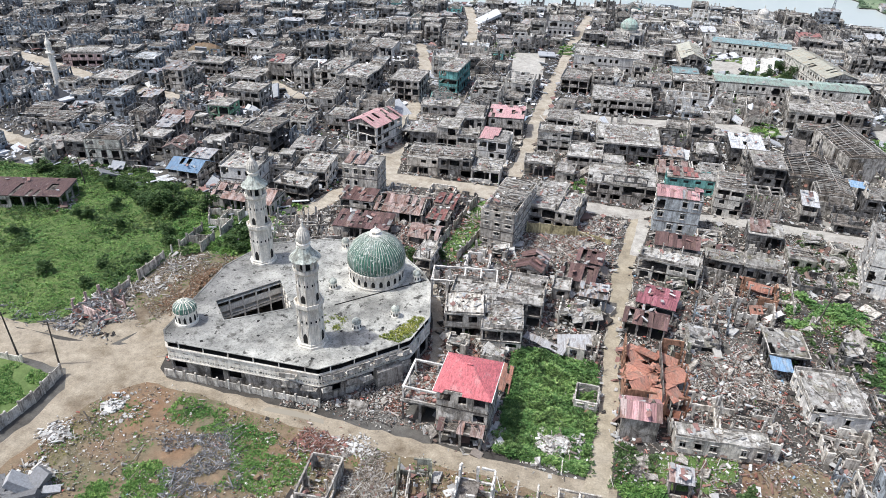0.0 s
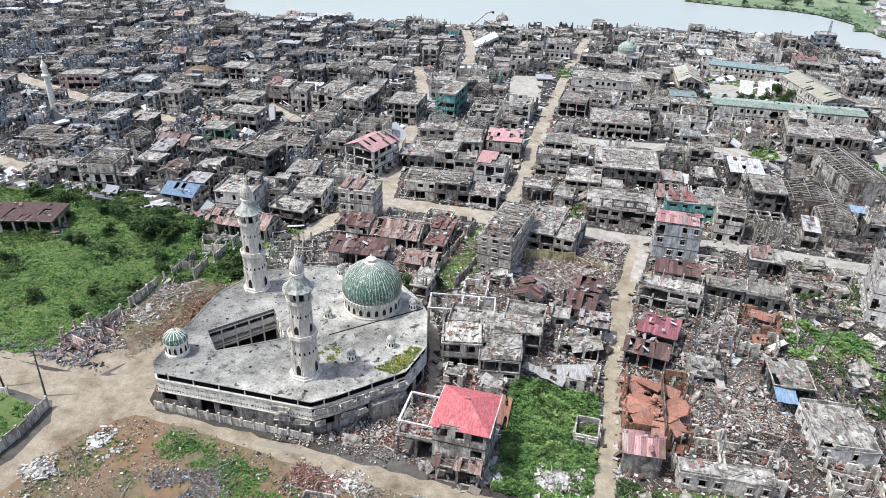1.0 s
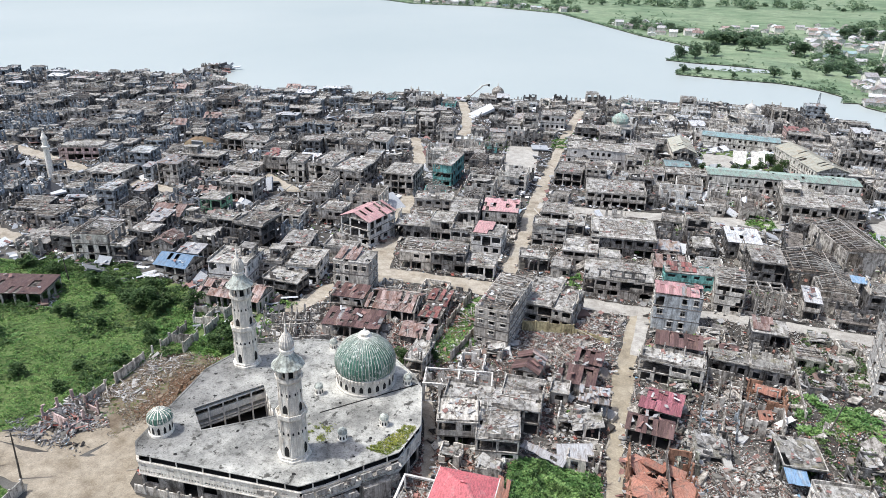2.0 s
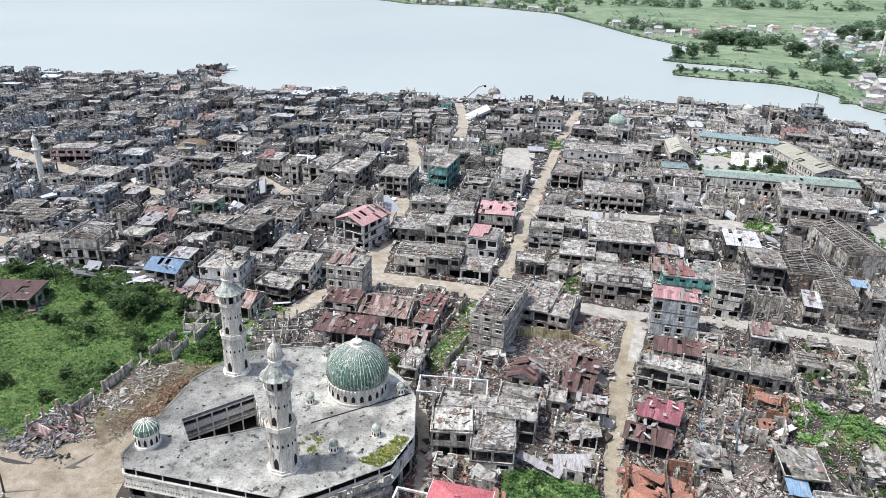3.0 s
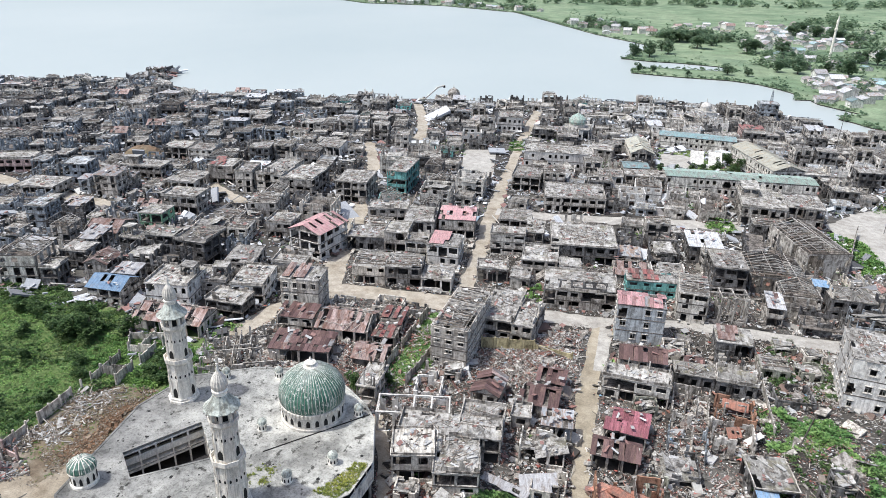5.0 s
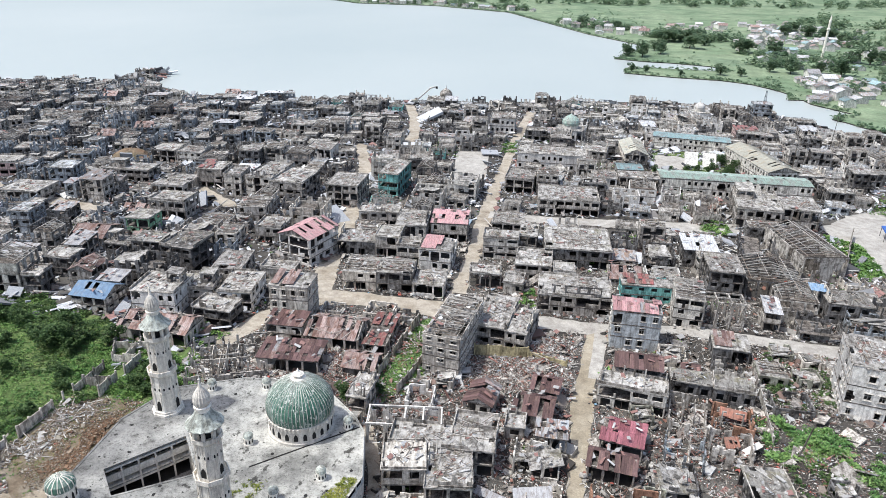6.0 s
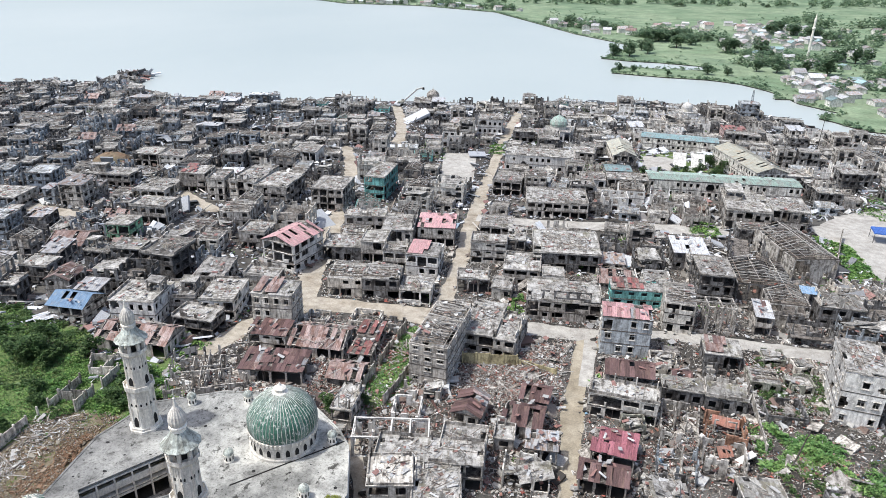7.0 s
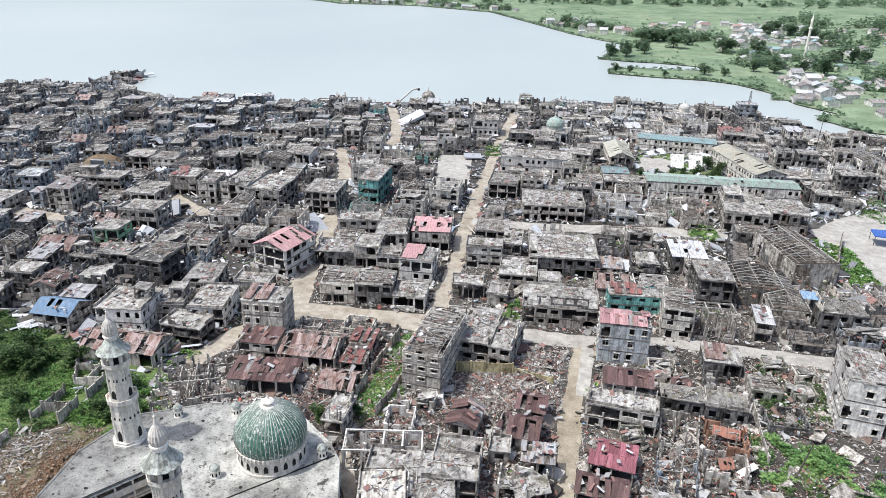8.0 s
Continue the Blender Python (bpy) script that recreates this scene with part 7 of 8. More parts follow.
tufts("strip_weeds", mounded(sow(7000, [(-89.5, 106), (-78, 104), (-74, 109), (-80, 121), (-89.5, 121)], 0.25, 0.3), 1.2), 0.5, LEAF, "bushy weeds between the wall and the mosque", "weeds", 8)
tufts("strip_weeds", mounded(sow(4000, [(-104, 110), (-95.5, 108), (-92, 118), (-92, 124), (-101, 130)], 0.35, 0.3), 1.0), 0.45, LEAF, "weeds inside the ruined compound", "weeds", 8)
fill_poly("strip_soil", WILD, 0.045, GRASS, "weedy ground inside the ruined compound", "ground")
tufts("wall_weeds", sow(5200, WALL_STRIP, 0.3, 0.2), 0.5, LEAF_LOT, "weeds along a wall", "weeds", 10)
fill_poly("strip_soil", WALL_STRIP, 0.045, GRASS, "weedy strip along a wall", "ground")
EDGE = [(-160, 126), (-153, 132.5), (-141, 133.5), (-131, 136), (-122, 131), (-112, 131), (-108, 129), (-120, 125), (-140, 124)]
fill_poly("strip_soil", EDGE, 0.042, GRASS, "weedy ground along the ruined house fronts", "ground")
tufts("edge_weeds", mounded(sow(5200, EDGE, 0.25, 0.25), 1.4), 0.6, LEAF_DARK, "dark bushy weeds along the ruined house fronts", "weeds", 9)
tufts("edge_weeds", mounded(sow(2600, EDGE, 0.35, 0.2), 1.2), 0.5, LEAF, "green weeds along the ruined house fronts", "weeds", 8)
tufts("verge_weeds", sow(1500, VERGE), 0.9, LEAF, "green verge weeds", "weeds", 9)
for spot, n in (([(28.4, 135), (35, 132.7), (43.5, 134), (42, 123), (29, 121.5)], 2000), ([(42, 122), (47, 126), (60, 118), (52, 100), (42, 104)], 2000), ([(15, 264), (25, 267), (24.4, 247), (15.6, 247)], 500), ([(82, 279), (97, 286), (90, 258), (82, 264)], 600), ([(-50, 411), (-26, 418), (-24, 398), (-46, 384)], 500), ([(-81, 307), (-72, 310), (-67, 287), (-75.7, 284)], 500), ([(26, 228), (34, 228), (34, 240), (26, 240)], 500), ([(2, 210), (14, 212), (12, 222), (2, 221)], 600),
                ([(-50, 300), (-44, 300), (-45, 318), (-52, 316)], 500), ([(38, 270), (60, 274), (58, 290), (40, 288)], 900), ([(-20, 395), (10, 400), (15, 420), (-22, 410)], 700), ([(-24, 158), (-18, 160), (-17, 172), (-22, 172)], 420),
                ([(-29, 95), (-20, 103), (-18, 108), (-23, 106)], 260), ([(4, 68), (10, 69), (9, 74), (3, 73)], 300), ([(-92, 130), (-82, 126), (-80, 132), (-90, 135)], 500), ([(-83, 104), (-76, 106), (-78, 114), (-90, 112)], 700)):
    tufts("bush_weeds", mounded(sow(n * 2, spot, 0.36, 0.3), 1.2), 0.6, LEAF_LOT if spot[0][1] < 140 and spot[0][0] > 20 else LEAF, "green bushy weeds among ruins", "weeds", 8)
for spot, n in (([(31, 139), (44, 139), (45, 158), (32, 158)], 1500), ([(36, 96), (52, 96), (54, 124), (38, 122)], 1600), ([(2.5, 72), (8, 72), (7, 80), (2, 80)], 700), ([(42, 99), (62, 99), (66, 138), (52, 140), (44, 122)], 3600), ([(38, 106), (44, 106), (46, 121), (30, 121)], 1500)):
    tufts("thicket_weeds", mounded(sow(n, spot, 0.42, 0.25), 0.8), 0.55, LEAF_DARK, "dark weeds growing over a ruined plot", "weeds", 9)
scatter("rubble", 3600, [(42, 98), (64, 98), (68, 140), (50, 142), (44, 122)], 0.15, RUBBLE, "rubble among the weeds of an eastern plot", clear=False, height=0.9)
scatter("fallen_timber", 600, [(42, 98), (64, 98), (68, 140), (50, 142), (44, 122)], 0.2, TIMBER, "boards among the weeds of an eastern plot", 0.14, long=5, clear=False, height=0.9)
scatter("rubble", 2600, [(31, 138), (46, 138), (46, 159), (31, 159)], 0.16, RUBBLE, "rubble over a ruined plot", clear=False, height=0.8)
all_town = [(-230, 130), (-70, 112), (60, 75), (110, 250), (60, 400), (-150, 370), (-300, 340)]
pts = sow(9000, all_town, 0.72, 0.06)
pts = pts[~blocked(pts)]
tufts("ruin_weeds", pts, 0.9, LEAF, "weeds growing through the rubble", "weeds", 9)
moss_pts = sow(1300, [(-38.6, 83.2), (-35.0, 82.6), (-33.6, 85.5), (-33.2, 91.0), (-35.2, 90.5), (-36.6, 86.5)])
tufts("roof_moss", np.column_stack((moss_pts, np.full(len(moss_pts), 7.05))), 0.3, MOSS, "yellow-green moss tufts on the roof edge", "moss", 8)
moss_pts = sow(400, [(-49, 82), (-46, 82.5), (-46, 86), (-48.5, 85.5)], 0.4, 0.6)
tufts("roof_moss", np.column_stack((moss_pts, np.full(len(moss_pts), 7.05))), 0.28, MOSS, "yellow-green moss tufts on the roof", "moss", 8)


def crown_points(n, r, z, squash=0.75):
    """Leaf places on lumpy lobes, so that the crown has gaps and an uneven rim."""
    lobes = [(random.gauss(0, r * 0.42), random.gauss(0, r * 0.42), z + random.gauss(0, r * 0.25), r * random.uniform(0.3, 0.55)) for _ in range(9)]
    out = []
    for _ in range(n):
        lx, ly, lz, lr = random.choice(lobes)
        v = Vector((random.gauss(0, 1), random.gauss(0, 1), random.gauss(0, 1))).normalized() * lr * random.uniform(0.7, 1.05)
        out.append((lx + v.x, ly + v.y, lz + v.z * squash))
    return np.array(out)


def shrub(x, y, height, spread):
    root = thing("shrub", pose(x, y, 0), "dense dark green shrub standing in the weeds", "shrub", "shrubs in the weed field")
    for i in range(3):
        part("stem", lathe([(0.07, 0), (0.04, height * 0.6)], 6), BARK, root).matrix_basis = pose(0, 0, 0, random.uniform(8, 25), 0, 120 * i)
    leafy = tufts("foliage", np.vstack((crown_points(int(46 * spread * spread) + 50, spread, height * 0.62, 0.8), crown_points(int(26 * spread * spread) + 30, spread * 0.9, height * 0.3, 0.6))), 0.42, LEAF_DARK, "", "", 9, kind="", broad=1.8)
    leafy.parent = root


def make_tree(x, y, height, spread, leaf=0.5, n=420, foliage=LEAF_DARK):
    root = thing("tree", pose(x, y, 0), "broad dark green leafy tree", "tree", "trees round the town")
    trunk = lathe([(0.045 * height, 0), (0.032 * height, height * 0.3), (0.02 * height, height * 0.65), (0.006 * height, height * 0.9)], 8)
    part("trunk", trunk, BARK, root)
    for i in range(5):
        a = 72 * i + random.uniform(-20, 20)
        limb = part("limb", lathe([(0.02 * height, 0), (0.012 * height, spread * 0.35), (0.004 * height, spread * 0.75)], 6), BARK, root)
        limb.matrix_basis = pose(0, 0, height * random.uniform(0.35, 0.5), random.uniform(40, 62), 0, a)
    crown = tufts("crown", np.vstack((crown_points(n, spread, height * 0.66, 0.85), crown_points(n // 3, spread * 0.8, height * 0.42, 0.7))), leaf * 1.1, foliage, "", "", 8, kind="", broad=2.4)
    crown.parent = root
    return root


trees = [make_tree(-107.5, 118.5, 5.5, 3.0, 0.42, 420), make_tree(20.0, 74.5, 3.2, 1.4, 0.28), make_tree(7.5, 638, 11, 6.5, 1.0, 520, LEAF_HAZE), make_tree(50, 716, 13, 8, 1.2, 620, LEAF_HAZE)]
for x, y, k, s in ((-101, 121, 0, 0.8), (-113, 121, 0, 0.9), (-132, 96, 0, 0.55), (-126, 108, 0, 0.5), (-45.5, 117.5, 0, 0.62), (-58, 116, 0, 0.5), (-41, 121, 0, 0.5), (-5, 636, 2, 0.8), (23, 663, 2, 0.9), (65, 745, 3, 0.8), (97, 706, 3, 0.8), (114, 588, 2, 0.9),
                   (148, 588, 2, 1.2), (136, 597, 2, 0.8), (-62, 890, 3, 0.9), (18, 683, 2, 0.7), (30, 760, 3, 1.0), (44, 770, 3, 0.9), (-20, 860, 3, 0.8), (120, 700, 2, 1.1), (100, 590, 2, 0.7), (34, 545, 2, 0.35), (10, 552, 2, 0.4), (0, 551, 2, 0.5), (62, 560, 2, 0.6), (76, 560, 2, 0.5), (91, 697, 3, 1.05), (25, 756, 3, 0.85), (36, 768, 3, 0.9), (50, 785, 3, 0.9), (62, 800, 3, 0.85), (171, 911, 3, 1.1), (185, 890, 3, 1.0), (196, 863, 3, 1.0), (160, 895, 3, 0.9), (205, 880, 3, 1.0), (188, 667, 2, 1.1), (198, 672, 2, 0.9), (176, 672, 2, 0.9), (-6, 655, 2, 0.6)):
    t0 = trees[k]
    copy_thing(t0, pose(x, y, 0, 0, 0, random.uniform(0, 360)) @ Matrix.Diagonal((s, s, s, 1)))
for x, y, s in ((44.9, 306, 0.99), (39, 309, 0.87), (49.5, 311, 0.93), (35, 304, 0.68), (42, 301, 0.81), (12.6, 289, 0.62), (33, 297, 0.74), (24, 295, 0.56), (28.5, 293, 0.62), (38, 293, 0.68), (42, 318, 0.68), (37, 314, 0.62), (19, 291, 0.50)):
    copy_thing(trees[0], pose(x, y, 0, 0, 0, random.uniform(0, 360)) @ Matrix.Diagonal((s, s, s, 1)))
for x, y, h, s in ((-112.9, 106.8, 3.2, 1.5), (-114.5, 86.6, 3.0, 1.6), (-123.5, 108.0, 3.0, 1.4), (-113.4, 122.5, 3.6, 2.8), (-112.0, 117.0, 4.2, 3.2), (-117.5, 119.4, 3.4, 2.6), (-98.0, 105.0, 2.6, 1.5), (-144, 124.5, 2.6, 2.0), (-154, 125.2, 2.6, 2.2), (-125.7, 122.6, 3.0, 2.2),
                   (-105.5, 92.6, 2.4, 1.4), (-106.5, 116.5, 3.4, 2.2), (-102.0, 108.5, 2.6, 1.5), (-121.5, 115.0, 2.4, 1.7), (-108.5, 121.5, 3.4, 2.4), (-103.5, 85.5, 2.2, 1.2), (-131.0, 123.5, 2.6, 2.0), (-98.5, 97.0, 2.2, 1.2), (-137, 118, 2.2, 1.6),
                   (-86.5, 109.5, 2.6, 2.0), (-84.0, 112.5, 2.8, 2.2), (-87.0, 115.0, 2.6, 2.0), (-82.5, 108.5, 2.2, 1.6), (-85.5, 118.5, 2.4, 1.8), (-79.5, 111.5, 2.2, 1.6)):
    shrub(x, y, h, s)


def bushes(name, centres, radius, material, label, category, tall=0.9, per=9, blades=6, leaf=0.6):
    """Low rounded clumps of leaves that reach down to the ground."""
    r = np.repeat(radius * np.random.lognormal(0, 0.4, len(centres)), per)
    m = len(r)
    v = np.random.normal(size=(m, 3))
    v /= np.linalg.norm(v, axis=1)[:, None]
    v[:, 2] = abs(v[:, 2]) * tall + 0.12
    tufts(name, np.column_stack((np.repeat(centres, per, 0), np.zeros(m))) + v * (r * np.random.uniform(0.55, 1.0, m))[:, None], radius * leaf, material, label, category, blades, broad=2.4)


def along_shore(n, inland):
    """Places near the waterline of the far shore."""
    out = []
    for (x1, y1), (x2, y2) in zip(SHORE[:-2], SHORE[1:-1]):
        ln = math.hypot(x2 - x1, y2 - y1)
        for _ in range(int(ln * n)):
            f, o = random.random(), abs(random.gauss(0.15, inland))
            out.append((x1 + (x2 - x1) * f + (y2 - y1) / ln * o, y1 + (y2 - y1) * f - (x2 - x1) / ln * o))
    pts = np.array(out)
    return pts[~inside(pts, LAKE)]


FAR_LAND = [(245, 385), (165, 398), (137, 418), (112, 430), (112, 446), (60, 530), (0, 560), (2, 582), (52, 594), (66, 610), (44, 638), (-4, 634), (16, 711), (-40, 800), (-100, 915), (-170, 1045), (-300, 1112), (-420, 1098), (-470, 1140), (-300, 1300), (700, 1300), (700, 380)]
bushes("shore_bushes", along_shore(0.55, 3.0), 1.7, LEAF_HAZE, "low green bushes and reeds along the waterline", "bushes", 0.7, 7)
bushes("meadow_bushes", sow(900, [(240, 430), (112, 446), (60, 530), (5, 562), (5, 580), (52, 594), (66, 610), (44, 638), (0, 640), (16, 711), (200, 720), (260, 560)], 0.5, 0.02), 1.3, LEAF_HAZE, "low green bushes on the near meadow", "bushes", 0.8, 8)
bushes("meadow_bushes", sow(900, FAR_LAND, 0.55, 0.012), 2.0, LEAF_HAZE, "green bushes scattered over the meadow", "bushes", 0.8, 7)
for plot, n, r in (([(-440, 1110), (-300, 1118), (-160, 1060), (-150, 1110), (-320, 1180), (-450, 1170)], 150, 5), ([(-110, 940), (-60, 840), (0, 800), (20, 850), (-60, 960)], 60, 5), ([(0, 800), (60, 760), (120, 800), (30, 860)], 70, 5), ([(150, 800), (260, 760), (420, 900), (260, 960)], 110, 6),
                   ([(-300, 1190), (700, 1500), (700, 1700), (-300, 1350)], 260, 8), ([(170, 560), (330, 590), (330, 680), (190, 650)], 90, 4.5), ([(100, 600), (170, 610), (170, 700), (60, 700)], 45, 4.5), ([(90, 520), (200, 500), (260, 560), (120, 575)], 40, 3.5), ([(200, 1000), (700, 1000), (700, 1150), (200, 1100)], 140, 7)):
    bushes("far_woods", sow(n * 3, plot, 0.45, 0.02)[:n], r, LEAF_HAZE, "distant rounded green trees beyond the lake", "woods", 1.25, 34, 5, 0.42)

# ---------------------------------------------------------------- far shore town
far_roofs = ["white", "zinc", "beige", "zinc", "white", "zinc", "rust", "white", "zinc", "zinc", "teal"]
far_protos = []
for i, key in enumerate(far_roofs):
    far_protos.append((random.uniform(6.5, 11), random.uniform(6, 8.5), key, None))


def shore_house(x, y, w, d, yaw, key):
    """A small gabled house: one shell of walls and two roof slopes."""
    root = thing("shore_house", pose(x, y, 0, 0, 0, yaw), f"low house with {METAL[key].name.replace('_', ' ').replace('roofing', 'sheet')} roof by the lake", "house", "houses on the far shore")
    bm = bmesh.new()
    ends = [[bm.verts.new((sx * w / 2, yy, zz)) for yy, zz in ((-d / 2, 0), (d / 2, 0), (d / 2, 2.7), (0, 3.9), (-d / 2, 2.7))] for sx in (-1, 1)]
    bm.faces.new(ends[0][::-1])
    bm.faces.new(ends[1])
    for i in range(5):
        k = (i + 1) % 5
        bm.faces.new((ends[0][i], ends[0][k], ends[1][k], ends[1][i]))
    bmesh.ops.recalc_face_normals(bm, faces=bm.faces)
    part("wall", bm, WALL["white"], root)
    bx = Boxes(0.05)
    a = math.degrees(math.atan2(1.2, d / 2))
    for s in (-1, 1):
        bx.add(0, s * (d / 4 + 0.15), 3.4, w + 1, math.hypot(d / 2, 1.2) + 0.6, 0.12, 0, -s * a)
    part("roof", bx, METAL[key], root)
    return root


SHORE_TOWN = [([(106, 470), (128, 460), (152, 520), (150, 572), (112, 564), (116, 520)], 30), ([(98, 765), (200, 752), (225, 1000), (150, 1020)], 54), ([(100, 610), (330, 640), (460, 800), (300, 960), (90, 780)], 68), ([(110, 440), (260, 430), (330, 520), (330, 600), (150, 560), (104, 485)], 40), ([(-90, 905), (-40, 800), (20, 800), (-50, 930)], 16), ([(-430, 1100), (-300, 1110), (-150, 1060), (-140, 1090), (-300, 1150), (-440, 1140)], 34), ([(130, 520), (300, 540), (300, 580), (150, 570)], 24), ([(-20, 840), (120, 800), (300, 980), (60, 1000)], 28)]
built = []
for poly, n in SHORE_TOWN:
    for x, y in sow(n * 6, poly):
        if n <= 0:
            break
        if any(abs(x - a) + abs(y - b) < 12 for a, b in built):
            continue
        built.append((x, y))
        n -= 1
        i = random.randrange(len(far_protos))
        w, d, key, ob = far_protos[i]
        if ob is None:
            far_protos[i] = (w, d, key, shore_house(x, y, w, d, random.uniform(0, 180), key))
        else:
            copy_thing(ob, pose(x, y, 0, 0, 0, random.gauss(10, 12) + random.choice((0, 90))) @ Matrix.Diagonal((1, 1, random.choice((1, 1, 1.4, 1.8)), 1)))

# ---------------------------------------------------------------- small landmarks
def slim_tower(x, y, h, label):
    root = thing("far_minaret", pose(x, y, 0), label, "minaret")
    part("shaft", lathe([(1.2, 0), (1.0, h * 0.5), (0.9, h * 0.8)], 10), PLASTER, root)
    part("balcony", lathe([(1.0, h * 0.62), (1.5, h * 0.64), (1.5, h * 0.67), (1.0, h * 0.68)], 10), PLASTER, root)
    part("cap", lathe([(1.1, h * 0.8), (1.1, h * 0.84), (0.6, h * 0.9), (0.2, h * 0.95), (0.05, h)], 10), PLASTER, root)


slim_tower(-209.0, 185.0, 17.5, "slender whitish minaret among grey ruins")
slim_tower(157.7, 693.9, 37.0, "tall slender whitish minaret beyond the inlet")


def domed_hall(x, y, w, h, r, dome_material, label):
    root = thing("small_mosque", pose(x, y, 0, 0, 0, 5), label, "mosque")
    four_walls(root, w, w, h, 1, 0.05, WALL["white"], fine=2.0)
    bx = Boxes()
    bx.add(0, 0, h + 0.1, w + 0.6, w + 0.6, 0.3)
    part("roof", bx, ROOF_CONCRETE, root)
    part("drum", lathe([(r, h), (r, h + 1.6), (r * 1.06, h + 1.7)], 32), PLASTER, root)
    part("dome", lathe([(r, h + 1.6), (r * 1.08, h + 1.6 + r * 0.3), (r * 1.0, h + 1.6 + r * 0.65), (r * 0.7, h + 1.6 + r), (r * 0.25, h + 1.6 + r * 1.25), (0.1, h + 1.6 + r * 1.4)], 32, 0.03, 24), dome_material, root)
    part("finial", lathe([(0.25, h + 1.6 + r * 1.3), (0.05, h + 2.8 + r * 1.6)], 6), PLASTER, root)


domed_hall(-24.9, 336.0, 11, 4.5, 3.6, METAL["green"], "small white mosque with a pale green dome")
domed_hall(-98.2, 390.0, 8, 2.6, 3.2, WALL["grey"], "grey domed mosque standing at the lake shore")
domed_hall(36.0, 400.0, 9, 4.0, 2.4, WALL["white"], "small white domed prayer hall near the shore")


def wall_line(p, q, h, material, label, step=2.6, lean=2.0):
    """A free-standing panel wall with posts."""
    ln = math.hypot(q[0] - p[0], q[1] - p[1])
    root = thing("compound_wall", pose(p[0], p[1], 0, 0, 0, math.degrees(math.atan2(q[1] - p[1], q[0] - p[0]))), label, "wall")
    n = max(1, round(ln / step))
    for i in range(n + 1):
        bx = Boxes(0.02)
        bx.add(i * ln / n, 0, h * 0.52, 0.3, 0.3, h * 1.04)
        part("post", bx, material, root)
        if i < n and random.random() < 0.9:
            bx = Boxes(0.04)
            hh = h * random.uniform(0.75, 1.0)
            bx.add((i + 0.5) * ln / n, 0, hh / 2, ln / n - 0.28, 0.15, hh, 0, random.gauss(0, lean))
            part("panel", bx, material, root)


for p, q, h, k in (((-95.2, 83.5), (-95.4, 107), 2.4, "cream"), ((-95.4, 107), (-90.4, 108.2), 2.6, "grey"), ((-90.3, 105.0), (-90.9, 122.5), 2.6, "cream"), ((-95.4, 107.3), (-95.7, 115.5), 2.4, "grey"), ((-95.7, 115.5), (-91.0, 116.4), 2.4, "cream"), ((-95.9, 115.8), (-105.0, 129.0), 2.4, "grey"), ((-98.5, 119.8), (-91.0, 122.0), 2.2, "cream"), ((-101.5, 124.0), (-92.0, 127.0), 2.2, "grey"), ((-93.5, 116.3), (-95.2, 125.5), 2.0, "cream"), ((-86.5, 47), (-86.2, 56.5), 2.4, "pale"),
                   ((-86.2, 56.5), (-87.3, 63.2), 2.4, "pale"), ((-43.5, 116), (-41.5, 150), 2.6, "grey"), ((-37.5, 122), (-36.0, 134), 2.2, "grey"), ((-26.4, 140.0), (-15.4, 142.0), 2.6, "yellow"), ((-15.2, 142.2), (-7.2, 140.6), 1.8, "yellow"), ((-110, 62.0), (-96, 63.4), 1.6, "cream"), ((60, 206), (70, 239), 3.2, "grey"), ((-52.5, 113.5), (-73.0, 106.5), 2.2, "grey"), ((30, 126.5), (30, 160), 1.8, "grey"), ((72, 206), (90, 212), 3.0, "grey")):
    wall_line(p, q, h, WALL[k], "weathered concrete compound wall with broken panels")


def utility_pole(x, y, h, lean=2.0, arms=1):
    root = thing("utility_pole", pose(x, y, 0, lean, random.uniform(-2, 2), random.uniform(0, 90)), "bare dark utility pole at the roadside", "pole", "utility poles")
    part("shaft", lathe([(0.17, 0), (0.12, h * 0.7), (0.09, h)], 8), POLE, root)
    for k in range(arms):
        bx = Boxes(0.0)
        bx.add(0, 0, h * (0.94 - 0.09 * k), 1.6, 0.1, 0.12)
        part("crossarm", bx, POLE, root)


for x, y, h, l in ((-90.0, 65.2, 9.0, 1), (-98.4, 64.6, 9.0, -3), (-137.6, 122, 8, 2), (33.5, 123.5, 8, 9), (-3.5, 96, 3, 4), (-18.5, 158.8, 6, 1), (-34.8, 146, 7, 2), (63, 300, 14, 1), (88, 350, 16, 2), (-74.5, 152, 7, 3), (1.8, 82, 4, 6)):
    utility_pole(x, y, h, l)


def pickup(x, y, yaw, label):
    root = thing("pickup_truck", pose(x, y, 0.08, 0, 0, yaw), label, "vehicle")
    bx = Boxes(0.02)
    bx.add(0, 0, 0.75, 1.8, 4.6, 0.6)
    bx.add(0, 1.3, 1.05, 1.7, 1.4, 0.25)
    part("body", bx, SHEEN, root)
    bx = Boxes(0.05)
    bx.add(0, 0.2, 1.35, 1.6, 1.7, 0.7)
    part("cabin", bx, SHEEN, root)
    bx = Boxes(0.02)
    bx.add(0, 1.08, 1.4, 1.4, 0.06, 0.5, 0, -14)
    part("windscreen", bx, VOID, root)
    for sx in (-0.8, 0.8):
        for sy in (-1.4, 1.4):
            ob = part("wheel", lathe([(0.36, -0.12), (0.38, -0.06), (0.38, 0.06), (0.36, 0.12)], 14), VOID, root)
            ob.matrix_basis = pose(sx, sy, 0.38, 0, 90, 0)


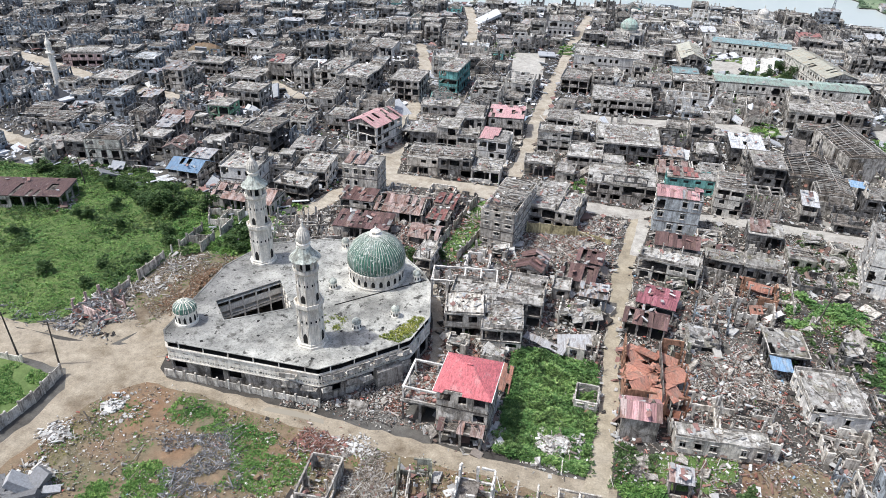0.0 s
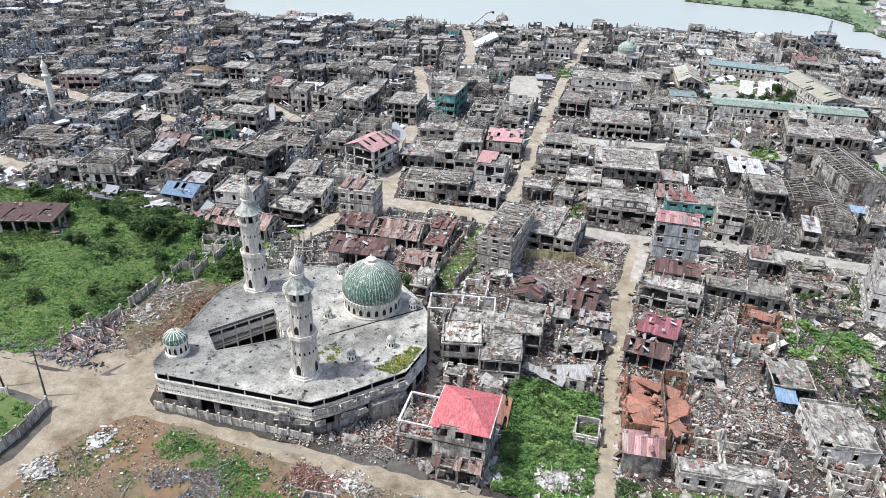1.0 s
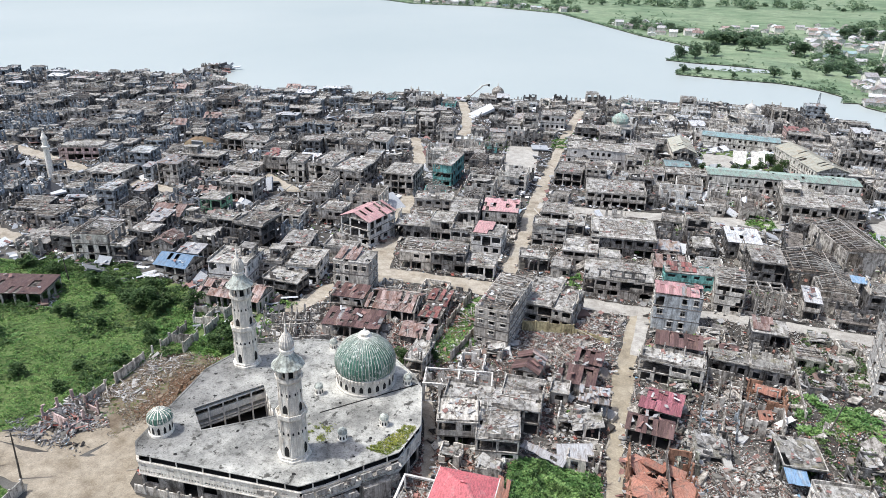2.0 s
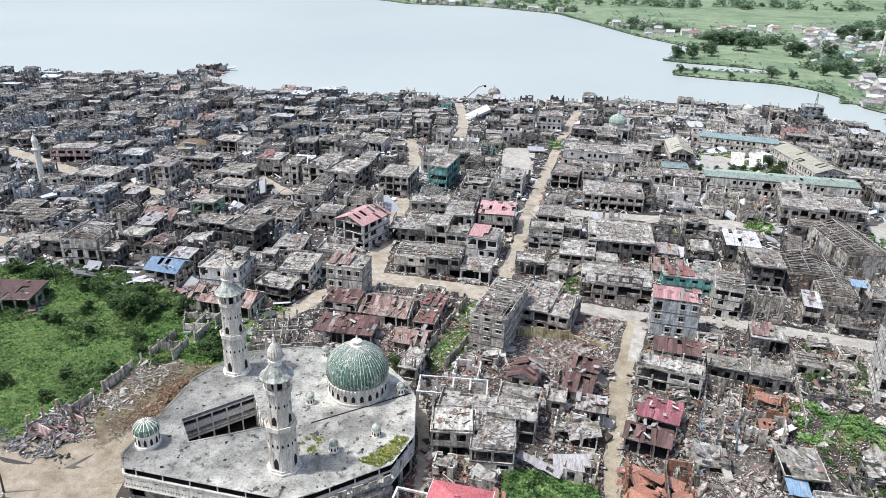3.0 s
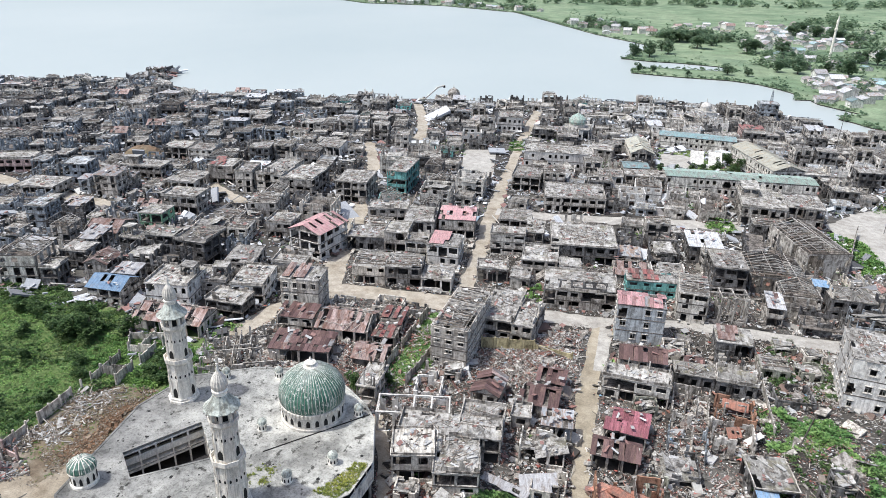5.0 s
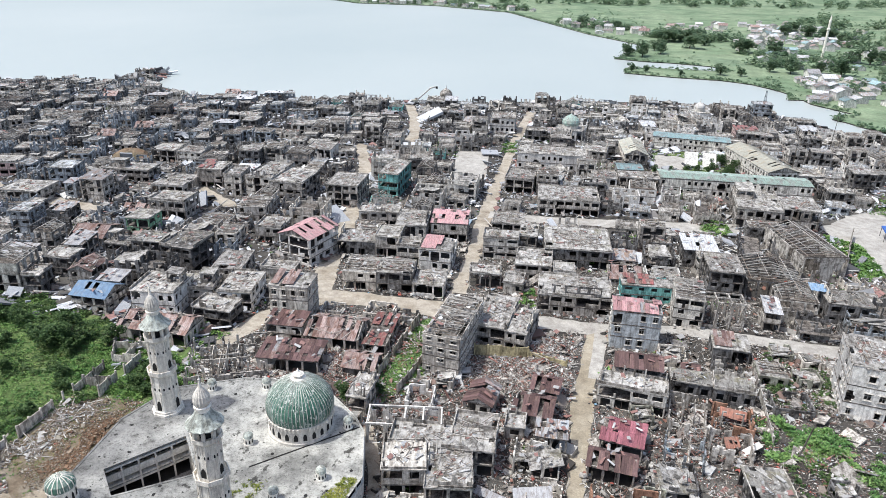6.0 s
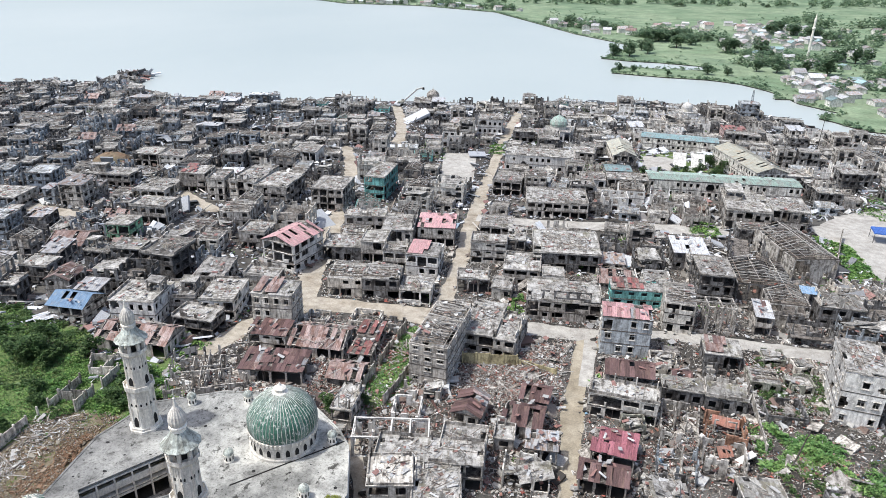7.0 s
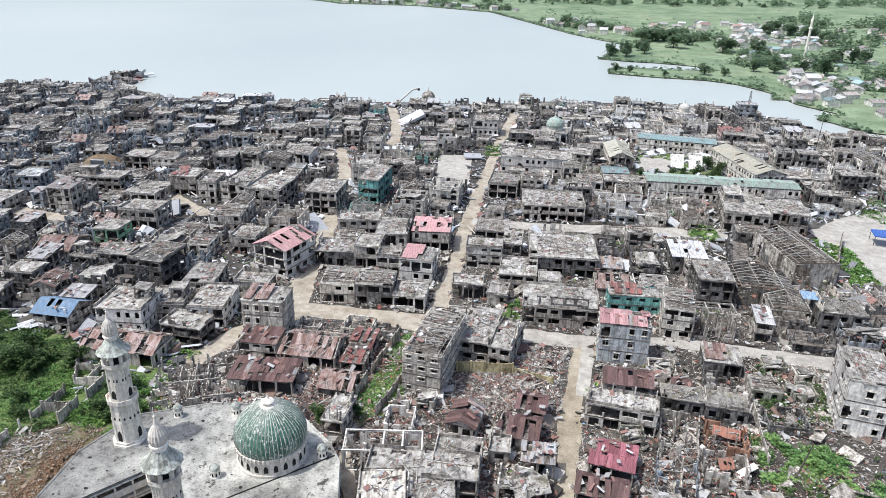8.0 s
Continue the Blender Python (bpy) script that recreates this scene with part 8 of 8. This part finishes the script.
def fallen_sheet(x, y, z, w, d, yaw, rx, ry, material, label):
    """A big bent roofing sheet that has slid off its house."""
    xs = np.linspace(-w / 2, w / 2, 7)
    ob = new("fallen_sheet", panel(xs, np.linspace(-d / 2, d / 2, 4), np.random.random((6, 3)) > 0.06, 0.05, 0.16, "fallen_sheet"))
    ob.data.materials.append(material)
    ob.matrix_basis = pose(x, y, z, 90 + rx, ry, yaw)
    tagged(ob, label, "sheet", "big fallen roofing sheets")


fallen_sheet(-13.4, 98.2, 1.7, 8.0, 1.5, -16, 20, 3, METAL["white"], "long white roofing sheet hanging along a broken wall")
fallen_sheet(-8.4, 99.6, 2.3, 6.0, 3.2, 14, 22, -6, METAL["white"], "bright white roofing sheet slid over the lot's edge")
fallen_sheet(-17.6, 87.0, 1.6, 2.2, 6.5, 8, 4, 24, METAL["orange"], "orange roofing sheet leaning beside the house")
fallen_sheet(25.8, 105.4, 2.9, 3.6, 3.0, 12, 14, 6, METAL["blue"], "pale blue roofing sheet over a broken roof")
fallen_sheet(23.6, 130.6, 2.2, 4.6, 2.0, -4, 24, 3, METAL["orange"], "terracotta-coloured sheet sagging over a roofless room")
fallen_sheet(22.6, 122.4, 2.0, 2.4, 2.0, 10, 28, -8, METAL["orange"], "torn terracotta-coloured sheet inside a ruin")
fallen_sheet(47.7, 182.6, 6.6, 4.2, 3.4, 4, 8, 4, METAL["blue"], "small blue roofing sheet on a ruined roof")
fallen_sheet(-118.6, 131.8, 1.8, 2.2, 7.5, -38, 6, 28, METAL["white"], "white roofing sheet leaning by the weed field")


pickup(-40.4, 252.0, 2, "small brown truck on the long dusty street")


def soil_mound(x, y, r, h):
    """A heap of tipped earth."""
    bm = lathe([(r, 0), (r * 0.92, h * 0.25), (r * 0.7, h * 0.6), (r * 0.4, h * 0.88), (r * 0.1, h)], 28)
    for v in bm.verts:
        v.co += Vector((random.gauss(0, 0.25), random.gauss(0, 0.25), random.gauss(0, 0.12) if v.co.z > 0.1 else 0))
    me = bpy.data.meshes.new("soil_mound")
    bm.to_mesh(me)
    bm.free()
    me.materials.append(RED_SOIL)
    ob = new("soil_mound", me)
    ob.matrix_basis = pose(x, y, 0)
    tagged(ob, "heap of bare brown earth among grey ruins", "mound")


soil_mound(-189.0, 243.0, 7.4, 3.6)


def canopy(x, y, yaw):
    root = thing("canopy_tent", pose(x, y, 0.08, 0, 0, yaw), "blue tarpaulin canopy standing on the yard", "tent")
    part("cover", lathe([(4.2, 3.0), (4.0, 3.4), (0.3, 4.4)], 4), TARP, root)
    for a in (0, 90, 180, 270):
        bx = Boxes(0.0)
        bx.add(3.9 * math.cos(radians(a)), 3.9 * math.sin(radians(a)), 1.5, 0.12, 0.12, 3.0)
        part("leg", bx, POLE, root)


canopy(81.5, 240.5, 40)


def lattice_tower(x, y, h):
    """A slim four-legged steel mast with braces."""
    root = thing("lattice_mast", pose(x, y, 0, 0, 0, 12), "thin grey steel lattice mast by the shore", "mast")
    for sx in (-1, 1):
        for sy in (-1, 1):
            bx = Boxes(0.0)
            bx.add(sx * 0.55, sy * 0.55, h / 2, 0.14, 0.14, h, 0, sy * 3.2, -sx * 3.2)
            part("leg", bx, WALL["slate"], root)
    for i in range(6):
        z, r = (i + 0.5) * h / 6, 1.1 * (1 - 0.8 * (i + 0.5) / 6)
        for a in range(4):
            bx = Boxes(0.0)
            bx.add(0, r, z, 2 * r, 0.1, 0.1, 0, 0, 35 if a % 2 else -35)
            part("brace", bx, WALL["slate"], root).matrix_basis = pose(0, 0, 0, 0, 0, 90 * a)


def excavator(x, y, yaw):
    """A tracked digger with its long boom raised."""
    root = thing("excavator", pose(x, y, 0, 0, 0, yaw), "pale excavator with a long raised boom at the shore", "vehicle")
    for sy in (-1.1, 1.1):
        bx = Boxes(0.05)
        bx.add(0, sy, 0.45, 3.6, 0.6, 0.9)
        part("track", bx, VOID, root)
    bx = Boxes(0.05)
    bx.add(-0.4, 0, 1.7, 3.0, 2.4, 1.4)
    part("body", bx, METAL["beige"], root)
    bx = Boxes(0.05)
    bx.add(0.8, 0.6, 2.5, 1.3, 1.0, 1.5)
    part("cabin", bx, WALL["pale"], root)
    for name, x0, z0, ln, tilt in (("boom", 5.0, 5.2, 9.5, -38), ("stick", 10.2, 8.6, 4.6, -12)):
        bx = Boxes(0.04)
        bx.add(x0, 0, z0, ln, 0.5, 0.7, 0, 0, tilt)
        part(name, bx, PLASTER, root)
    bx = Boxes(0.1)
    bx.add(12.5, 0, 8.6, 1.0, 1.1, 1.2)
    part("bucket", bx, VOID, root)


lattice_tower(71.0, 424.0, 13.0)
excavator(-114.0, 383.0, 35)


def white_screen(x, y, yaw):
    """A big white panel on posts, tipped back so that it looks sunlit from the camera."""
    root = thing("white_panel", pose(x, y, 0, 0, 0, yaw), "big blank white panel leaning back in the school yard", "panel", "panels in the school yard")
    bx = Boxes(0.02)
    bx.add(0, 0.9, 3.4, 5.2, 0.25, 6.2, 0, -42)
    part("panel", bx, WALL["white"], root)
    for s in (-2.6, 2.6):
        bx = Boxes(0.0)
        bx.add(s * 0.8, 2.4, 2.4, 0.3, 0.3, 4.8)
        part("post", bx, SLAB, root)


white_screen(26.5, 303.0, 4)
white_screen(33.5, 303.4, 4)
fill_poly("puddle", [(-52, 67.6), (-46, 68.2), (-41.5, 68.3), (-42, 69.2), (-47, 69.3), (-51.5, 68.6)], 0.062, PUDDLE, "shallow muddy puddle on the road", "puddle")
